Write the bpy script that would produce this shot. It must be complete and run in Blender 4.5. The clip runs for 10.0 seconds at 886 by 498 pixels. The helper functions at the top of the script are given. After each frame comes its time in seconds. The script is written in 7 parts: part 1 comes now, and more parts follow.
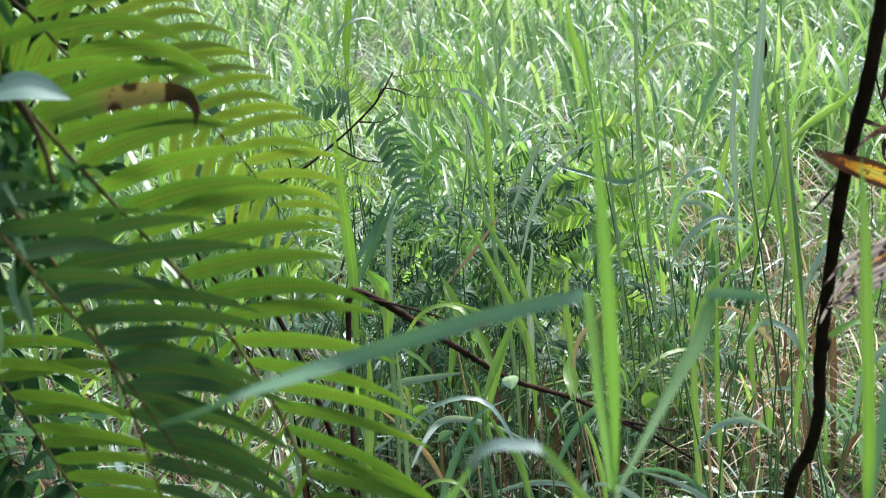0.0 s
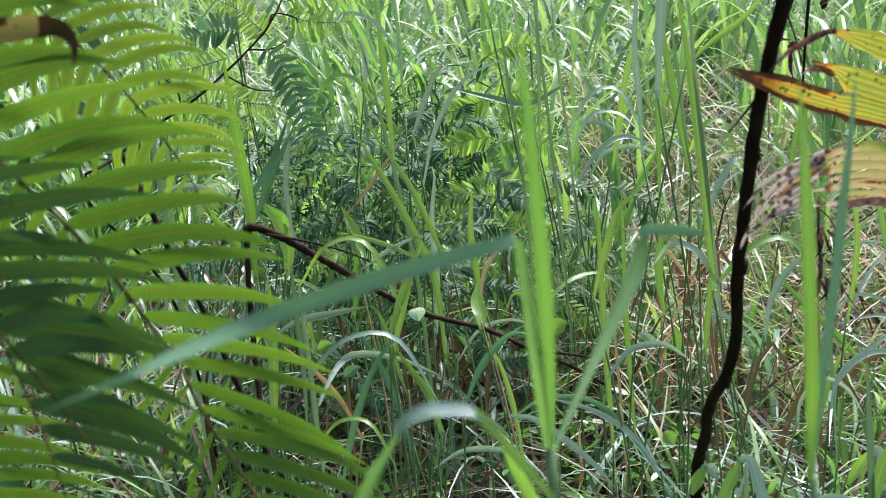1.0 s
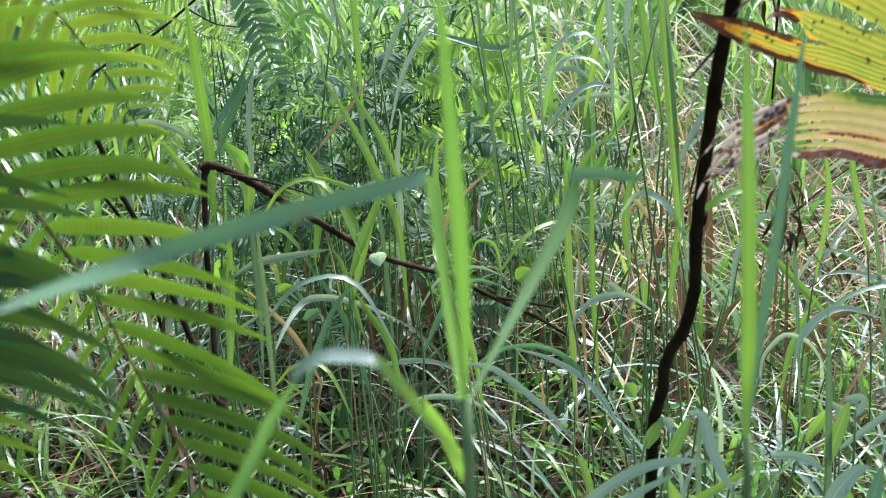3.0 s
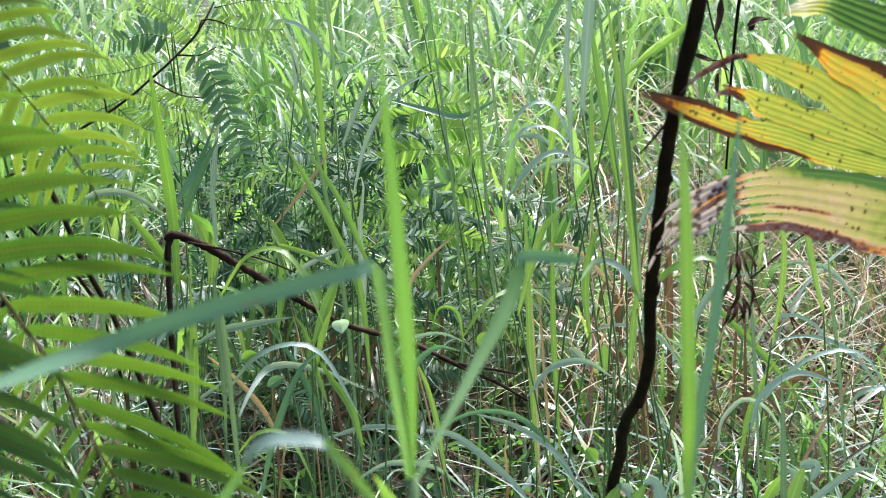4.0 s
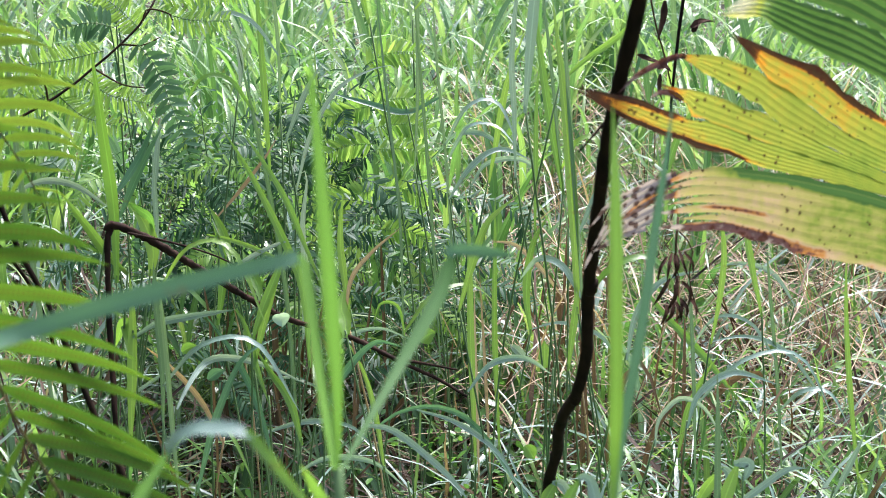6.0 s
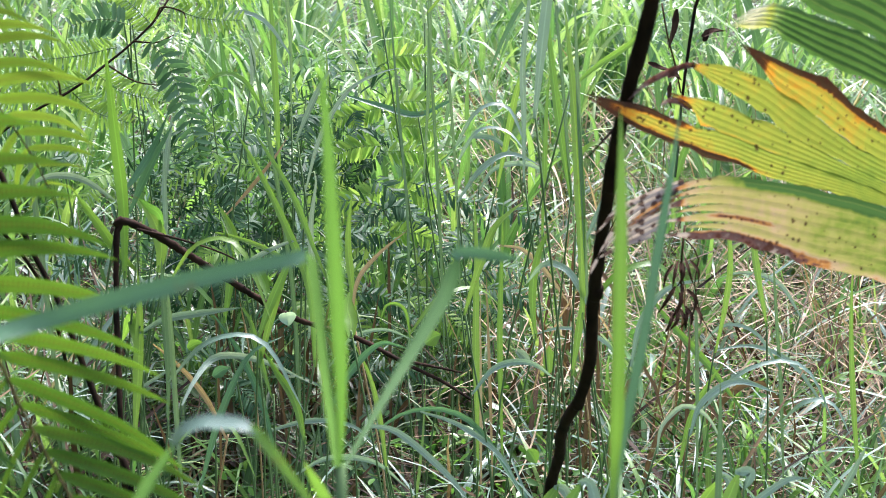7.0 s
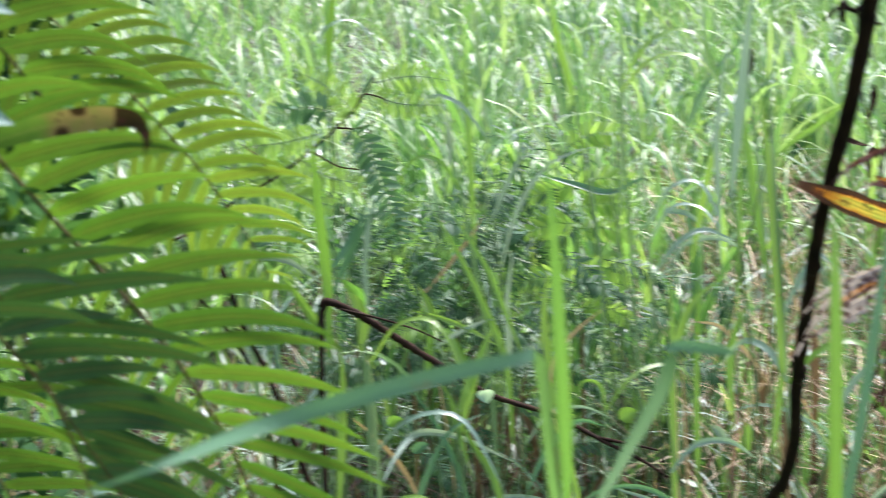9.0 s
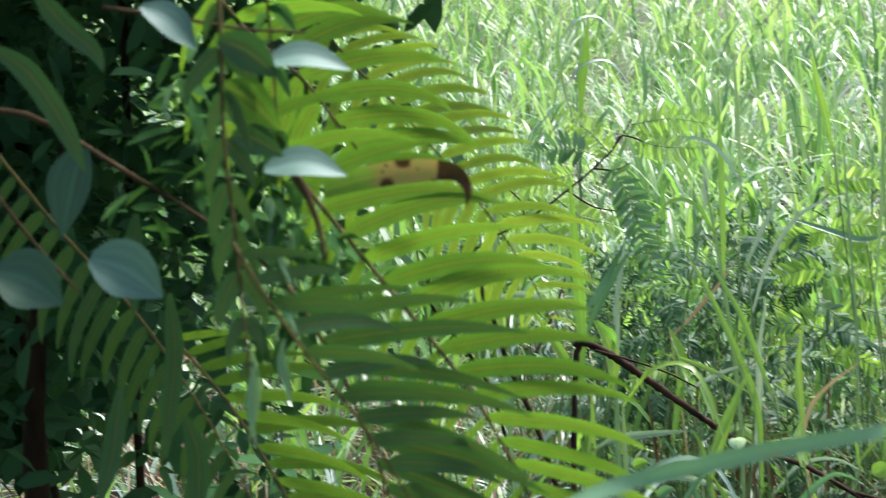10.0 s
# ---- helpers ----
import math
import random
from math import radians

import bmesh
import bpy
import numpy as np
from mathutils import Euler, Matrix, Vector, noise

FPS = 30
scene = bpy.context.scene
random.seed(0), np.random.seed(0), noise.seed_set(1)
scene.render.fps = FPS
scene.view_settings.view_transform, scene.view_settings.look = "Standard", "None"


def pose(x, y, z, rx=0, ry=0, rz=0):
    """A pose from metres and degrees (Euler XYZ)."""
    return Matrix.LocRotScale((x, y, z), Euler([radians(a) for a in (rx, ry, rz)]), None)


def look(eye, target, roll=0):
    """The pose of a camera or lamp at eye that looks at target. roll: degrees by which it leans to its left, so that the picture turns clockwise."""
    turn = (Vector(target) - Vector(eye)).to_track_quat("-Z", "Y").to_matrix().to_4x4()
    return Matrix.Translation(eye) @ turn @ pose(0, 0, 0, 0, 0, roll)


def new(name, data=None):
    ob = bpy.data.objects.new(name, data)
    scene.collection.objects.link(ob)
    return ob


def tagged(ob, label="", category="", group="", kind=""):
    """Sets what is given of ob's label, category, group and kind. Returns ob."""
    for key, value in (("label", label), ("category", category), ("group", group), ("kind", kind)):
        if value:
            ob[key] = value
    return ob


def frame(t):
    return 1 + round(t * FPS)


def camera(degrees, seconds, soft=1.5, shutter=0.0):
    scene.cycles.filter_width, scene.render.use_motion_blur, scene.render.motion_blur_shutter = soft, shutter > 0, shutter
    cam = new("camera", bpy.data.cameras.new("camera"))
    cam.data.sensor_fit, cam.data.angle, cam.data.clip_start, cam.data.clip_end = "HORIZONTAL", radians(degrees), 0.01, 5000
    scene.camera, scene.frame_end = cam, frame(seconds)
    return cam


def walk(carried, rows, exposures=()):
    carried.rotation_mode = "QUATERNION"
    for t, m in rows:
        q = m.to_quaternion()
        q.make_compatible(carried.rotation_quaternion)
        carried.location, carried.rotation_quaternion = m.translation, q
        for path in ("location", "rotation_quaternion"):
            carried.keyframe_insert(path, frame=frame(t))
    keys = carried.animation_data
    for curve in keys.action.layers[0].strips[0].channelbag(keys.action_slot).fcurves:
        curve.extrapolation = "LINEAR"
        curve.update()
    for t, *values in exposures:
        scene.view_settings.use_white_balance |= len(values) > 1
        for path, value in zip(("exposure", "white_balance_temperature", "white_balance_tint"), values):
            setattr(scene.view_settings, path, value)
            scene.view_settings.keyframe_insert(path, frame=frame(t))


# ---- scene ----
cam = camera(34.0, 10.0, soft=0.8, shutter=0.4)
cam.data.dof.use_dof = True
cam.data.dof.focus_distance = 2.8
cam.data.dof.aperture_fstop = 13.0
PATH = [
    (0, (-0.040, -0.075, 1.305), (-0.2854, 1.8525, 0.8304), -2.57),
    (0.1, (-0.037, -0.068, 1.306), (-0.2853, 1.8562, 0.8204), -2.88),
    (0.2, (-0.034, -0.060, 1.307), (-0.2774, 1.8631, 0.8150), -3.18),
    (0.3, (-0.032, -0.053, 1.308), (-0.2615, 1.8699, 0.8096), -3.39),
    (0.4, (-0.030, -0.046, 1.308), (-0.2429, 1.8805, 0.8135), -3.70),
    (0.5, (-0.026, -0.039, 1.309), (-0.2191, 1.8866, 0.8040), -3.91),
    (0.6, (-0.033, -0.033, 1.308), (-0.1826, 1.8867, 0.7675), -3.82),
    (0.7, (-0.039, -0.026, 1.305), (-0.1619, 1.8913, 0.7503), -3.73),
    (0.8, (-0.046, -0.021, 1.303), (-0.1468, 1.8918, 0.7265), -3.64),
    (0.9, (-0.051, -0.015, 1.301), (-0.1517, 1.8968, 0.7210), -3.54),
    (1, (-0.057, -0.008, 1.299), (-0.1614, 1.9017, 0.7140), -3.45),
    (1.1, (-0.058, -0.007, 1.298), (-0.1533, 1.9033, 0.7124), -3.08),
    (1.2, (-0.060, -0.005, 1.296), (-0.1360, 1.9009, 0.6938), -2.62),
    (1.3, (-0.061, -0.004, 1.295), (-0.1249, 1.8983, 0.6796), -2.15),
    (1.4, (-0.063, -0.002, 1.294), (-0.1007, 1.8975, 0.6701), -1.68),
    (1.5, (-0.064, -0.000, 1.292), (-0.0967, 1.8971, 0.6610), -1.21),
    (1.6, (-0.063, 0.004, 1.289), (-0.0807, 1.8975, 0.6460), -1.44),
    (1.7, (-0.062, 0.008, 1.287), (-0.0735, 1.8991, 0.6361), -1.78),
    (1.8, (-0.060, 0.012, 1.285), (-0.0660, 1.8920, 0.6017), -2.11),
    (1.9, (-0.060, 0.016, 1.281), (-0.0720, 1.8934, 0.5911), -2.34),
    (2, (-0.058, 0.020, 1.279), (-0.1189, 1.8999, 0.5979), -2.67),
    (2.1, (-0.056, 0.022, 1.280), (-0.1265, 1.9062, 0.6142), -2.56),
    (2.2, (-0.053, 0.022, 1.280), (-0.1346, 1.9045, 0.6104), -2.44),
    (3.3, (-0.023, 0.030, 1.287), (-0.0983, 1.9244, 0.6509), -1.47),
    (3.4, (-0.023, 0.026, 1.290), (-0.0867, 1.9235, 0.6615), -1.56),
    (3.5, (-0.022, 0.023, 1.293), (-0.0809, 1.9236, 0.6720), -1.54),
    (3.6, (-0.020, 0.020, 1.294), (-0.0733, 1.9256, 0.6890), -1.53),
    (3.7, (-0.019, 0.016, 1.297), (-0.0697, 1.9232, 0.6970), -1.63),
    (3.8, (-0.017, 0.013, 1.298), (-0.0669, 1.9238, 0.7105), -1.62),
    (3.9, (-0.017, 0.010, 1.300), (-0.0654, 1.9219, 0.7163), -1.61),
    (4, (-0.015, 0.007, 1.302), (-0.0561, 1.9207, 0.7236), -1.60),
    (4.1, (-0.014, 0.006, 1.301), (-0.0543, 1.9210, 0.7247), -1.49),
    (4.2, (-0.013, 0.005, 1.302), (-0.0459, 1.9216, 0.7306), -1.48),
    (4.3, (-0.013, 0.005, 1.302), (-0.0395, 1.9228, 0.7344), -1.37),
    (4.4, (-0.011, 0.004, 1.302), (-0.0382, 1.9216, 0.7349), -1.36),
    (4.5, (-0.010, 0.004, 1.302), (-0.0304, 1.9225, 0.7378), -1.25),
    (4.7, (-0.009, 0.003, 1.302), (-0.0275, 1.9214, 0.7351), -1.29),
    (5, (-0.008, 0.001, 1.303), (-0.0285, 1.9160, 0.7247), -1.34),
    (5.2, (-0.008, 0.004, 1.301), (-0.0299, 1.9207, 0.7301), -1.18),
    (5.5, (-0.006, 0.006, 1.300), (0.0066, 1.9196, 0.7185), -0.84),
    (5.6, (-0.007, 0.006, 1.300), (0.0159, 1.9187, 0.7166), -0.74),
    (5.7, (-0.006, 0.006, 1.300), (0.0198, 1.9182, 0.7160), -0.55),
    (7, (-0.005, -0.003, 1.302), (0.0144, 1.9115, 0.7227), 1.14),
    (7.5, (-0.000, -0.000, 1.300), (-0.0001, 1.9126, 0.7151), 1.50),
    (8, (0.003, -0.008, 1.309), (0.0081, 1.9098, 0.7433), 0.58),
    (8.2, (0.000, -0.014, 1.313), (0.0034, 1.9069, 0.7567), -0.03),
    (8.4, (-0.002, -0.020, 1.317), (-0.0270, 1.9071, 0.7822), -0.64),
    (8.5, (-0.004, -0.023, 1.318), (-0.0461, 1.9051, 0.7879), -0.94),
    (8.6, (-0.008, -0.024, 1.320), (-0.0764, 1.9063, 0.8033), -1.00),
    (8.7, (-0.011, -0.026, 1.321), (-0.0960, 1.9058, 0.8109), -1.06),
    (8.8, (-0.015, -0.028, 1.323), (-0.1525, 1.9038, 0.8235), -1.22),
    (8.9, (-0.020, -0.030, 1.324), (-0.1924, 1.9004, 0.8283), -1.28),
    (9, (-0.023, -0.031, 1.325), (-0.2567, 1.8942, 0.8377), -1.34),
    (9.1, (-0.026, -0.039, 1.329), (-0.2998, 1.8832, 0.8472), -1.31),
    (9.2, (-0.029, -0.046, 1.332), (-0.3560, 1.8687, 0.8549), -1.28),
    (9.3, (-0.031, -0.053, 1.335), (-0.3920, 1.8568, 0.8638), -1.35),
    (9.4, (-0.034, -0.060, 1.339), (-0.4349, 1.8424, 0.8704), -1.32),
    (9.5, (-0.038, -0.067, 1.342), (-0.4636, 1.8304, 0.8763), -1.29),
    (9.6, (-0.047, -0.065, 1.343), (-0.5014, 1.8279, 0.8820), -1.36),
    (9.8, (-0.067, -0.060, 1.345), (-0.5666, 1.8229, 0.8908), -1.30),
    (9.9, (-0.077, -0.058, 1.347), (-0.5813, 1.8244, 0.8955), -1.37),
    (10, (-0.086, -0.055, 1.347), (-0.6049, 1.8255, 0.9041), -1.34),
]
EXPOSURES = [(0, 1.52, 5900, 17), (1, 1.45, 5900, 17), (2, 1.45, 5900, 16), (3.5, 1.76, 5850, 19), (4.5, 1.75, 5850, 20), (7, 1.71, 5850, 20), (8, 1.73, 5850, 20), (9, 1.75, 5900, 17), (10, 1.77, 6000, 15)]
walk(cam, [(t, look(eye, target, roll)) for t, eye, target, roll in PATH], EXPOSURES)

# ---------------------------------------------------------------- light
world = bpy.data.worlds.new("overcast_sky")
world.use_nodes = True
scene.world = world
wn = world.node_tree
sky = wn.nodes.new("ShaderNodeTexSky")
sky.sky_type = "NISHITA"
sky.sun_disc = False
sky.sun_elevation = radians(61)
sky.sun_rotation = radians(21)
sky.air_density, sky.dust_density, sky.ozone_density = 1.0, 6.0, 1.0
wn.links.new(sky.outputs[0], wn.nodes["Background"].inputs[0])
wn.nodes["Background"].inputs[1].default_value = 0.10
sun = new("sun", bpy.data.lights.new("sun", "SUN"))
sun.data.energy = 2.9
sun.data.angle = radians(24)
sun.data.color = (1.0, 0.96, 0.89)
sun.matrix_world = look((1.1, 2.9, 5.6), (0, 0, 0))

rng = np.random.default_rng(7)


# ---------------------------------------------------------------- materials
def node_tree(name):
    m = bpy.data.materials.new(name)
    m.use_nodes = True
    nt = m.node_tree
    bsdf = nt.nodes["Principled BSDF"]
    return m, nt, bsdf


def ramp(nt, stops):
    r = nt.nodes.new("ShaderNodeValToRGB")
    e = r.color_ramp.elements
    while len(e) < len(stops):
        e.new(0.5)
    for el, (p, c) in zip(e, stops):
        el.position, el.color = p, (*c, 1)
    return r


def noise_tex(nt, scale, detail=4.0, stretch=None, coord="Object"):
    tc = nt.nodes.new("ShaderNodeTexCoord")
    n = nt.nodes.new("ShaderNodeTexNoise")
    n.inputs["Scale"].default_value = scale
    n.inputs["Detail"].default_value = detail
    if stretch:
        mp = nt.nodes.new("ShaderNodeMapping")
        mp.inputs["Scale"].default_value = stretch
        nt.links.new(tc.outputs[coord], mp.inputs[0])
        nt.links.new(mp.outputs[0], n.inputs["Vector"])
    else:
        nt.links.new(tc.outputs[coord], n.inputs["Vector"])
    return n


def math_node(nt, op, a, b=0.0, c=None):
    n = nt.nodes.new("ShaderNodeMath")
    n.operation = op
    for i, v in enumerate((a, b) if c is None else (a, b, c)):
        if isinstance(v, (int, float)):
            n.inputs[i].default_value = v
        else:
            nt.links.new(v, n.inputs[i])
    return n.outputs[0]


def mix_col(nt, fac, a, b, mode="MIX"):
    n = nt.nodes.new("ShaderNodeMix")
    n.data_type, n.blend_type = "RGBA", mode
    for i, v in ((0, fac), (6, a), (7, b)):
        if isinstance(v, (int, float)):
            n.inputs[i].default_value = v
        elif isinstance(v, tuple):
            n.inputs[i].default_value = (*v, 1)
        else:
            nt.links.new(v, n.inputs[i])
    return n.outputs[2]


def leaf_material(name, stops, glow=1.6, trans=0.45, rough=0.33, island=True, veins=True, wear=None, gloss=0.8, vein_scale=14.0, wax=0.0):
    """A thin leaf: colour by random piece and blotches, veins along its length, light shining through."""
    m, nt, bsdf = node_tree(name)
    if island:
        g = nt.nodes.new("ShaderNodeNewGeometry")
        rnd = g.outputs["Random Per Island"]
    else:
        g = nt.nodes.new("ShaderNodeObjectInfo")
        rnd = g.outputs["Random"]
    blot = noise_tex(nt, 6.0, 3.0)
    fac = math_node(nt, "MULTIPLY_ADD", blot.outputs[0], 0.5, math_node(nt, "MULTIPLY_ADD", rnd, 0.9, -0.2))
    col = ramp(nt, stops)
    nt.links.new(fac, col.inputs[0])
    c = col.outputs[0]
    uv = nt.nodes.new("ShaderNodeUVMap")
    sep = nt.nodes.new("ShaderNodeSeparateXYZ")
    nt.links.new(uv.outputs[0], sep.inputs[0])
    if veins:
        line = math_node(nt, "SINE", math_node(nt, "MULTIPLY", sep.outputs[1], vein_scale * 6.283))
        line = math_node(nt, "MULTIPLY_ADD", line, 0.07, 0.93)
        mid = math_node(nt, "LESS_THAN", math_node(nt, "ABSOLUTE", math_node(nt, "SUBTRACT", sep.outputs[1], 0.5)), 0.05)
        vv = math_node(nt, "ADD", line, math_node(nt, "MULTIPLY", mid, 0.3))
        gray = nt.nodes.new("ShaderNodeCombineXYZ")
        for i in range(3):
            nt.links.new(vv, gray.inputs[i])
        c = mix_col(nt, 1.0, c, gray.outputs[0], "MULTIPLY")
        bump = nt.nodes.new("ShaderNodeBump")
        bump.inputs["Strength"].default_value = 0.25
        bump.inputs["Distance"].default_value = 0.002
        nt.links.new(line, bump.inputs["Height"])
        nt.links.new(bump.outputs[0], bsdf.inputs["Normal"])
    spots = noise_tex(nt, 60.0, 2.0)
    sp = ramp(nt, [(0.0, (0, 0, 0)), (0.68, (0, 0, 0)), (0.74, (1, 1, 1))])
    nt.links.new(spots.outputs[0], sp.inputs[0])
    c = mix_col(nt, math_node(nt, "MULTIPLY", sp.outputs[0], 0.35), c, wear or (0.16, 0.12, 0.03))
    nt.links.new(c, bsdf.inputs["Base Color"])
    bsdf.inputs["Roughness"].default_value = rough
    bsdf.inputs["Specular IOR Level"].default_value = gloss
    bsdf.inputs["Coat Weight"].default_value = wax
    bsdf.inputs["Coat Roughness"].default_value = 0.28
    tr = nt.nodes.new("ShaderNodeBsdfTranslucent")
    warm = mix_col(nt, 1.0, c, (glow * 1.13, glow * 1.1, glow * 0.68), "MULTIPLY")
    nt.links.new(warm, tr.inputs[0])
    mx = nt.nodes.new("ShaderNodeMixShader")
    mx.inputs[0].default_value = trans
    nt.links.new(bsdf.outputs[0], mx.inputs[1])
    nt.links.new(tr.outputs[0], mx.inputs[2])
    nt.links.new(mx.outputs[0], nt.nodes["Material Output"].inputs[0])
    return m


def bark_material(name, dark, light, rough=0.8, scale=60.0):
    m, nt, bsdf = node_tree(name)
    n = noise_tex(nt, scale, 6.0, (1, 1, 0.25))
    r = ramp(nt, [(0.3, dark), (0.55, tuple(0.5 * (a + b) for a, b in zip(dark, light))), (0.8, light)])
    nt.links.new(n.outputs[0], r.inputs[0])
    nt.links.new(r.outputs[0], bsdf.inputs["Base Color"])
    bump = nt.nodes.new("ShaderNodeBump")
    bump.inputs["Strength"].default_value = 0.7
    bump.inputs["Distance"].default_value = 0.003
    nt.links.new(n.outputs[0], bump.inputs["Height"])
    nt.links.new(bump.outputs[0], bsdf.inputs["Normal"])
    bsdf.inputs["Roughness"].default_value = rough
    bsdf.inputs["Specular IOR Level"].default_value = 0.12
    return m


GREENS = [(0.0, (0.04, 0.115, 0.035)), (0.3, (0.09, 0.21, 0.05)), (0.7, (0.155, 0.30, 0.075)), (1.0, (0.23, 0.34, 0.09))]
mat_grass = leaf_material("grass_leaf", GREENS, wax=0.3, trans=0.38, rough=0.36)
# Paler copy of the near grass; bright distance haze is put into its colour.
mat_grass_far = leaf_material("hazy_far_grass_leaf", [(0.0, (0.055, 0.15, 0.05)), (0.5, (0.15, 0.295, 0.09)), (1.0, (0.29, 0.42, 0.17))], glow=1.45, trans=0.34, wax=0.1, gloss=0.6, rough=0.4)
mat_blade = leaf_material("bright_grass_leaf", [(0.0, (0.12, 0.25, 0.04)), (1.0, (0.20, 0.34, 0.06))], island=False)
mat_blue = leaf_material("bluish_grass_leaf", [(0.0, (0.07, 0.18, 0.09)), (1.0, (0.11, 0.24, 0.125))], island=False, trans=0.3, rough=0.32)
# Pale leaves; on folded and arching blades the colour includes sky sheen.
mat_pale = leaf_material("pale_sheen_leaf", [(0.0, (0.18, 0.29, 0.21)), (1.0, (0.32, 0.42, 0.35))], island=False, trans=0.3, rough=0.5, gloss=0.4)
STRAW = [(0.0, (0.05, 0.03, 0.018)), (0.35, (0.16, 0.10, 0.055)), (0.7, (0.40, 0.31, 0.18)), (1.0, (0.66, 0.58, 0.42))]
mat_straw = leaf_material("dead_grass", STRAW, glow=1.0, trans=0.2, rough=0.7, gloss=0.2)
# Sky sheen on the arching leaf's crest is painted as a pale bluish colour.
mat_crest = leaf_material("sky_sheen_crest_leaf", [(0.0, (0.13, 0.22, 0.18)), (1.0, (0.20, 0.29, 0.25))], island=False, trans=0.25, rough=0.42, gloss=0.5)
mat_tangle = leaf_material("pale_straw", [(0.0, (0.07, 0.042, 0.026)), (0.35, (0.24, 0.165, 0.10)), (0.7, (0.46, 0.36, 0.23)), (1.0, (0.66, 0.57, 0.43))], glow=1.0, trans=0.25, rough=0.55, gloss=0.3)
# Brown dead grass, darkened in colour for the shade under the plants.
mat_litter = leaf_material("shaded_dead_grass", [(0.0, (0.018, 0.011, 0.007)), (0.45, (0.055, 0.033, 0.019)), (0.8, (0.14, 0.09, 0.05)), (1.0, (0.32, 0.24, 0.14))], glow=1.0, trans=0.1, rough=0.6, gloss=0.3)
mat_dry = leaf_material("dry_blade", [(0.0, (0.36, 0.25, 0.13)), (1.0, (0.55, 0.43, 0.26))], glow=1.1, trans=0.3, rough=0.65, island=False)
mat_herb = leaf_material("herb_leaf", [(0.0, (0.05, 0.15, 0.03)), (1.0, (0.13, 0.30, 0.05))], veins=False)
mat_compound = leaf_material("feathery_leaflet", [(0.0, (0.05, 0.13, 0.065)), (1.0, (0.10, 0.21, 0.10))], trans=0.32, veins=False, gloss=0.5, rough=0.42)
mat_compound_bright = leaf_material("light_feathery_leaflet", [(0.0, (0.12, 0.25, 0.05)), (1.0, (0.24, 0.38, 0.09))], trans=0.5, veins=False, gloss=0.4, rough=0.45)
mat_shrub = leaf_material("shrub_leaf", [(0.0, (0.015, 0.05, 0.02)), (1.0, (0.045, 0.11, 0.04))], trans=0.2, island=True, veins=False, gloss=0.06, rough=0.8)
mat_broad = leaf_material("broad_waxy_leaf", [(0.0, (0.045, 0.12, 0.09)), (1.0, (0.075, 0.16, 0.12))], trans=0.12, rough=0.6, gloss=0.4, island=False, vein_scale=5.0)
mat_dangle = leaf_material("pale_hanging_leaflet", [(0.0, (0.09, 0.19, 0.09)), (1.0, (0.16, 0.28, 0.15))], trans=0.3, rough=0.5, gloss=0.4, island=False, veins=False)
mat_upright = leaf_material("fresh_green_grass_leaf", [(0.0, (0.08, 0.20, 0.035)), (1.0, (0.12, 0.26, 0.05))], island=False, trans=0.36)
mat_side = leaf_material("mid_green_grass_leaf", [(0.0, (0.09, 0.20, 0.06)), (1.0, (0.13, 0.26, 0.08))], island=False, trans=0.35, rough=0.5, gloss=0.3)
mat_ragged = leaf_material("ragged_leaf", [(0.0, (0.025, 0.08, 0.022)), (1.0, (0.06, 0.145, 0.04))], trans=0.3, rough=0.85, gloss=0.05, veins=False)
# Darker copy of the broad waxy leaf, with the shrub's shade in its colour.
mat_broad_shaded = leaf_material("shaded_broad_leaf", [(0.0, (0.025, 0.07, 0.04)), (1.0, (0.04, 0.10, 0.055))], trans=0.12, rough=0.5, gloss=0.3, island=False, vein_scale=5.0)
mat_fallen = leaf_material("fallen_leaf", [(0.0, (0.06, 0.03, 0.02)), (0.5, (0.16, 0.08, 0.055)), (1.0, (0.32, 0.20, 0.14))], trans=0.1, rough=0.6, gloss=0.3, veins=False)
mat_heart = leaf_material("pale_heart_leaf", [(0.0, (0.34, 0.52, 0.42)), (1.0, (0.42, 0.58, 0.48))], trans=0.25, island=False, veins=False)
mat_bark = bark_material("wet_black_stem", (0.006, 0.004, 0.002), (0.030, 0.016, 0.008), 0.85)
mat_stick = bark_material("brown_broken_stalk", (0.010, 0.006, 0.004), (0.062, 0.034, 0.022), 0.85)
mat_twig = bark_material("dark_twig", (0.03, 0.019, 0.008), (0.10, 0.068, 0.03), 0.8)
mat_dead = bark_material("shrivelled_leaf", (0.02, 0.011, 0.007), (0.12, 0.06, 0.035), 0.75, 90.0)
mat_culm = bark_material("green_grass_stem", (0.09, 0.16, 0.06), (0.18, 0.27, 0.11), 0.45)
mat_rachis = bark_material("brown_frond_stalk", (0.05, 0.042, 0.014), (0.14, 0.115, 0.035), 0.6)
mat_stem = bark_material("dark_green_grass_stem", (0.08, 0.15, 0.06), (0.17, 0.26, 0.10), 0.5)
mat_reed = leaf_material("grey_green_grass_stem", [(0.0, (0.09, 0.17, 0.08)), (1.0, (0.16, 0.26, 0.13))], island=False, trans=0.4)
# Darker copy of the feathery leaflet; the bush's inner shade is in its colour.
mat_bush = leaf_material("shaded_feathery_leaflet", [(0.0, (0.022, 0.07, 0.03)), (1.0, (0.05, 0.125, 0.05))], trans=0.2, veins=False, gloss=0.25, rough=0.5)
mat_brown = leaf_material("brown_dead_stalk", [(0.0, (0.06, 0.035, 0.02)), (0.5, (0.17, 0.105, 0.06)), (1.0, (0.36, 0.26, 0.15))], glow=1.0, trans=0.15, rough=0.6, gloss=0.3)
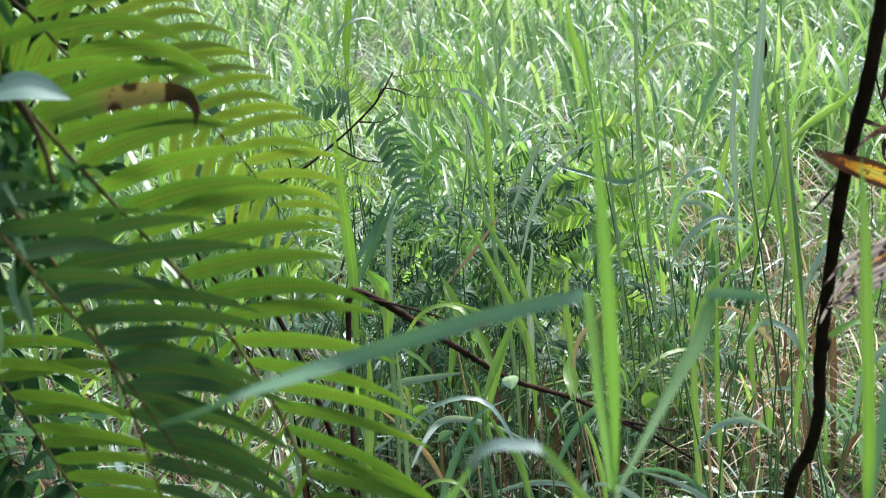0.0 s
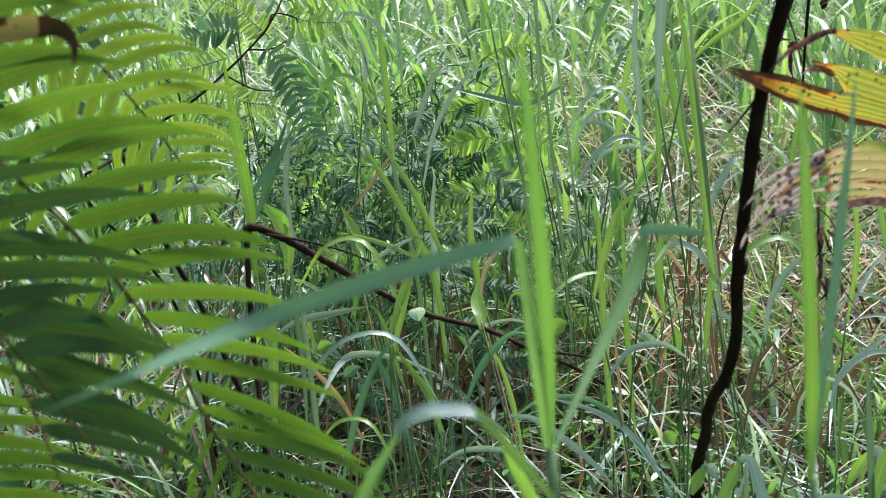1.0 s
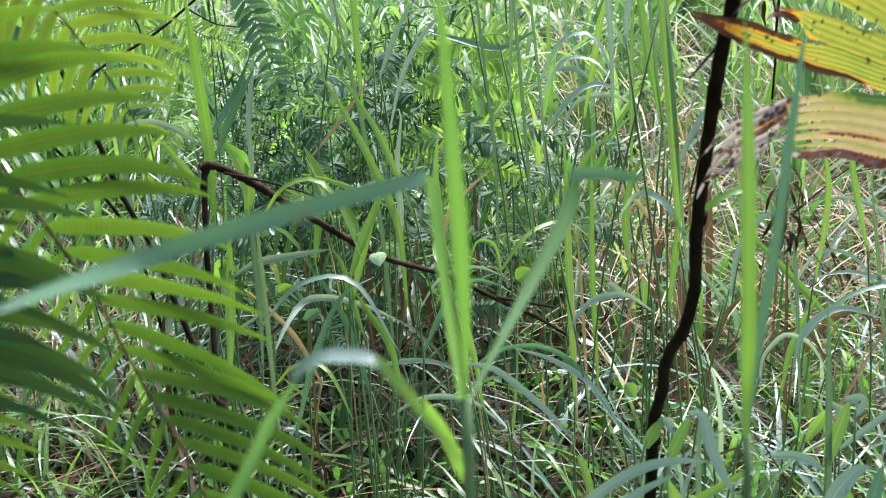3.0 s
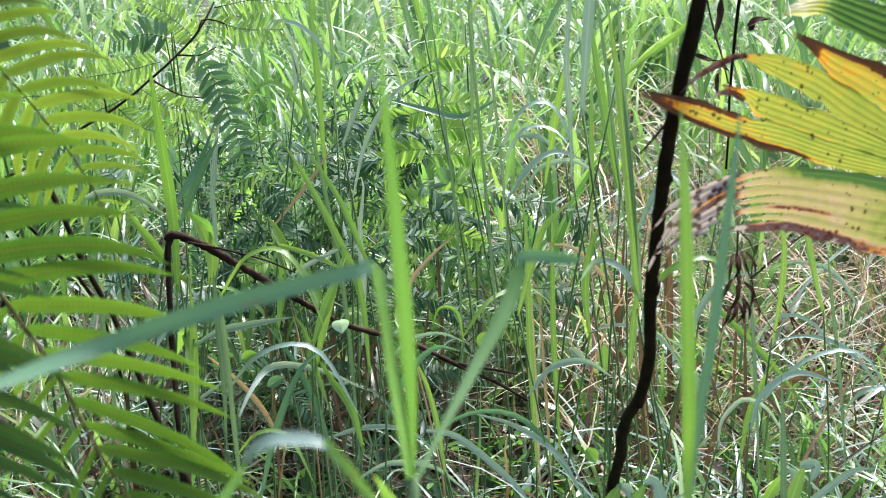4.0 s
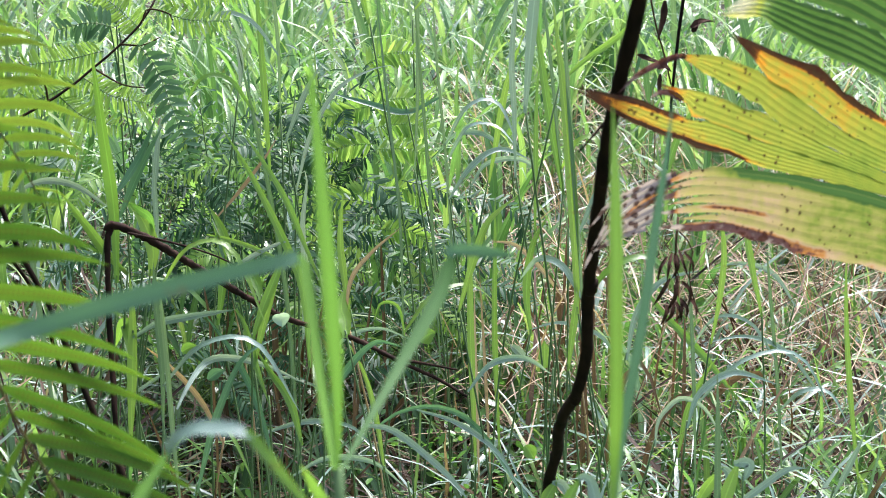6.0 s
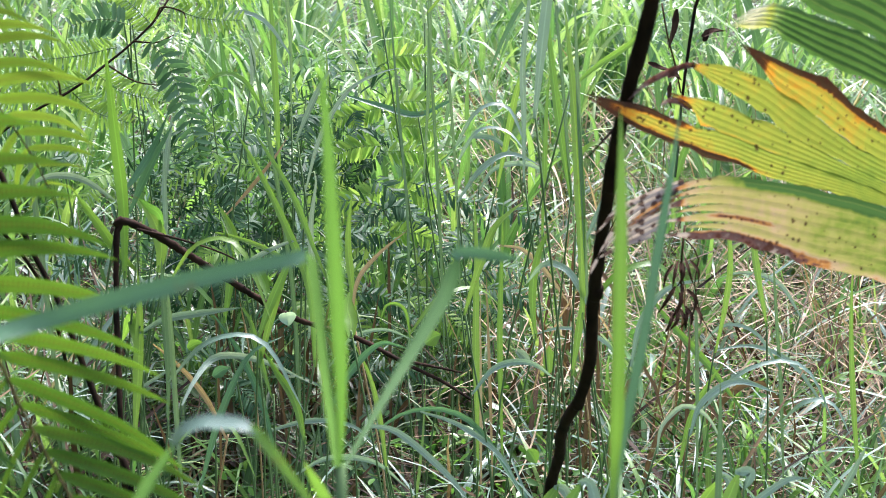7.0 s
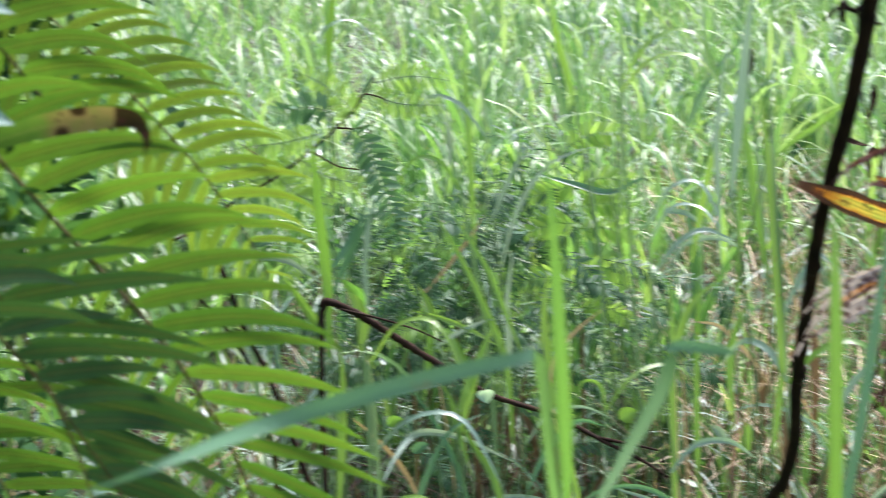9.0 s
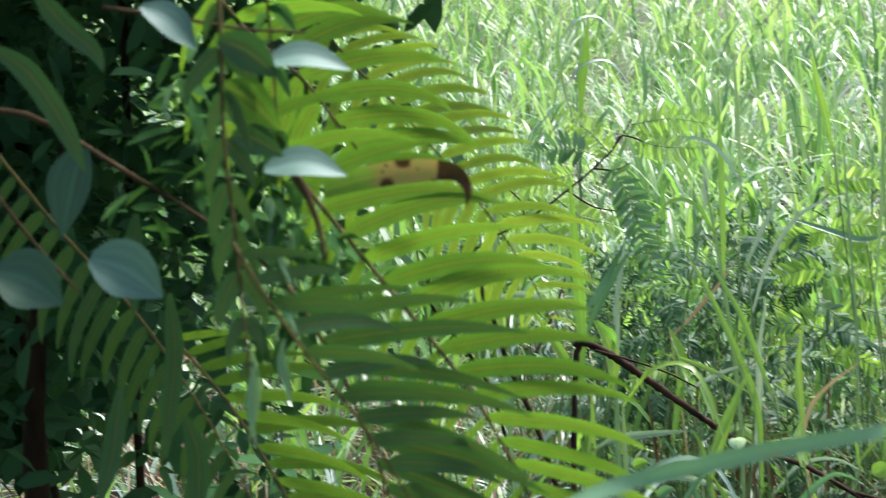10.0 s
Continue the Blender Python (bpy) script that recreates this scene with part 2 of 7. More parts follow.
# Darker copy of the grass leaf; the gaps' shade is put into its colour.
mat_under = leaf_material("shaded_undergrowth_leaf", [(0.0, (0.03, 0.08, 0.03)), (0.6, (0.07, 0.15, 0.05)), (1.0, (0.12, 0.21, 0.07))], trans=0.3, wax=0.3)
mat_reed_field = leaf_material("green_grass_stems", [(0.0, (0.09, 0.17, 0.06)), (1.0, (0.17, 0.27, 0.11))], trans=0.25)
# Bluish-white sky reflection on arching blades is put into this base colour.
mat_arch = leaf_material("sky_sheen_grass", [(0.0, (0.10, 0.20, 0.15)), (0.5, (0.18, 0.29, 0.225)), (1.0, (0.31, 0.41, 0.345))], trans=0.3, rough=0.34, gloss=0.9, wax=0.4)


def pinna_material(name, lo, hi, trans):
    """Fern leaflet with two rows of brown spore dots beside the midrib."""
    m, nt, bsdf = node_tree(name)
    info = nt.nodes.new("ShaderNodeObjectInfo")
    blot = noise_tex(nt, 9.0, 3.0)
    fac = math_node(nt, "MULTIPLY_ADD", blot.outputs[0], 0.6, math_node(nt, "MULTIPLY_ADD", info.outputs["Random"], 0.6, -0.15))
    col = ramp(nt, [(0.0, lo), (1.0, hi)])
    nt.links.new(fac, col.inputs[0])
    uv = nt.nodes.new("ShaderNodeUVMap")
    sep = nt.nodes.new("ShaderNodeSeparateXYZ")
    nt.links.new(uv.outputs[0], sep.inputs[0])
    away = math_node(nt, "ABSOLUTE", math_node(nt, "SUBTRACT", sep.outputs[1], 0.5))
    rows = math_node(nt, "LESS_THAN", math_node(nt, "ABSOLUTE", math_node(nt, "SUBTRACT", away, 0.12)), 0.048)
    dots = math_node(nt, "GREATER_THAN", math_node(nt, "SINE", math_node(nt, "MULTIPLY", sep.outputs[0], 240.0)), 0.1)
    fade = math_node(nt, "MULTIPLY", math_node(nt, "GREATER_THAN", sep.outputs[0], 0.06), math_node(nt, "LESS_THAN", sep.outputs[0], 0.86))
    spore = math_node(nt, "MULTIPLY", math_node(nt, "MULTIPLY", rows, dots), fade)
    rib = math_node(nt, "LESS_THAN", away, 0.03)
    side = math_node(nt, "SINE", math_node(nt, "MULTIPLY_ADD", sep.outputs[0], 420.0, math_node(nt, "MULTIPLY", away, -60.0)))
    c = mix_col(nt, math_node(nt, "MULTIPLY_ADD", side, 0.06, 0.06), col.outputs[0], (0.02, 0.06, 0.01))
    c = mix_col(nt, math_node(nt, "MULTIPLY", rib, 0.5), c, (0.13, 0.13, 0.03))
    c = mix_col(nt, math_node(nt, "MULTIPLY", spore, 0.7), c, (0.05, 0.028, 0.008))
    nt.links.new(c, bsdf.inputs["Base Color"])
    bsdf.inputs["Roughness"].default_value = 0.5
    bsdf.inputs["Specular IOR Level"].default_value = 0.3
    bump = nt.nodes.new("ShaderNodeBump")
    bump.inputs["Strength"].default_value = 0.3
    bump.inputs["Distance"].default_value = 0.001
    nt.links.new(math_node(nt, "ADD", side, math_node(nt, "MULTIPLY", spore, 2.0)), bump.inputs["Height"])
    nt.links.new(bump.outputs[0], bsdf.inputs["Normal"])
    tr = nt.nodes.new("ShaderNodeBsdfTranslucent")
    nt.links.new(mix_col(nt, 1.0, c, (1.8, 1.7, 0.7), "MULTIPLY"), tr.inputs[0])
    mx = nt.nodes.new("ShaderNodeMixShader")
    mx.inputs[0].default_value = trans
    nt.links.new(bsdf.outputs[0], mx.inputs[1])
    nt.links.new(tr.outputs[0], mx.inputs[2])
    nt.links.new(mx.outputs[0], nt.nodes["Material Output"].inputs[0])
    return m


mat_pinna = pinna_material("fern_leaflet", (0.046, 0.125, 0.018), (0.10, 0.205, 0.028), 0.5)
# Lit copy of the fern leaflet: backlight is put into its yellower colour.
mat_pinna_backlit = pinna_material("backlit_fern_leaflet", (0.10, 0.20, 0.03), (0.17, 0.27, 0.045), 0.5)
# Dark copy of the fern leaflet: shade is put into its colour.
mat_pinna_shaded = pinna_material("shaded_fern_leaflet", (0.025, 0.08, 0.025), (0.05, 0.125, 0.032), 0.2)


def palm_material(name, stops, trans=0.42, spots=1.0, more=0.0, stripe=0.13):
    """Pleated palm leaf; the 'age' of each place runs from fresh to dead brown."""
    m, nt, bsdf = node_tree(name)
    att = nt.nodes.new("ShaderNodeAttribute")
    att.attribute_name = "age"
    big = noise_tex(nt, 20.0, 6.0)
    small = noise_tex(nt, 110.0, 4.0)
    a = math_node(nt, "MULTIPLY_ADD", big.outputs[0], 0.46, math_node(nt, "ADD", att.outputs["Fac"], -0.23))
    a = math_node(nt, "MULTIPLY_ADD", small.outputs[0], 0.36, math_node(nt, "ADD", a, -0.18))
    col = ramp(nt, stops)
    nt.links.new(a, col.inputs[0])
    uv = nt.nodes.new("ShaderNodeUVMap")
    sep = nt.nodes.new("ShaderNodeSeparateXYZ")
    nt.links.new(uv.outputs[0], sep.inputs[0])
    line = math_node(nt, "SINE", math_node(nt, "MULTIPLY", sep.outputs[1], 44.0))
    c = mix_col(nt, math_node(nt, "MULTIPLY_ADD", line, stripe, stripe), col.outputs[0], (0.07, 0.10, 0.02))
    fold = math_node(nt, "LESS_THAN", math_node(nt, "ABSOLUTE", math_node(nt, "SUBTRACT", sep.outputs[1], 0.5)), 0.035)
    c = mix_col(nt, math_node(nt, "MULTIPLY", fold, math_node(nt, "MULTIPLY", math_node(nt, "LESS_THAN", a, 0.5), 0.16)), c, (0.50, 0.55, 0.18))
    tc = nt.nodes.new("ShaderNodeTexCoord")
    cells = nt.nodes.new("ShaderNodeTexVoronoi")
    cells.inputs["Scale"].default_value = 135.0
    nt.links.new(tc.outputs["Object"], cells.inputs["Vector"])
    patch = noise_tex(nt, 17.0, 3.0)
    near = math_node(nt, "ADD", math_node(nt, "MULTIPLY", cells.outputs["Distance"], 0.62), math_node(nt, "MULTIPLY", small.outputs[0], 0.66))
    limit = math_node(nt, "MULTIPLY_ADD", patch.outputs[0], 0.55, math_node(nt, "MULTIPLY_ADD", a, 0.24, 0.018 + more))
    dot = math_node(nt, "MULTIPLY", math_node(nt, "LESS_THAN", near, limit), spots)
    c = mix_col(nt, math_node(nt, "MULTIPLY", dot, 0.85), c, (0.055, 0.022, 0.018))
    nt.links.new(c, bsdf.inputs["Base Color"])
    bsdf.inputs["Roughness"].default_value = 0.65
    bsdf.inputs["Specular IOR Level"].default_value = 0.15
    bump = nt.nodes.new("ShaderNodeBump")
    bump.inputs["Strength"].default_value = 0.2
    bump.inputs["Distance"].default_value = 0.002
    nt.links.new(line, bump.inputs["Height"])
    nt.links.new(bump.outputs[0], bsdf.inputs["Normal"])
    tr = nt.nodes.new("ShaderNodeBsdfTranslucent")
    nt.links.new(mix_col(nt, 1.0, c, (1.5, 1.4, 0.85), "MULTIPLY"), tr.inputs[0])
    mx = nt.nodes.new("ShaderNodeMixShader")
    mx.inputs[0].default_value = trans
    nt.links.new(bsdf.outputs[0], mx.inputs[1])
    nt.links.new(tr.outputs[0], mx.inputs[2])
    nt.links.new(mx.outputs[0], nt.nodes["Material Output"].inputs[0])
    return m


mat_palm_yellow = palm_material("yellowing_palm_leaf", [(0.0, (0.16, 0.27, 0.05)), (0.22, (0.26, 0.35, 0.06)), (0.44, (0.37, 0.41, 0.07)), (0.57, (0.53, 0.38, 0.06)), (0.65, (0.66, 0.28, 0.03)), (0.72, (0.16, 0.05, 0.02)), (0.85, (0.06, 0.026, 0.02)), (1.0, (0.05, 0.024, 0.022))], more=0.022, stripe=0.085)
mat_palm_tan = palm_material("withered_palm_leaf", [(0.0, (0.06, 0.14, 0.05)), (0.14, (0.20, 0.28, 0.06)), (0.28, (0.33, 0.34, 0.12)), (0.44, (0.43, 0.38, 0.19)), (0.56, (0.50, 0.37, 0.30)), (0.66, (0.46, 0.21, 0.07)), (0.73, (0.13, 0.055, 0.07)), (0.86, (0.09, 0.05, 0.075)), (0.94, (0.36, 0.30, 0.35)), (1.0, (0.46, 0.40, 0.46))], more=0.004, stripe=0.09)
mat_palm_green = palm_material("green_palm_leaf", [(0.0, (0.05, 0.13, 0.035)), (0.3, (0.075, 0.18, 0.05)), (0.6, (0.25, 0.38, 0.13)), (0.8, (0.50, 0.55, 0.12)), (1.0, (0.75, 0.74, 0.60))], 0.34, 0.0, stripe=0.15)

m_soil, nt, bsdf = node_tree("dark_soil")
n1, n2 = noise_tex(nt, 3.0, 6.0), noise_tex(nt, 45.0, 6.0)
r1 = ramp(nt, [(0.3, (0.018, 0.013, 0.009)), (0.48, (0.032, 0.030, 0.014)), (0.7, (0.05, 0.075, 0.022))])
nt.links.new(n1.outputs[0], r1.inputs[0])
nt.links.new(mix_col(nt, math_node(nt, "MULTIPLY", n2.outputs[0], 0.6), r1.outputs[0], (0.06, 0.045, 0.028)), bsdf.inputs["Base Color"])
bump = nt.nodes.new("ShaderNodeBump")
bump.inputs["Distance"].default_value = 0.02
nt.links.new(n2.outputs[0], bump.inputs["Height"])
nt.links.new(bump.outputs[0], bsdf.inputs["Normal"])
bsdf.inputs["Roughness"].default_value = 0.9
mat_soil = m_soil


# ---------------------------------------------------------------- tools
def mesh_object(name, verts, faces, mat, parent=None, uvs=None, smooth=True, ages=None):
    me = bpy.data.meshes.new(name)
    me.from_pydata([tuple(v) for v in verts], [], faces)
    if uvs is not None:
        layer = me.uv_layers.new(name="UVMap")
        idx = np.empty(len(me.loops), dtype=np.int32)
        me.loops.foreach_get("vertex_index", idx)
        layer.data.foreach_set("uv", np.asarray(uvs, dtype=np.float32)[idx].ravel())
    if ages is not None:
        at = me.attributes.new("age", "FLOAT", "POINT")
        at.data.foreach_set("value", np.asarray(ages, dtype=np.float32))
    if smooth:
        me.polygons.foreach_set("use_smooth", np.ones(len(me.polygons), dtype=bool))
    me.materials.append(mat)
    ob = new(name, me)
    ob.parent = parent
    return ob


def empty(name, at=(0, 0, 0)):
    ob = new(name)
    ob.location = at
    ob.empty_display_size = 0.02
    return ob


def under(ob, parent):
    """Parents ob, built in world metres, without moving it."""
    ob.parent = parent
    ob.matrix_parent_inverse = Matrix.Translation(parent.location).inverted()
    return ob


def glide(points, n):
    """n places along a smooth curve through the points, evenly spaced."""
    p = np.array(points, float)
    if len(p) == 2:
        p = np.array([p[0], 0.5 * (p[0] + p[1]), p[1]])
    q = np.vstack([2 * p[0] - p[1], p, 2 * p[-1] - p[-2]])
    fine = []
    for i in range(1, len(q) - 2):
        for t in np.linspace(0, 1, 12, endpoint=False):
            a, b, c, d = q[i - 1], q[i], q[i + 1], q[i + 2]
            fine.append(0.5 * (2 * b + (c - a) * t + (2 * a - 5 * b + 4 * c - d) * t**2 + (3 * b - a - 3 * c + d) * t**3))
    fine = np.array(fine + [p[-1]])
    run = np.r_[0, np.cumsum(np.linalg.norm(np.diff(fine, axis=0), axis=1))]
    want = np.linspace(0, run[-1], n)
    return np.stack([np.interp(want, run, fine[:, k]) for k in range(3)], 1), run[-1]


TOWARDS = np.array([0.0, -0.95, 0.3])


def ribbon(points, width, n=14, fold=0.25, twist=0.0, tip=0.75, base=0.35, face=TOWARDS, turn=0.0, grow=0.25):
    """Verts, faces and UVs of a leaf blade along a curve: widest in the middle, folded along its midrib."""
    c, length = glide(points, n)
    tan = np.gradient(c, axis=0)
    tan /= np.linalg.norm(tan, axis=1)[:, None] + 1e-9
    verts, uvs = [], []
    for i in range(n):
        s = i / (n - 1)
        w = width * 0.5 * min(1.0, base + (1 - base) * s / grow) * (1.0 if s < 1 - tip else max(0.02, 1 - ((s - 1 + tip) / tip) ** 2.2))
        side = np.cross(tan[i], face)
        side /= np.linalg.norm(side) + 1e-9
        out = np.cross(side, tan[i])
        a = turn + twist * s
        side, out = side * math.cos(a) + out * math.sin(a), out * math.cos(a) - side * math.sin(a)
        for k, v in ((-1, 0.0), (0, 0.5), (1, 1.0)):
            verts.append(c[i] + side * w * k + out * w * fold * (abs(k) - 0.5))
            uvs.append((s, v))
    faces = []
    for i in range(n - 1):
        for k in range(2):
            a = i * 3 + k
            faces.append((a, a + 1, a + 4, a + 3))
    return verts, faces, uvs


def tube(points, radii, n=16, sides=8, rough=0.0, seed=0):
    """Verts and faces of a tapering, slightly knobbly stem along a curve."""
    c, length = glide(points, n)
    rad = np.interp(np.linspace(0, 1, n), np.linspace(0, 1, len(radii)), radii)
    g = np.random.default_rng(seed)
    tan = np.gradient(c, axis=0)
    tan /= np.linalg.norm(tan, axis=1)[:, None] + 1e-9
    ref = np.array([0.31, 0.9, 0.28])
    verts, faces = [], []
    for i in range(n):
        a = np.cross(tan[i], ref)
        a /= np.linalg.norm(a) + 1e-9
        b = np.cross(tan[i], a)
        for k in range(sides):
            t = 2 * math.pi * k / sides
            r = rad[i] * (1 + rough * g.uniform(-1, 1))
            verts.append(c[i] + (a * math.cos(t) + b * math.sin(t)) * r)
    for i in range(n - 1):
        for k in range(sides):
            k2 = (k + 1) % sides
            faces.append((i * sides + k, i * sides + k2, (i + 1) * sides + k2, (i + 1) * sides + k))
    faces.append(tuple(range(sides))[::-1])
    faces.append(tuple((n - 1) * sides + k for k in range(sides)))
    return verts, faces


def blade_thing(name, points, width, mat, label, category="grass", group="", **kw):
    v, f, uv = ribbon(points, width, **kw)
    return tagged(mesh_object(name, v, f, mat, uvs=uv), label, category, group)


def stem_part(name, points, radii, mat, parent=None, **kw):
    v, f = tube(points, radii, **kw)
    ob = mesh_object(name, v, f, mat)
    return under(ob, parent) if parent else ob


def ground_height(x, y):
    return 0.03 * np.sin(1.7 * x + 0.6) * np.cos(1.3 * y) + 0.02 * np.sin(4.1 * x + 2.3 * y) + 0.012 * np.maximum(y - 5.0, 0.0)


# ---------------------------------------------------------------- ground
gx = np.r_[np.linspace(-400, -12, 14), np.linspace(-10, 10, 81), np.linspace(12, 400, 14)]
gy = np.r_[np.linspace(-200, -6, 8), np.linspace(-5, 14, 90), np.linspace(16, 400, 20)]
X, Y = np.meshgrid(gx, gy)
Z = ground_height(X, Y)
gv = np.stack([X.ravel(), Y.ravel(), Z.ravel()], 1)
nx = len(gx)
gf = [(j * nx + i, j * nx + i + 1, (j + 1) * nx + i + 1, (j + 1) * nx + i) for j in range(len(gy) - 1) for i in range(nx - 1)]
tagged(mesh_object("ground", gv, gf, mat_soil), "dark damp soil under a rough meadow", "ground", kind="structure")


# ---------------------------------------------------------------- random grass
def grass_field(name, mat, pos, length, width, lean, droop, heading, label, segs=8, fold=0.25, lift=None, kink=None, face_spread=0.9, kind="stuff", category="grass"):
    """Many blades as one mesh. lean: angle from upright at the root, droop: how far the tip bends over, both in radians."""
    n = len(pos)
    s = np.linspace(0, 1, segs)[None, :]
    ang = lean[:, None] + droop[:, None] * s**1.6
    if kink is not None:
        ang = ang + (s > kink[:, None]) * 1.5
    step = length[:, None] / (segs - 1)
    dh, dz = np.sin(ang) * step, np.cos(ang) * step
    h = np.concatenate([np.zeros((n, 1)), np.cumsum(dh[:, :-1], 1)], 1)
    z = np.concatenate([np.zeros((n, 1)), np.cumsum(dz[:, :-1], 1)], 1)
    base = ground_height(pos[:, 0], pos[:, 1]) + (0 if lift is None else lift)
    sway = 0.06 * length[:, None] * np.sin(3.1 * s + heading[:, None] * 3) * s
    cx = pos[:, :1] + np.cos(heading)[:, None] * h - np.sin(heading)[:, None] * sway
    cy = pos[:, 1:2] + np.sin(heading)[:, None] * h + np.cos(heading)[:, None] * sway
    cz = np.maximum(base[:, None] + z, ground_height(cx, cy) + 0.004)
    w = 0.5 * width[:, None] * np.minimum(1.0, 0.4 + 2.4 * s) * np.where(s < 0.3, 1.0, np.maximum(0.03, 1 - ((s - 0.3) / 0.7) ** 2.0))
    turn = heading[:, None] + math.pi / 2 + rng.uniform(-face_spread, face_spread, (n, 1)) * (0.4 + s)
    sx, sy = np.cos(turn) * w, np.sin(turn) * w
    low = -fold * w
    verts = np.empty((n, segs, 3, 3))
    for k in range(3):
        m = k - 1
        verts[:, :, k, 0] = cx + m * sx
        verts[:, :, k, 1] = cy + m * sy
        verts[:, :, k, 2] = cz + (low if k == 1 else 0.0)
    idx = np.arange(n * segs * 3).reshape(n, segs, 3)
    quads = np.stack([idx[:, :-1, :-1], idx[:, :-1, 1:], idx[:, 1:, 1:], idx[:, 1:, :-1]], -1).reshape(-1, 4)
    me = bpy.data.meshes.new(name)
    me.vertices.add(n * segs * 3)
    me.vertices.foreach_set("co", verts.astype(np.float32).ravel())
    me.loops.add(quads.size)
    me.loops.foreach_set("vertex_index", quads.astype(np.int32).ravel())
    me.polygons.add(len(quads))
    me.polygons.foreach_set("loop_start", np.arange(0, quads.size, 4, dtype=np.int32))
    me.polygons.foreach_set("loop_total", np.full(len(quads), 4, dtype=np.int32))
    me.polygons.foreach_set("use_smooth", np.ones(len(quads), dtype=bool))
    uv = np.empty((n, segs, 3, 2), dtype=np.float32)
    uv[..., 0] = s[:, :, None]
    uv[..., 1] = np.array([0, 0.5, 1.0])[None, None, :]
    layer = me.uv_layers.new(name="UVMap")
    layer.data.foreach_set("uv", uv.reshape(-1, 2)[quads.ravel()].ravel())
    me.materials.append(mat)
    me.update(calc_edges=True)
    me.validate()
    ob = new(name, me)
    return tagged(ob, label, category, kind=kind)


def wedge(n, near, far, left=34.0, right=21.0, power=1.0, clump=0.0):
    """Places in a fan of the meadow before the viewer, denser where it is near."""
    d = near * (far / near) ** (rng.random(n) ** power)
    a = np.radians(rng.uniform(-right, left, n)) + math.pi / 2
    p = np.stack([np.cos(a) * d, np.sin(a) * d], 1)
    if clump:
        tufts = p[rng.integers(0, n, max(8, n // 5))]
        pick = tufts[rng.integers(0, len(tufts), n)]
        p = pick + rng.normal(0, clump, (n, 2)) * np.clip(d, 1, 5)[:, None] * 0.4
    return p


def bare_patch(p, share=0.85):
    """Leaves out most plants of a hollow under the bush, where dead litter lies open."""
    inside = ((p[:, 0] + 0.17) / 0.42) ** 2 + ((p[:, 1] - 2.45) / 0.45) ** 2 < 1
    return p[~inside | (rng.random(len(p)) > share)]


def field(name, n, near, far, mat, label, ln, wd, lean, droop, clump=0.05, power=1.0, segs=8, heading=None, thin=0.0, **kw):
    p = wedge(n, near, far, power=power, clump=clump)
    p = p[np.hypot(p[:, 0], p[:, 1]) > near * 0.96]
    if mat in (mat_grass, mat_arch):
        p = bare_patch(p)
    if thin:
        p = p[rng.random(len(p)) > thin * ((p[:, 0] > 0.25) & (p[:, 1] < 4.4))]
    m = len(p)
    hd = rng.uniform(0, 2 * math.pi, m) if heading is None else rng.normal(heading, 0.9, m)
    grass_field(name, mat, p, rng.uniform(*ln, m), rng.uniform(*wd, m), np.abs(rng.normal(*lean, m)), rng.uniform(*droop, m), hd, label, segs=segs, **kw)


def tillers(name, culms, near, far, mat, label, height, leaves, ln, wd, clump=0.04, power=1.0, segs=9, thick=(0.003, 0.005), left=34.0, right=21.0, stem_mat=None):
    """Grass stems with leaves that leave them one above another and arch over; stems and leaves are one mesh each."""
    p = wedge(culms, near, far, left, right, power, clump)
    p = p[np.hypot(p[:, 0], p[:, 1]) > near * 0.96]
    p = bare_patch(p)
    p = p[(rng.random(len(p)) > 0.55) | (p[:, 0] < 0.2) | (p[:, 1] > 3.8)]
    m = len(p)
    h = rng.uniform(*height, m)
    hd = rng.uniform(0, 2 * math.pi, m)
    lean = np.abs(rng.normal(0.0, 0.20, m))
    grass_field(name + "_stems", stem_mat or mat, p, h, rng.uniform(*thick, m), lean, rng.uniform(0, 0.25, m), hd, "thin dark green stems of " + label, segs=6, fold=0.8)
    k = leaves
    q = np.repeat(p, k, 0)
    frac = np.tile(np.linspace(0.15, 0.97, k), m) + rng.normal(0, 0.05, m * k)
    up = np.repeat(h, k) * frac.clip(0.05, 1.0)
    shift = np.repeat(np.sin(lean + 0.06), k) * up
    q = q + np.stack([np.cos(np.repeat(hd, k)), np.sin(np.repeat(hd, k))], 1) * shift[:, None]
    n = len(q)
    grass_field(name, mat, q, rng.uniform(*ln, n) * rng.uniform(0.7, 1.1, n), rng.uniform(*wd, n), np.abs(rng.normal(0.35, 0.22, n)), rng.uniform(0.3, 2.6, n), rng.uniform(0, 2 * math.pi, n), label, segs=segs, lift=up, kink=np.where(rng.random(n) < 0.12, rng.uniform(0.4, 0.8, n), 2.0))


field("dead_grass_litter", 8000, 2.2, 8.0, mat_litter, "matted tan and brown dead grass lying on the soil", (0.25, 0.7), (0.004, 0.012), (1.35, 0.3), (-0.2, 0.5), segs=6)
field("leaning_straw", 800, 2.35, 7.0, mat_straw, "dry tan stalks leaning among green grass", (0.3, 0.6), (0.003, 0.008), (0.9, 0.4), (0.0, 0.8), segs=6)
p = np.stack([rng.uniform(0.12, 1.7, 3000), rng.uniform(2.5, 4.8, 3000)], 1)
grass_field("straw_mat", mat_tangle, p, rng.uniform(0.2, 0.55, 3000), rng.uniform(0.0025, 0.0055, 3000), np.abs(rng.normal(1.2, 0.4, 3000)), rng.uniform(-0.2, 0.9, 3000), rng.uniform(0, 6.283, 3000), "tangled pale straw under the palm leaf", segs=7, lift=rng.uniform(0, 1, 3000) ** 1.5 * 0.36)
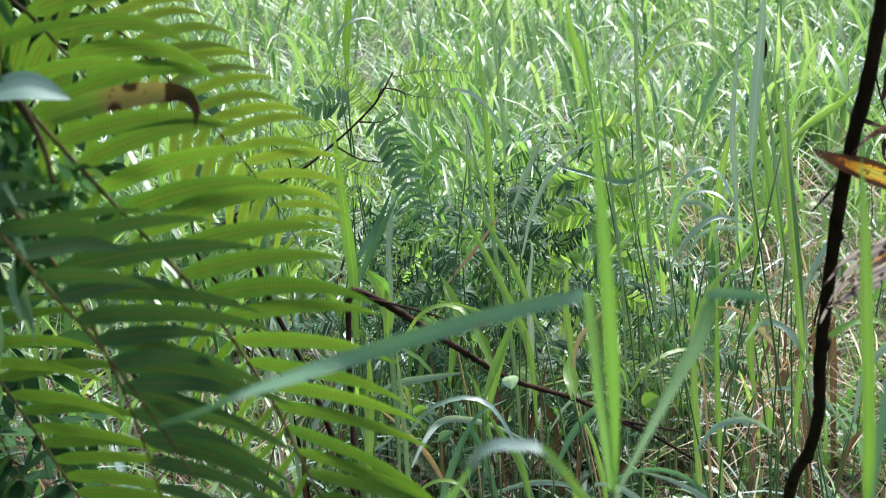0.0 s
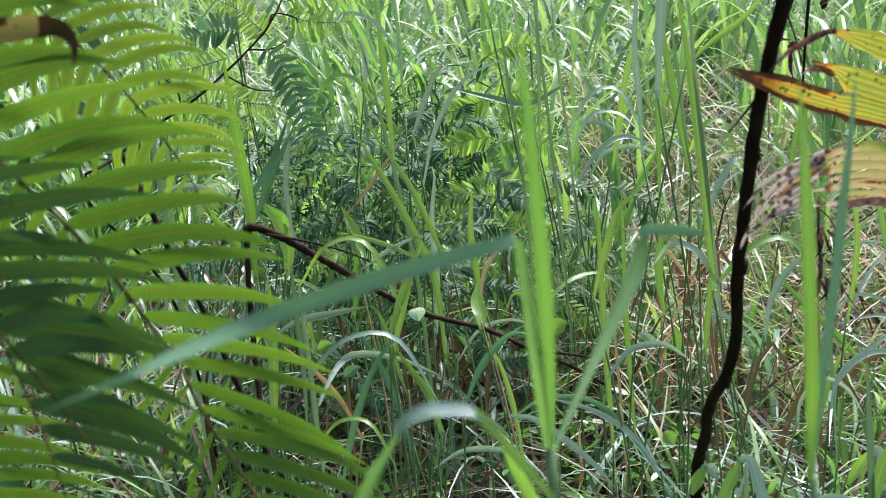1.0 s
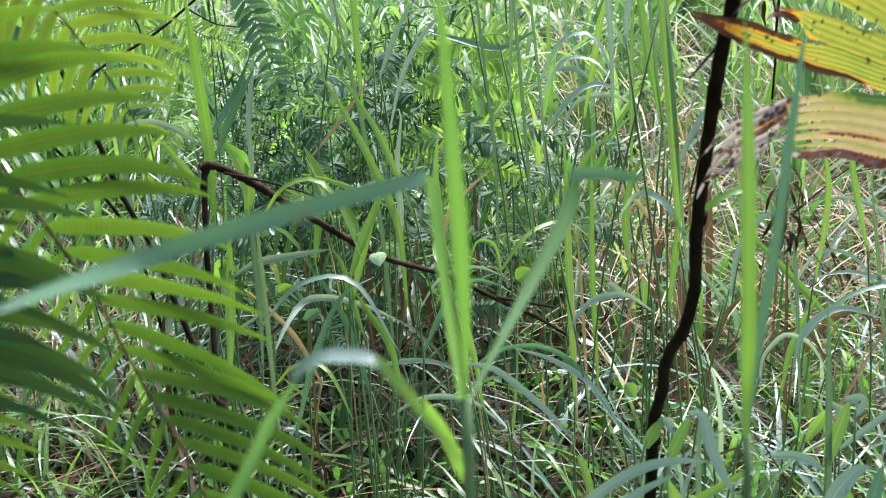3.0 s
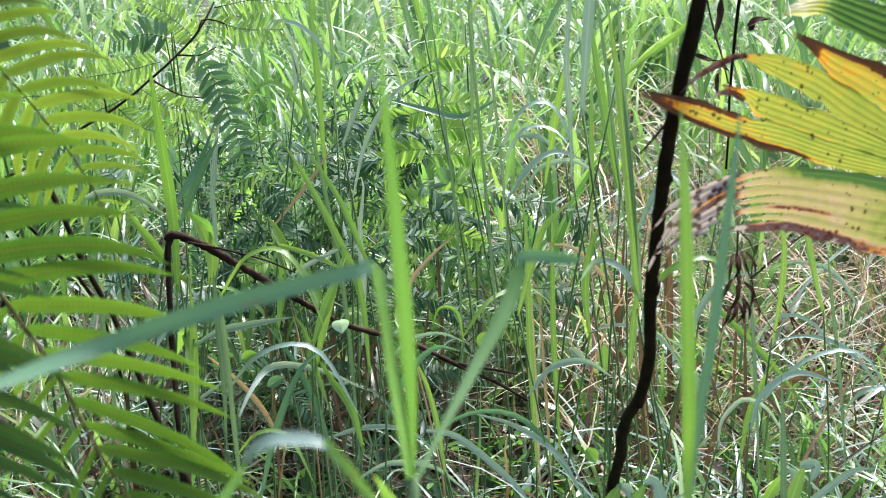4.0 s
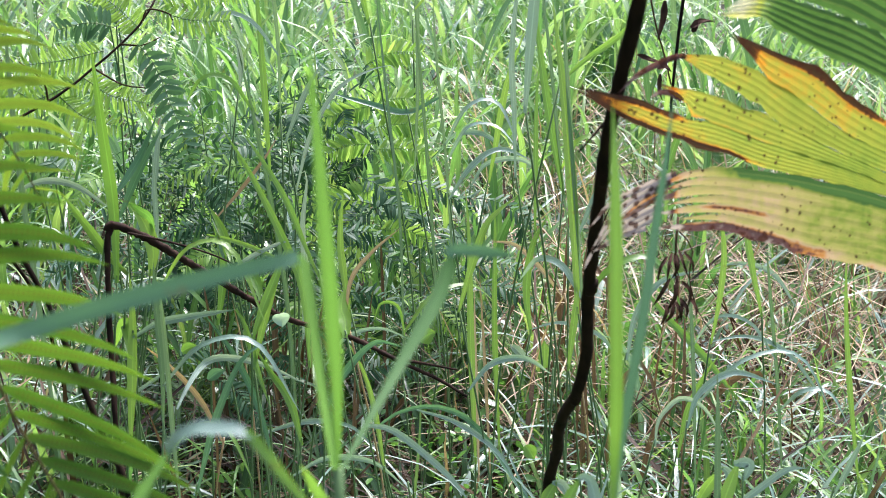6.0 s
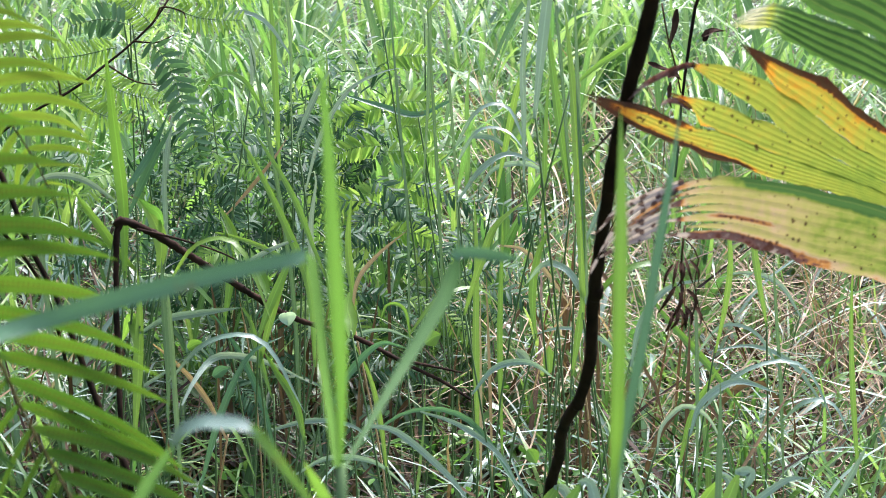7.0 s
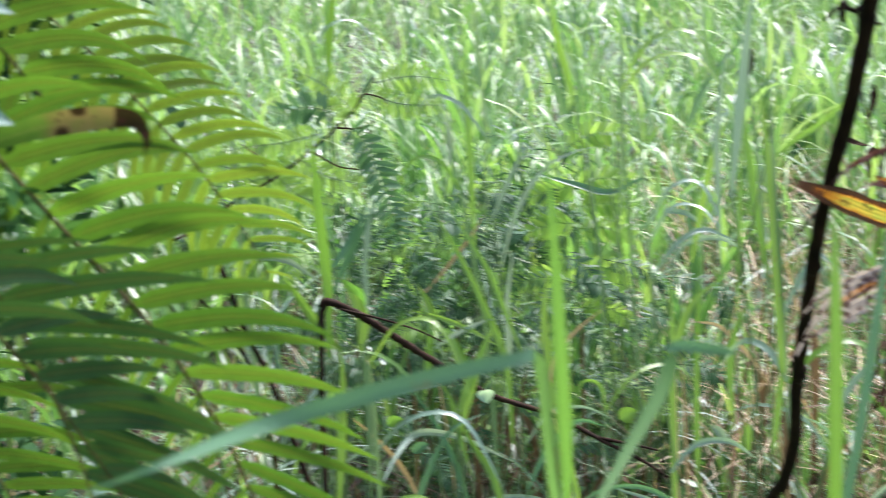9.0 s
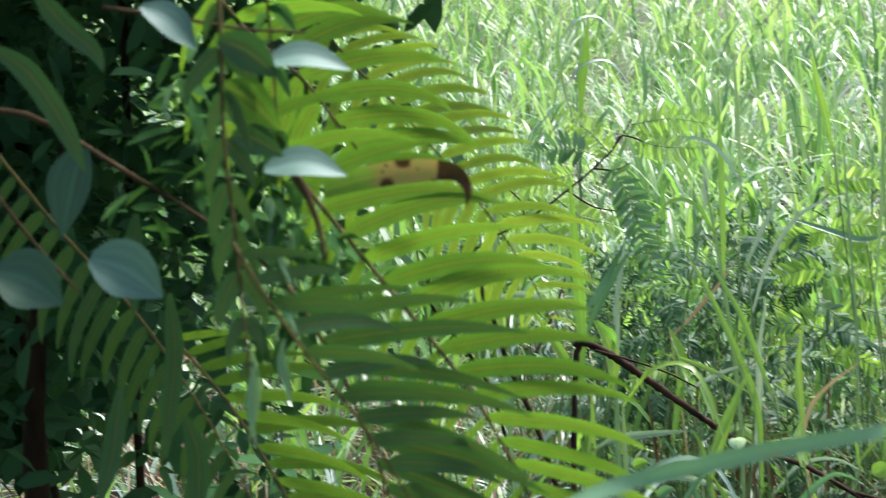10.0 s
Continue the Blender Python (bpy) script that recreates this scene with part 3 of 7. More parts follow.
p = np.stack([rng.uniform(-0.9, 1.7, 5000), rng.uniform(1.7, 5.0, 5000)], 1)
p = p[(rng.random(len(p)) > 0.55) | (p[:, 0] < 0.25) | (p[:, 1] > 4.2)]
p = bare_patch(p[(rng.random(len(p)) > 0.4) | (p[:, 0] > 0.1) | (p[:, 1] > 3.2) | (p[:, 0] < -0.6)])
m = len(p)
grass_field("tufted_grass", mat_grass, p, rng.uniform(0.14, 0.42, m) * np.clip(p[:, 1] - 1.0, 0.7, 1.1), rng.uniform(0.004, 0.011, m), np.abs(rng.normal(0.6, 0.35, m)), rng.uniform(0.2, 2.0, m), rng.uniform(0, 6.283, m), "low bright green grass growing through the straw", segs=8)
p = np.stack([rng.uniform(-0.8, 1.6, 1000), rng.uniform(2.0, 5.0, 1000)], 1)
p = bare_patch(p)
m = len(p)
p = np.vstack([p, np.stack([rng.uniform(0.0, 0.9, 650), rng.uniform(2.8, 5.2, 650)], 1)])
m = len(p)
grass_field("bent_pale_grass", mat_arch, p, rng.uniform(0.22, 0.45, m), rng.uniform(0.005, 0.010, m), np.abs(rng.normal(0.7, 0.3, m)), rng.uniform(1.2, 2.4, m), rng.uniform(0, 6.283, m), "pale grass leaves with sky sheen in their colour, bent over the straw", segs=10)
p = np.stack([rng.uniform(-0.75, 0.12, 1500), rng.uniform(2.25, 3.6, 1500)], 1)
p = bare_patch(p, 0.6)
m = len(p)
grass_field("undergrowth", mat_under, p, rng.uniform(0.18, 0.42, m), rng.uniform(0.008, 0.016, m), np.abs(rng.normal(0.55, 0.35, m)), rng.uniform(0.3, 2.0, m), rng.uniform(0, 6.283, m), "dense dark green grass round the low bush", segs=8)
p = np.stack([rng.uniform(0.0, 0.95, 480), rng.uniform(1.35, 2.25, 480)], 1)
p = p[(np.abs(p[:, 0] - 0.155) > 0.03) | (np.abs(p[:, 1] - 1.7) > 0.12)]
half = len(p) // 2
for name, mat, q, label in (("front_turf", mat_grass, p[:half], "bright green turf blades close before the black stem"), ("front_pale_turf", mat_arch, p[half:], "pale arching turf blades close before the black stem")):
    m = len(q)
    grass_field(name, mat, q, rng.uniform(0.25, 0.5, m), rng.uniform(0.006, 0.013, m), np.abs(rng.normal(0.45, 0.3, m)), rng.uniform(0.6, 2.4, m), rng.uniform(0, 6.283, m), label, segs=9)
p = np.stack([rng.uniform(0.2, 1.1, 420), rng.uniform(2.2, 3.9, 420)], 1)
m = len(p)
grass_field("green_shoots", mat_grass, p, rng.uniform(0.22, 0.48, m), rng.uniform(0.007, 0.013, m), np.abs(rng.normal(0.4, 0.3, m)), rng.uniform(0.2, 1.6, m), rng.uniform(0, 6.283, m), "fresh green shoots standing in the straw", segs=8)
field("meadow_grass", 1150, 2.35, 4.4, mat_grass, "fresh green meadow grass with arching blades", (0.25, 0.55), (0.008, 0.017), (0.6, 0.38), (0.4, 2.4), segs=9, thin=0.5)
field("arching_meadow_grass", 1000, 2.35, 4.6, mat_arch, "pale bluish grass leaves arching over", (0.3, 0.65), (0.007, 0.015), (0.6, 0.35), (1.2, 2.6), segs=11, thin=0.25)
tillers("leafy_grass", 170, 2.5, 4.4, mat_grass, "leafy green grass with arching pale-topped leaves", (0.25, 0.65), 6, (0.25, 0.5), (0.010, 0.020), stem_mat=mat_reed_field, thick=(0.004, 0.006))
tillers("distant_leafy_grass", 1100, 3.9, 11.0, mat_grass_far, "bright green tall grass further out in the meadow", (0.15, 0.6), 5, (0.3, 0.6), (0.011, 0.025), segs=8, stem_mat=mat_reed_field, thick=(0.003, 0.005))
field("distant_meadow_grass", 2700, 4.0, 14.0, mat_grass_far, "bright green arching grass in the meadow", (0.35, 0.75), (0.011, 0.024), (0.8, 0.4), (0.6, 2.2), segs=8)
field("distant_dark_grass", 1300, 4.0, 14.0, mat_grass, "darker green grass between the bright tufts", (0.35, 0.75), (0.010, 0.022), (0.7, 0.4), (0.6, 2.2), segs=8)
field("distant_arching_grass", 2300, 4.0, 13.0, mat_arch, "pale bluish grass leaves arching over further out", (0.4, 0.75), (0.012, 0.025), (0.6, 0.35), (1.2, 2.6), segs=10)
field("far_meadow_grass", 9000, 11.0, 60.0, mat_grass_far, "grass at the far side of the meadow, haze in its pale green", (0.6, 1.0), (0.02, 0.05), (0.5, 0.3), (0.5, 2.4), clump=0.1, segs=6)
field("upright_grass_stems", 14, 2.4, 4.8, mat_stem, "thin upright dark green grass stems", (0.7, 1.15), (0.004, 0.006), (0.06, 0.05), (0.0, 0.35), segs=8)


def round_about(name, n, near, far, mat, label, ln, wd, lean=(0.4, 0.3), front=False, power=1.0):
    """Grass on the sides of the meadow behind and beside the viewer, or short turf close before him."""
    d = np.sqrt(near**2 + (far**2 - near**2) * rng.random(n) ** power)
    a = np.radians(rng.uniform(-21, 34, n) if front else rng.uniform(34, 339, n)) + math.pi / 2
    tuft = rng.integers(0, n // 10 + 1, n)
    p = np.stack([np.cos(a) * d, np.sin(a) * d], 1)
    if not front:
        p = p[tuft] + rng.normal(0, 0.07, (n, 2)) * np.clip(d, 1, 8)[:, None] * 0.5
        b = np.degrees(np.arctan2(p[:, 1], p[:, 0])) - 90
        b = (b + 180) % 360 - 180
        p = p[((b > 34) | (b < -21)) & (np.hypot(p[:, 0], p[:, 1]) > near * 0.9)]
    m = len(p)
    grass_field(name, mat, p, rng.uniform(*ln, m), rng.uniform(*wd, m), np.abs(rng.normal(*lean, m)), rng.uniform(0.4, 2.3, m), rng.uniform(0, 6.283, m), label, segs=5)


round_about("turf", 2600, 0.25, 2.3, mat_grass, "short green turf at the foot of the near plants", (0.10, 0.22), (0.005, 0.010), (0.7, 0.3), True, 1.0)
round_about("trodden_turf", 3000, 0.15, 1.5, mat_grass, "short trodden turf", (0.06, 0.18), (0.006, 0.012), (0.8, 0.3))
round_about("side_meadow_grass", 24000, 1.2, 10.0, mat_grass, "green meadow grass all round", (0.3, 0.6), (0.009, 0.02))
round_about("side_pale_grass", 8000, 1.4, 10.0, mat_arch, "pale arching meadow grass all round", (0.35, 0.65), (0.009, 0.018))
round_about("side_straw", 4000, 1.3, 10.0, mat_straw, "dry straw lying between the meadow grass", (0.3, 0.6), (0.006, 0.012), (1.2, 0.3))
round_about("outer_meadow_grass", 12000, 9.5, 50.0, mat_grass_far, "grass at the far edges of the meadow, haze in its pale green", (0.6, 1.0), (0.03, 0.07), power=1.0)


# ---------------------------------------------------------------- the near grass plant
near_plant = empty("near_grass_plant", (-0.046, 0.745, 0.0))
tagged(near_plant, "tall green grass plant with one upright and two folded leaves", "grass plant")
stem_part("stem", [(-0.046, 0.745, 0.000), (-0.044, 0.670, 0.528), (-0.045, 0.630, 0.981), (-0.046, 0.635, 0.999)], [0.004, 0.0035, 0.003], mat_culm, near_plant)


def leaf_part(name, points, width, mat, parent, label="", **kw):
    v, f, uv = ribbon(points, width, **kw)
    ob = under(mesh_object(name, v, f, mat, uvs=uv), parent)
    return tagged(ob, label) if label else ob


leaf_part("leaf", [(-0.046, 0.634, 0.997), (-0.045, 0.630, 1.034), (-0.046, 0.625, 1.075), (-0.048, 0.620, 1.120), (-0.050, 0.618, 1.159), (-0.052, 0.617, 1.191), (-0.053, 0.616, 1.213)], 0.0078, mat_upright, near_plant, "upright yellow-green blade", tip=0.7, base=0.2, grow=0.35, n=30, fold=0.35)
leaf_part("leaf", [(-0.047, 0.634, 0.997), (-0.049, 0.628, 1.023), (-0.052, 0.620, 1.055), (-0.054, 0.612, 1.085), (-0.056, 0.609, 1.105), (-0.057, 0.608, 1.113), (-0.059, 0.608, 1.115)], 0.0056, mat_side, near_plant, "lower half of a folded blade", tip=0.05, base=0.6, n=22, turn=0.3)
leaf_part("leaf", [(-0.059, 0.610, 1.113), (-0.063, 0.604, 1.113), (-0.087, 0.596, 1.110), (-0.131, 0.586, 1.101), (-0.179, 0.574, 1.089), (-0.202, 0.499, 1.101), (-0.222, 0.495, 1.094), (-0.242, 0.491, 1.088)], 0.0087, mat_blue, near_plant, "bent-over bluish half of the blade", tip=0.8, base=0.7, n=30, fold=0.15)
leaf_part("leaf", [(-0.045, 0.634, 0.997), (-0.032, 0.661, 1.012), (-0.014, 0.695, 1.033), (0.003, 0.722, 1.055), (0.009, 0.735, 1.069), (0.011, 0.739, 1.074)], 0.0087, mat_side, near_plant, "folded side blade", tip=0.04, base=0.2, grow=0.8, n=18, twist=0.3)
leaf_part("leaf", [(0.009, 0.737, 1.073), (0.012, 0.739, 1.076), (0.026, 0.736, 1.076), (0.036, 0.731, 1.076), (0.044, 0.727, 1.076)], 0.0064, mat_blue, near_plant, "drooping tip of the side blade", tip=0.5, base=0.95, n=14)

arch_plant = empty("arching_grass", (-0.30, 0.74, 0.0))
tagged(arch_plant, "green grass leaf arching over to both sides", "grass plant")
leaf_part("leaf", [(-0.300, 0.740, 0.000), (-0.217, 0.606, 0.636), (-0.146, 0.564, 0.974), (-0.138, 0.566, 0.994), (-0.130, 0.567, 1.010), (-0.121, 0.566, 1.029), (-0.112, 0.564, 1.044), (-0.108, 0.563, 1.048)], 0.0060, mat_side, arch_plant, tip=0.04, base=0.5, n=36, fold=0.5)
leaf_part("leaf", [(-0.113, 0.564, 1.041), (-0.108, 0.563, 1.048), (-0.100, 0.561, 1.053), (-0.090, 0.559, 1.054), (-0.082, 0.557, 1.054), (-0.074, 0.554, 1.051)], 0.0074, mat_crest, arch_plant, "crest of the arching leaf, sky sheen in its pale colour", tip=0.35, base=0.75, n=24, fold=0.3, face=np.array([0.0, -0.5, 0.86]))
leaf_part("leaf", [(-0.079, 0.556, 1.053), (-0.075, 0.554, 1.051), (-0.069, 0.549, 1.046), (-0.061, 0.546, 1.036), (-0.050, 0.542, 1.023), (-0.042, 0.539, 1.012)], 0.0049, mat_blade, arch_plant, tip=0.95, base=0.95, n=18, fold=0.3)

right_plant = empty("slender_grass_plant", (0.108, 0.83, 0.0))
tagged(right_plant, "slender grass plant with two tall crossing blades", "grass plant")
leaf_part("leaf", [(0.100, 0.733, 0.925), (0.101, 0.740, 0.951), (0.101, 0.742, 0.991), (0.100, 0.753, 1.060), (0.099, 0.764, 1.114), (0.098, 0.774, 1.148)], 0.0078, mat_blade, right_plant, tip=0.45, base=0.4, n=30, fold=0.3)
leaf_part("leaf", [(0.102, 0.742, 0.922), (0.109, 0.757, 0.972), (0.118, 0.771, 1.018), (0.126, 0.787, 1.070), (0.133, 0.800, 1.113), (0.137, 0.810, 1.144)], 0.0060, mat_blue, right_plant, tip=0.5, base=0.4, n=22, fold=0.3)
stem_part("stem", [(0.108, 0.83, 0.0), (0.107, 0.828, 0.4), (0.102, 0.730, 0.900), (0.101, 0.733, 0.929)], [0.003, 0.0024], mat_culm, right_plant)


# ---------------------------------------------------------------- blades of the middle distance
MID = "single blades of the middle grass"
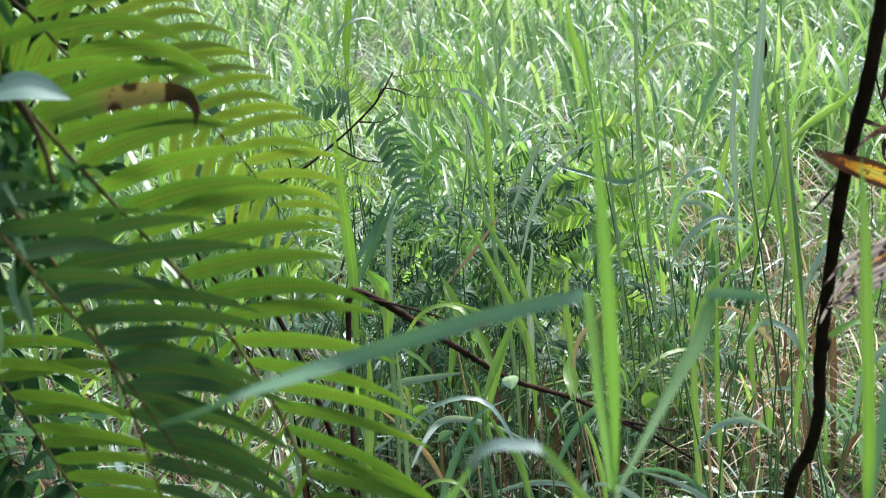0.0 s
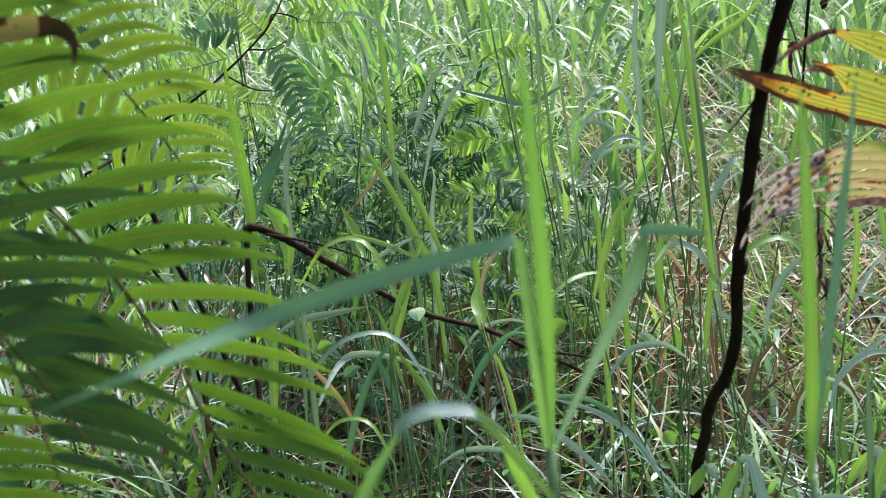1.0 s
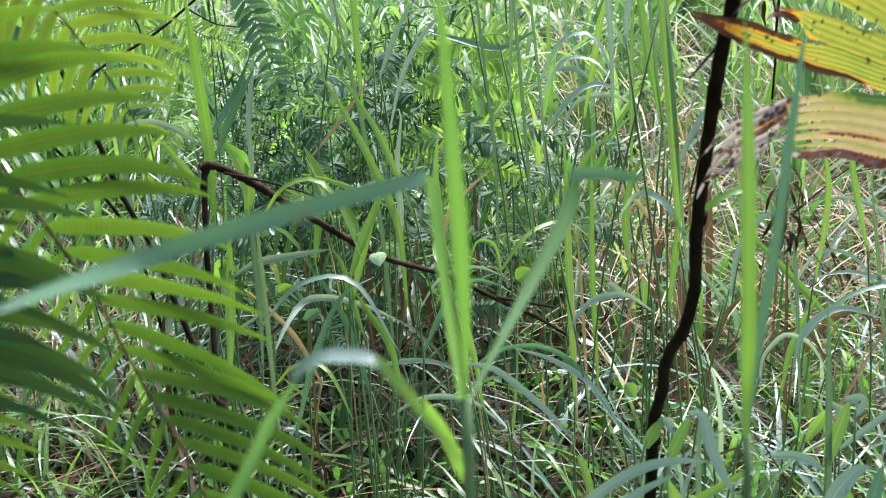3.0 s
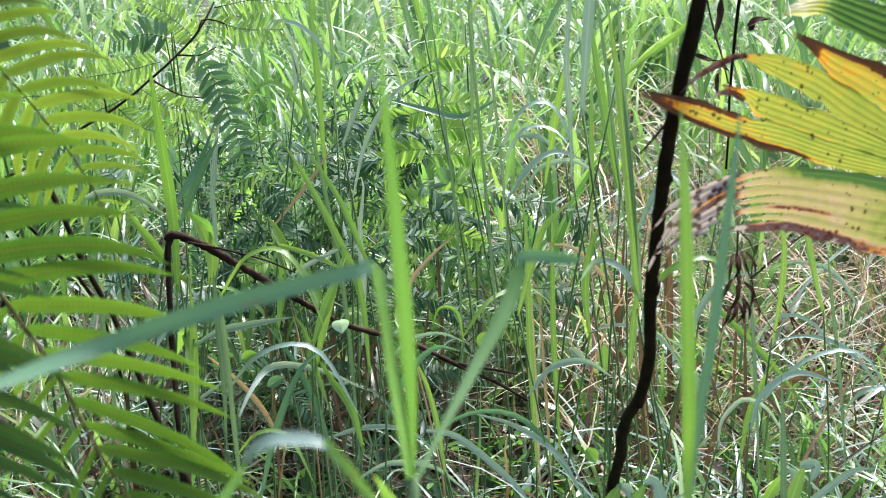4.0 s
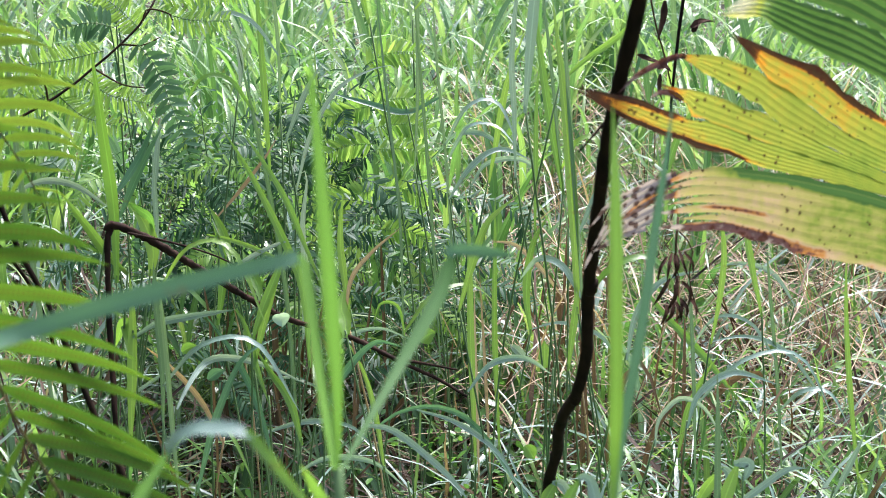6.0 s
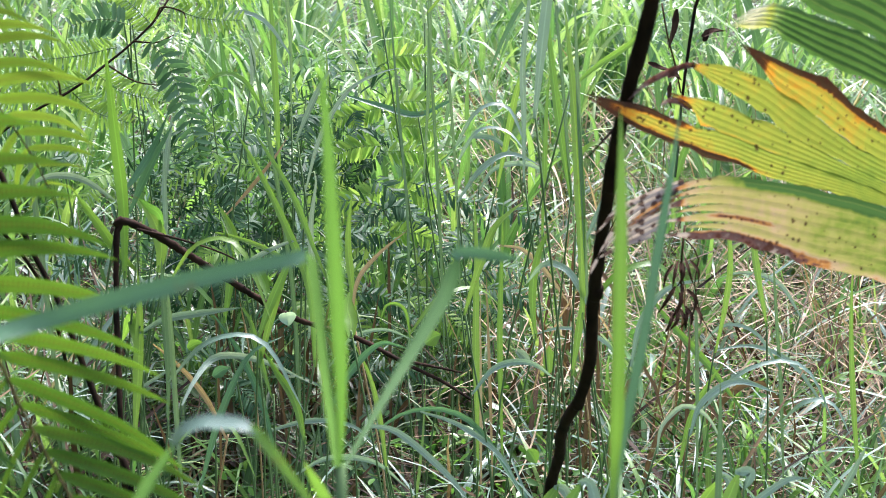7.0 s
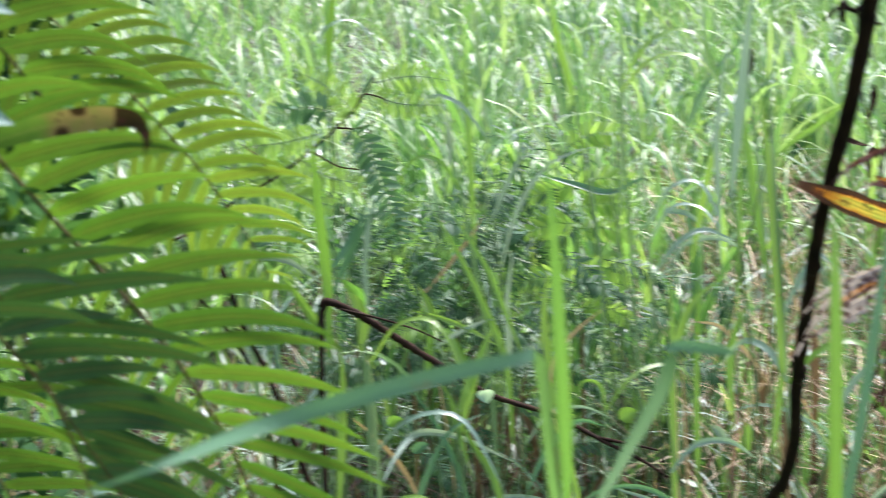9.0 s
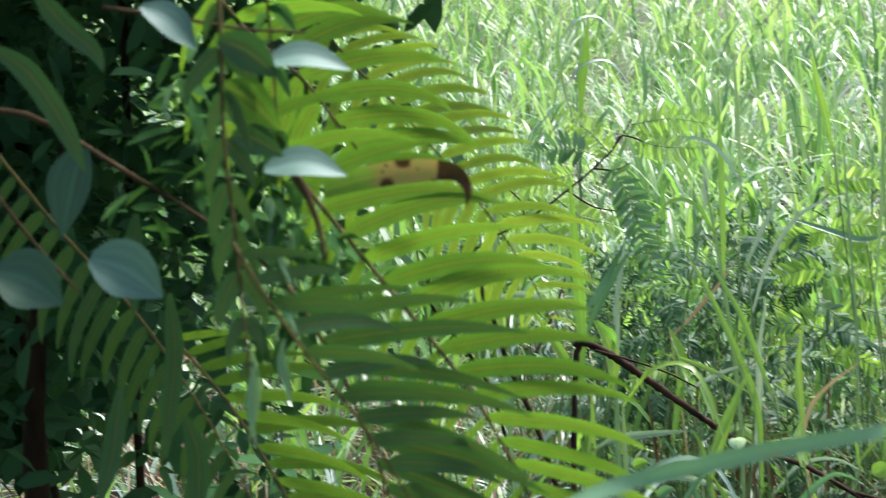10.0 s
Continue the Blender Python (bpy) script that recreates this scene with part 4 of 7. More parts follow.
BLADES = [
    # points, width, material, label
    ([(-0.434, 1.948, 0.660), (-0.438, 1.978, 0.759), (-0.450, 1.994, 0.878), (-0.463, 2.017, 0.989)], 0.019, mat_blade, "wide upright bright green grass blade"),
    ([(-0.440, 2.023, 0.735), (-0.412, 2.042, 0.798), (-0.378, 2.062, 0.861)], 0.014, mat_blue, "bluish slanting grass blade"),
    ([(-0.402, 2.101, 0.648), (-0.407, 2.126, 0.729), (-0.411, 2.151, 0.811)], 0.008, mat_pale, "pale upright folded grass blade"),
    ([(-0.624, 2.129, 0.740), (-0.581, 2.136, 0.760), (-0.530, 2.134, 0.755), (-0.473, 2.123, 0.720)], 0.011, mat_pale, "pale arching grass blade"),
    ([(-0.422, 1.972, 0.569), (-0.386, 1.978, 0.589), (-0.337, 1.981, 0.598), (-0.274, 1.984, 0.607)], 0.012, mat_pale, "pale green grass leaf lying sideways"),
    ([(-0.274, 1.984, 0.607), (-0.261, 1.978, 0.586), (-0.247, 1.962, 0.536), (-0.227, 1.944, 0.477)], 0.010, mat_blade, "bright grass leaf bending down"),
    ([(-0.359, 1.942, 0.470), (-0.344, 1.972, 0.498), (-0.322, 2.009, 0.518), (-0.284, 2.010, 0.522), (-0.234, 2.007, 0.510), (-0.174, 1.999, 0.483)], 0.011, mat_pale, "pale arching grass leaf"),
    ([(-0.193, 2.038, 0.269), (-0.205, 2.099, 0.470), (-0.218, 2.140, 0.604), (-0.248, 2.191, 0.771), (-0.291, 2.249, 0.959)], 0.010, mat_reed, "grey-green grass stem with a folded top"),
    ([(-0.175, 2.053, 0.489), (-0.186, 2.088, 0.604), (-0.219, 2.112, 0.685), (-0.266, 2.140, 0.774), (-0.311, 2.161, 0.843)], 0.013, mat_blade, "slanting bright grass blade"),
    ([(-0.297, 2.248, 0.957), (-0.289, 2.247, 0.953), (-0.283, 2.237, 0.921), (-0.286, 2.224, 0.879)], 0.010, mat_pale, "pale folded leaf tip"),
    ([(-0.118, 2.026, 0.573), (-0.110, 2.044, 0.631), (-0.079, 2.056, 0.670), (-0.036, 2.066, 0.705)], 0.007, mat_dry, "dry tan slanting grass blade"),
    ([(0.220, 1.981, 0.598), (0.215, 2.020, 0.724), (0.204, 2.068, 0.880), (0.185, 2.118, 1.044)], 0.017, mat_blade, "wide bright green upright grass blade"),
    ([(0.232, 1.962, 0.536), (0.224, 2.003, 0.669), (0.212, 2.056, 0.841), (0.200, 2.120, 1.052)], 0.009, mat_reed, "thin upright green grass stem"),
    ([(0.216, 2.051, 0.482), (0.227, 2.076, 0.565), (0.237, 2.098, 0.639)], 0.012, mat_blade, "short bright grass blade"),
    ([(0.204, 2.129, 0.912), (0.241, 2.139, 0.943), (0.290, 2.149, 0.976), (0.339, 2.164, 1.026)], 0.010, mat_blade, "slanting yellow-green grass blade"),
    ([(-0.035, 2.224, 0.366), (-0.040, 2.306, 0.634), (-0.058, 2.361, 0.813), (-0.079, 2.421, 1.009)], 0.007, mat_reed, "thin upright green grass stem"),
    ([(0.025, 2.241, 0.421), (0.014, 2.301, 0.617), (-0.000, 2.361, 0.814), (-0.017, 2.421, 1.011)], 0.008, mat_reed, "thin upright green grass stem"),
    ([(0.053, 2.357, 0.459), (0.039, 2.431, 0.702), (0.022, 2.488, 0.888), (0.016, 2.522, 0.999)], 0.007, mat_reed, "thin upright green grass stem"),
    ([(0.079, 2.101, 0.304), (0.072, 2.158, 0.493), (0.070, 2.203, 0.639), (0.064, 2.232, 0.733)], 0.012, mat_blade, "upright bright grass blade"),
    ([(0.122, 2.198, 0.280), (0.115, 2.252, 0.459), (0.116, 2.294, 0.593), (0.117, 2.324, 0.692)], 0.010, mat_blade, "upright bright grass blade"),
    ([(0.092, 2.275, 0.190), (0.087, 2.332, 0.376), (0.085, 2.375, 0.516)], 0.007, mat_dry, "dry standing tan stalk"),
    ([(0.112, 2.275, 0.190), (0.103, 2.332, 0.377), (0.094, 2.383, 0.544)], 0.006, mat_dry, "dry standing tan stalk"),
    ([(0.113, 2.300, 0.613), (0.150, 2.298, 0.607), (0.189, 2.287, 0.573), (0.231, 2.271, 0.520)], 0.009, mat_dry, "dry pale bent-over grass blade"),
    ([(-0.249, 1.959, 0.524), (-0.234, 1.978, 0.587), (-0.215, 1.997, 0.650), (-0.196, 2.011, 0.694)], 0.012, mat_blade, "slanting bright green grass blade"),
    ([(-0.314, 2.072, 0.551), (-0.307, 2.087, 0.601), (-0.305, 2.102, 0.650), (-0.322, 2.118, 0.703)], 0.014, mat_blade, "upright bright grass leaf"),
    ([(-0.405, 2.046, 0.638), (-0.402, 2.058, 0.678), (-0.417, 2.070, 0.718), (-0.440, 2.079, 0.745)], 0.022, mat_blade, "wide bright oval grass leaf"),
    ([(-0.330, 2.112, 0.682), (-0.296, 2.109, 0.675), (-0.244, 2.104, 0.656), (-0.191, 2.095, 0.628)], 0.008, mat_blade, "long thin yellow-green grass blade"),
    ([(-0.322, 2.119, 0.705), (-0.313, 2.112, 0.683), (-0.304, 2.102, 0.650), (-0.277, 2.089, 0.610)], 0.006, mat_pale, "thin pale twisted grass blade"),
    ([(-0.303, 2.094, 0.625), (-0.261, 2.102, 0.651), (-0.218, 2.108, 0.670), (-0.196, 2.109, 0.672)], 0.008, mat_pale, "pale grass leaf folded at its end"),
    ([(-0.193, 2.159, 0.495), (-0.189, 2.188, 0.589), (-0.193, 2.211, 0.666), (-0.186, 2.235, 0.744), (-0.204, 2.235, 0.743)], 0.011, mat_pale, "pale pinkish withered grass leaf"),
    ([(-0.219, 2.251, 0.795), (-0.194, 2.269, 0.855), (-0.168, 2.284, 0.903), (-0.150, 2.286, 0.912)], 0.010, mat_pale, "pale folded grass leaf"),
    ([(-0.212, 2.324, 0.692), (-0.187, 2.351, 0.783), (-0.142, 2.374, 0.855), (-0.087, 2.383, 0.885), (-0.049, 2.385, 0.893)], 0.009, mat_pale, "pale arching grass leaf"),
    ([(-0.081, 2.168, 0.523), (-0.069, 2.176, 0.549), (-0.042, 2.173, 0.542), (-0.031, 2.158, 0.490)], 0.006, mat_blade, "small curled green grass leaf"),
    ([(0.161, 1.990, 0.284), (0.066, 2.122, 0.373), (-0.033, 2.126, 0.387), (-0.121, 2.107, 0.325)], 0.010, mat_blue, "bluish arching grass leaf low down"),
    ([(-0.145, 1.940, 0.464), (-0.117, 1.957, 0.519), (-0.074, 1.970, 0.560), (-0.032, 1.968, 0.553)], 0.012, mat_blue, "bluish arching grass leaf"),
    ([(0.332, 1.925, 0.413), (0.335, 1.934, 0.445), (0.347, 1.940, 0.464), (0.371, 1.945, 0.481), (0.404, 1.941, 0.466), (0.430, 1.928, 0.423)], 0.008, mat_pale, "pale arching grass leaf"),
    ([(0.137, 1.582, 0.489), (0.145, 1.587, 0.505), (0.157, 1.593, 0.524)], 0.016, mat_blade, "bright grass leaf below its fold"),
    ([(0.151, 1.592, 0.521), (0.163, 1.591, 0.518), (0.170, 1.586, 0.503)], 0.013, mat_pale, "pale folded grass leaf tip"),
    ([(0.334, 1.629, 0.471), (0.350, 1.636, 0.494), (0.369, 1.643, 0.516)], 0.017, mat_blade, "folded bright grass leaf"),
    ([(0.364, 1.643, 0.516), (0.375, 1.640, 0.508), (0.372, 1.634, 0.488)], 0.012, mat_pale, "pale folded grass leaf tip"),
    ([(0.535, 1.723, 0.436), (0.557, 1.735, 0.476), (0.576, 1.746, 0.513)], 0.009, mat_pale, "pale slanting grass leaf"),
    ([(0.428, 2.088, 0.262), (0.426, 2.135, 0.416), (0.422, 2.172, 0.536), (0.417, 2.192, 0.605)], 0.009, mat_reed, "thin upright green grass stem"),
    ([(0.616, 2.270, 0.175), (0.609, 2.322, 0.343), (0.598, 2.364, 0.482), (0.591, 2.393, 0.575)], 0.009, mat_reed, "thin upright green grass stem"),
    ([(0.539, 2.315, 0.322), (0.479, 2.338, 0.395), (0.408, 2.360, 0.468), (0.368, 2.377, 0.523)], 0.014, mat_blade, "wide slanting bright grass blade"),
    ([(0.417, 2.195, 0.269), (0.434, 2.217, 0.341), (0.461, 2.233, 0.396), (0.488, 2.244, 0.432)], 0.012, mat_blade, "slanting bright grass blade"),
    ([(0.718, 2.180, 0.223), (0.704, 2.230, 0.384), (0.699, 2.268, 0.509), (0.701, 2.298, 0.608)], 0.010, mat_blade, "upright green grass blade"),
    ([(-0.337, 1.810, 0.379), (-0.347, 1.837, 0.469), (-0.357, 1.874, 0.588), (-0.367, 1.903, 0.684)], 0.011, mat_reed, "upright grey-green grass stem"),
    ([(-0.426, 1.929, 0.425), (-0.423, 1.957, 0.520), (-0.422, 1.981, 0.598), (-0.427, 2.000, 0.660)], 0.016, mat_blade, "wide bright green grass leaf"),
    ([(-0.319, 2.111, 0.337), (-0.356, 2.131, 0.405), (-0.403, 2.147, 0.455), (-0.453, 2.158, 0.493)], 0.010, mat_dry, "yellow dying slanting grass blade"),
    ([(-0.461, 2.038, 0.441), (-0.419, 2.046, 0.467), (-0.377, 2.055, 0.496)], 0.006, mat_pale, "thin pale grass blade"),
    ([(-0.493, 1.809, 0.375), (-0.532, 1.895, 0.658), (-0.559, 1.952, 0.844), (-0.578, 2.013, 1.045)], 0.011, mat_reed, "grey-green grass stem behind the fern"),
    ([(0.029, 2.567, 0.803), (-0.031, 2.559, 0.778), (-0.092, 2.563, 0.791), (-0.174, 2.570, 0.813)], 0.013, mat_blue, "dark green grass blade slanting across"),
    ([(0.198, 2.494, 0.565), (0.200, 2.530, 0.682), (0.202, 2.565, 0.798), (0.210, 2.589, 0.876)], 0.010, mat_blade, "upright bright grass blade"),
    ([(-0.266, 2.444, 0.681), (-0.275, 2.480, 0.829), (-0.284, 2.511, 0.957), (-0.293, 2.537, 1.065)], 0.012, mat_blade, "upright bright grass blade"),
    ([(-0.238, 2.373, 0.799), (-0.241, 2.404, 0.922), (-0.250, 2.426, 1.017), (-0.262, 2.456, 1.140)], 0.009, mat_reed, "thin grey-green grass stem"),
    ([(-0.016, 2.378, 0.705), (-0.010, 2.419, 0.865), (-0.011, 2.455, 1.007), (-0.012, 2.485, 1.130)], 0.010, mat_reed, "thin dark green grass stem"),
    ([(-0.091, 2.431, 0.954), (-0.105, 2.443, 1.011), (-0.119, 2.454, 1.059), (-0.133, 2.469, 1.125)], 0.014, mat_blade, "wide green grass blade"),
    ([(-0.544, 2.588, 0.984), (-0.545, 2.603, 1.045), (-0.541, 2.617, 1.096), (-0.538, 2.635, 1.168)], 0.018, mat_blade, "wide green upright grass blade"),
    ([(-0.565, 2.588, 0.995), (-0.580, 2.599, 1.047), (-0.595, 2.618, 1.129)], 0.009, mat_reed, "thin dark grass stem"),
]
BLADES += [
    ([(0.128, 1.830, 0.925), (0.136, 1.850, 1.022), (0.145, 1.870, 1.115), (0.153, 1.885, 1.200)], 0.0150, mat_arch, "wide bluish upright grass blade"),
    ([(0.226, 2.189, 0.656), (0.212, 2.218, 0.779), (0.196, 2.255, 0.936), (0.182, 2.280, 1.041)], 0.008, mat_reed, "grey-green grass stem with a dead curled tip"),
    ([(0.218, 2.203, 0.717), (0.198, 2.227, 0.823), (0.181, 2.254, 0.936), (0.170, 2.275, 1.028)], 0.014, mat_blade, "bright grass leaf beside its stem"),
    ([(0.142, 2.201, 0.746), (0.140, 2.227, 0.851), (0.137, 2.248, 0.938), (0.153, 2.290, 1.094)], 0.010, mat_arch, "pale bluish upright grass leaf"),
    ([(-0.160, 2.146, 0.453), (-0.126, 2.159, 0.497), (-0.072, 2.164, 0.511), (-0.018, 2.158, 0.491)], 0.007, mat_arch, "thin pale arching grass leaf"),
    ([(-0.014, 2.034, 0.427), (0.046, 2.028, 0.408), (0.108, 2.015, 0.365), (0.143, 1.997, 0.308)], 0.009, mat_arch, "pale arching grass leaf low down"),
    ([(-0.274, 2.114, 0.347), (-0.194, 2.121, 0.370), (-0.122, 2.119, 0.364), (-0.076, 2.107, 0.326)], 0.009, mat_arch, "pale arching grass leaf low down"),
    ([(-0.201, 2.005, 0.333), (-0.150, 2.013, 0.358), (-0.081, 2.011, 0.352), (-0.028, 1.999, 0.312)], 0.010, mat_arch, "pale arching grass leaf low down"),
    ([(0.343, 2.331, 0.373), (0.302, 2.348, 0.428), (0.233, 2.354, 0.450), (0.166, 2.350, 0.434)], 0.008, mat_arch, "thin pale arching grass leaf"),
    ([(0.719, 2.645, 0.375), (0.674, 2.664, 0.437), (0.608, 2.670, 0.456), (0.554, 2.666, 0.444)], 0.010, mat_arch, "pale arching grass leaf"),
    ([(0.685, 2.316, 0.326), (0.625, 2.339, 0.399), (0.556, 2.347, 0.425), (0.478, 2.343, 0.414)], 0.009, mat_arch, "pale arching grass leaf"),
    ([(0.097, 2.908, 0.550), (0.131, 2.922, 0.595), (0.201, 2.924, 0.603), (0.261, 2.912, 0.565)], 0.012, mat_arch, "pale arching grass leaf"),
    ([(0.037, 2.931, 0.626), (0.071, 2.940, 0.655), (0.130, 2.939, 0.651), (0.178, 2.925, 0.608)], 0.012, mat_arch, "pale arching grass leaf"),
    ([(-0.063, 2.006, 0.336), (-0.074, 2.028, 0.410), (-0.091, 2.048, 0.475), (-0.120, 2.066, 0.531)], 0.009, mat_blade, "slanting green grass blade low down"),
    ([(-0.231, 2.012, 0.356), (-0.255, 2.037, 0.438), (-0.291, 2.059, 0.511), (-0.340, 2.079, 0.575)], 0.011, mat_blue, "slanting bluish grass blade low down"),
]
BLADES += [
    ([(-0.429, 2.000, 0.656), (-0.458, 2.020, 0.677), (-0.490, 2.040, 0.714), (-0.529, 2.060, 0.759)], 0.016, mat_blade, "broad green grass leaf leaning over"),
    ([(-0.423, 2.020, 0.757), (-0.412, 2.040, 0.739), (-0.404, 2.060, 0.723), (-0.402, 2.080, 0.696)], 0.014, mat_upright, "short broad light green leaf"),
    ([(-0.429, 1.980, 0.537), (-0.434, 2.000, 0.556), (-0.443, 2.020, 0.576), (-0.464, 2.040, 0.528)], 0.018, mat_blade, "broad bright green leaf beside the broken stalk"),
    ([(-0.447, 2.000, 0.763), (-0.426, 2.020, 0.793), (-0.406, 2.040, 0.826), (-0.384, 2.060, 0.878)], 0.012, mat_blue, "bluish slanting grass blade"),
    ([(-0.417, 2.150, 0.718), (-0.414, 2.170, 0.754), (-0.411, 2.190, 0.797), (-0.406, 2.210, 0.847)], 0.010, mat_arch, "pale bluish upright grass blade"),
    ([(-0.293, 2.100, 0.641), (-0.299, 2.120, 0.656), (-0.311, 2.140, 0.684), (-0.332, 2.160, 0.714)], 0.014, mat_blade, "bright grass leaf with a bent tip"),
    ([(-0.250, 2.100, 0.578), (-0.257, 2.120, 0.599), (-0.272, 2.140, 0.621), (-0.283, 2.160, 0.643)], 0.017, mat_blade, "broad light green grass leaf"),
    ([(-0.248, 1.950, 0.571), (-0.232, 1.970, 0.616), (-0.213, 1.990, 0.661), (-0.201, 2.010, 0.694)], 0.014, mat_blade, "slanting bright yellow-green grass leaf"),
    ([(-0.162, 2.100, 0.618), (-0.182, 2.120, 0.660), (-0.219, 2.140, 0.744), (-0.282, 2.160, 0.841)], 0.010, mat_blade, "long slanting bright grass blade"),
    ([(-0.344, 2.300, 0.653), (-0.308, 2.320, 0.691), (-0.265, 2.340, 0.744), (-0.240, 2.360, 0.783)], 0.007, mat_dry, "thin dry tan grass blade"),
    ([(-0.115, 1.950, 0.575), (-0.116, 1.970, 0.594), (-0.122, 1.990, 0.607), (-0.119, 2.010, 0.626)], 0.022, mat_blade, "short broad bright leaf"),
    ([(-0.115, 2.100, 0.554), (-0.124, 2.120, 0.610), (-0.130, 2.140, 0.667), (-0.125, 2.160, 0.737)], 0.012, mat_blade, "upright bright grass blade"),
    ([(-0.329, 1.900, 0.360), (-0.300, 1.920, 0.465), (-0.260, 1.940, 0.549), (-0.212, 1.960, 0.573)], 0.012, mat_blue, "long slanting bluish grass blade"),
    ([(-0.181, 1.950, 0.408), (-0.198, 1.970, 0.468), (-0.224, 1.990, 0.501), (-0.250, 2.010, 0.535)], 0.013, mat_blade, "slanting green grass blade"),
    ([(-0.372, 1.900, 0.455), (-0.373, 1.920, 0.533), (-0.379, 1.940, 0.604), (-0.384, 1.960, 0.688)], 0.012, mat_reed, "upright grey-green grass stem"),
    ([(0.048, 2.000, 0.595), (0.070, 2.020, 0.666), (0.092, 2.040, 0.720), (0.138, 2.060, 0.757)], 0.012, mat_blade, "slanting bright grass leaf"),
    ([(0.163, 2.100, 0.520), (0.156, 2.120, 0.587), (0.166, 2.140, 0.654), (0.194, 2.160, 0.702)], 0.013, mat_blade, "upright bright grass leaf"),
    ([(0.463, 2.200, 0.467), (0.478, 2.220, 0.547), (0.483, 2.240, 0.626), (0.466, 2.260, 0.716)], 0.011, mat_blade, "upright bright grass leaf"),
    ([(0.543, 2.200, 0.514), (0.526, 2.220, 0.594), (0.518, 2.240, 0.663), (0.532, 2.260, 0.742)], 0.012, mat_blade, "upright bright grass leaf"),
    ([(0.297, 2.000, 0.519), (0.311, 2.020, 0.582), (0.350, 2.040, 0.628), (0.412, 2.060, 0.638)], 0.011, mat_arch, "pale arching grass leaf"),
    ([(0.372, 1.900, 0.453), (0.390, 1.920, 0.497), (0.442, 1.940, 0.522), (0.513, 1.960, 0.495)], 0.011, mat_arch, "pale arching grass leaf low down"),
    ([(0.059, 1.900, 0.512), (0.093, 1.920, 0.546), (0.142, 1.940, 0.546), (0.185, 1.960, 0.511)], 0.010, mat_arch, "pale arching grass leaf low down"),
    ([(0.042, 2.400, 0.659), (0.082, 2.420, 0.713), (0.131, 2.440, 0.737), (0.191, 2.460, 0.711)], 0.011, mat_arch, "pale arching grass leaf"),
    ([(0.265, 2.400, 0.594), (0.296, 2.420, 0.658), (0.327, 2.440, 0.693), (0.359, 2.460, 0.667)], 0.012, mat_arch, "pale arching grass leaf"),
    ([(0.115, 2.500, 0.662), (0.131, 2.520, 0.749), (0.148, 2.540, 0.836), (0.179, 2.560, 0.923)], 0.013, mat_blade, "upright bright grass leaf"),
    ([(0.427, 2.500, 0.624), (0.438, 2.520, 0.691), (0.465, 2.540, 0.758), (0.512, 2.560, 0.815)], 0.013, mat_blade, "slanting bright grass leaf"),
]
for pts, wd, mt, lab in BLADES:
    low = min(pts, key=lambda p: p[2])
    root = (low[0] + 0.12 * math.sin(37.0 * low[0] + 11.0 * low[2]) * low[2], low[1] + 0.06, float(ground_height(np.float64(low[0]), np.float64(low[1]))))
    plant = tagged(empty("grass_plant", root), lab, "grass", MID)
    leaf_part("leaf", pts, wd * (0.7 if mt is mat_reed else 1.0), mt, plant, tip=0.72 if mt is not mat_reed else 0.3, base=0.3, grow=0.4, n=18, twist=0.5 * math.sin(53 * low[0]), fold=0.4)
    if low[2] > 0.05:
        off = 0.12 * math.sin(37.0 * low[0] + 11.0 * low[2]) * low[2]
        stem_part("stem", [root, (0.5 * (low[0] + root[0]) + 0.3 * off, low[1] + 0.03, low[2] * 0.5), (low[0], low[1] + 0.004, low[2] + 0.01)], [0.0018, 0.0016], mat_dry if mt is mat_dry else mat_culm, plant, n=10, sides=5)
    if mt is mat_reed:
        gl = np.random.default_rng(int(abs(low[0]) * 997 + low[1] * 131))
        curve, tall = glide(pts, 20)
        for k in range(int(gl.integers(1, 3))):
            at = curve[int(gl.integers(3, 19))]
            way = np.array([gl.choice([-1, 1]) * gl.uniform(0.5, 1.0), gl.uniform(-0.6, 0.6), 0.0])
            ln = gl.uniform(0.10, 0.22)
            leaf_part("leaf", [tuple(at), tuple(at + way * ln * 0.35 + np.array([0, 0, ln * 0.38])), tuple(at + way * ln * 0.8 + np.array([0, 0, ln * 0.42])), tuple(at + way * ln * 1.15 + np.array([0, 0, ln * gl.uniform(-0.25, 0.25)]))], gl.uniform(0.006, 0.011), mat_arch if gl.random() < 0.4 else mat_blade, plant, tip=0.6, n=14, twist=0.5, face=np.array([0, -0.7, 0.7]))
    if "dead curled" in lab:
        leaf_part("dead_tip", [(0.176, 2.287, 1.071), (0.186, 2.285, 1.058), (0.188, 2.280, 1.036), (0.182, 2.275, 1.019)], 0.012, mat_dead, plant, tip=0.6, n=10, fold=0.8, twist=1.0)

# brown dead stalks and withered leaves standing among them
g = np.random.default_rng(23)
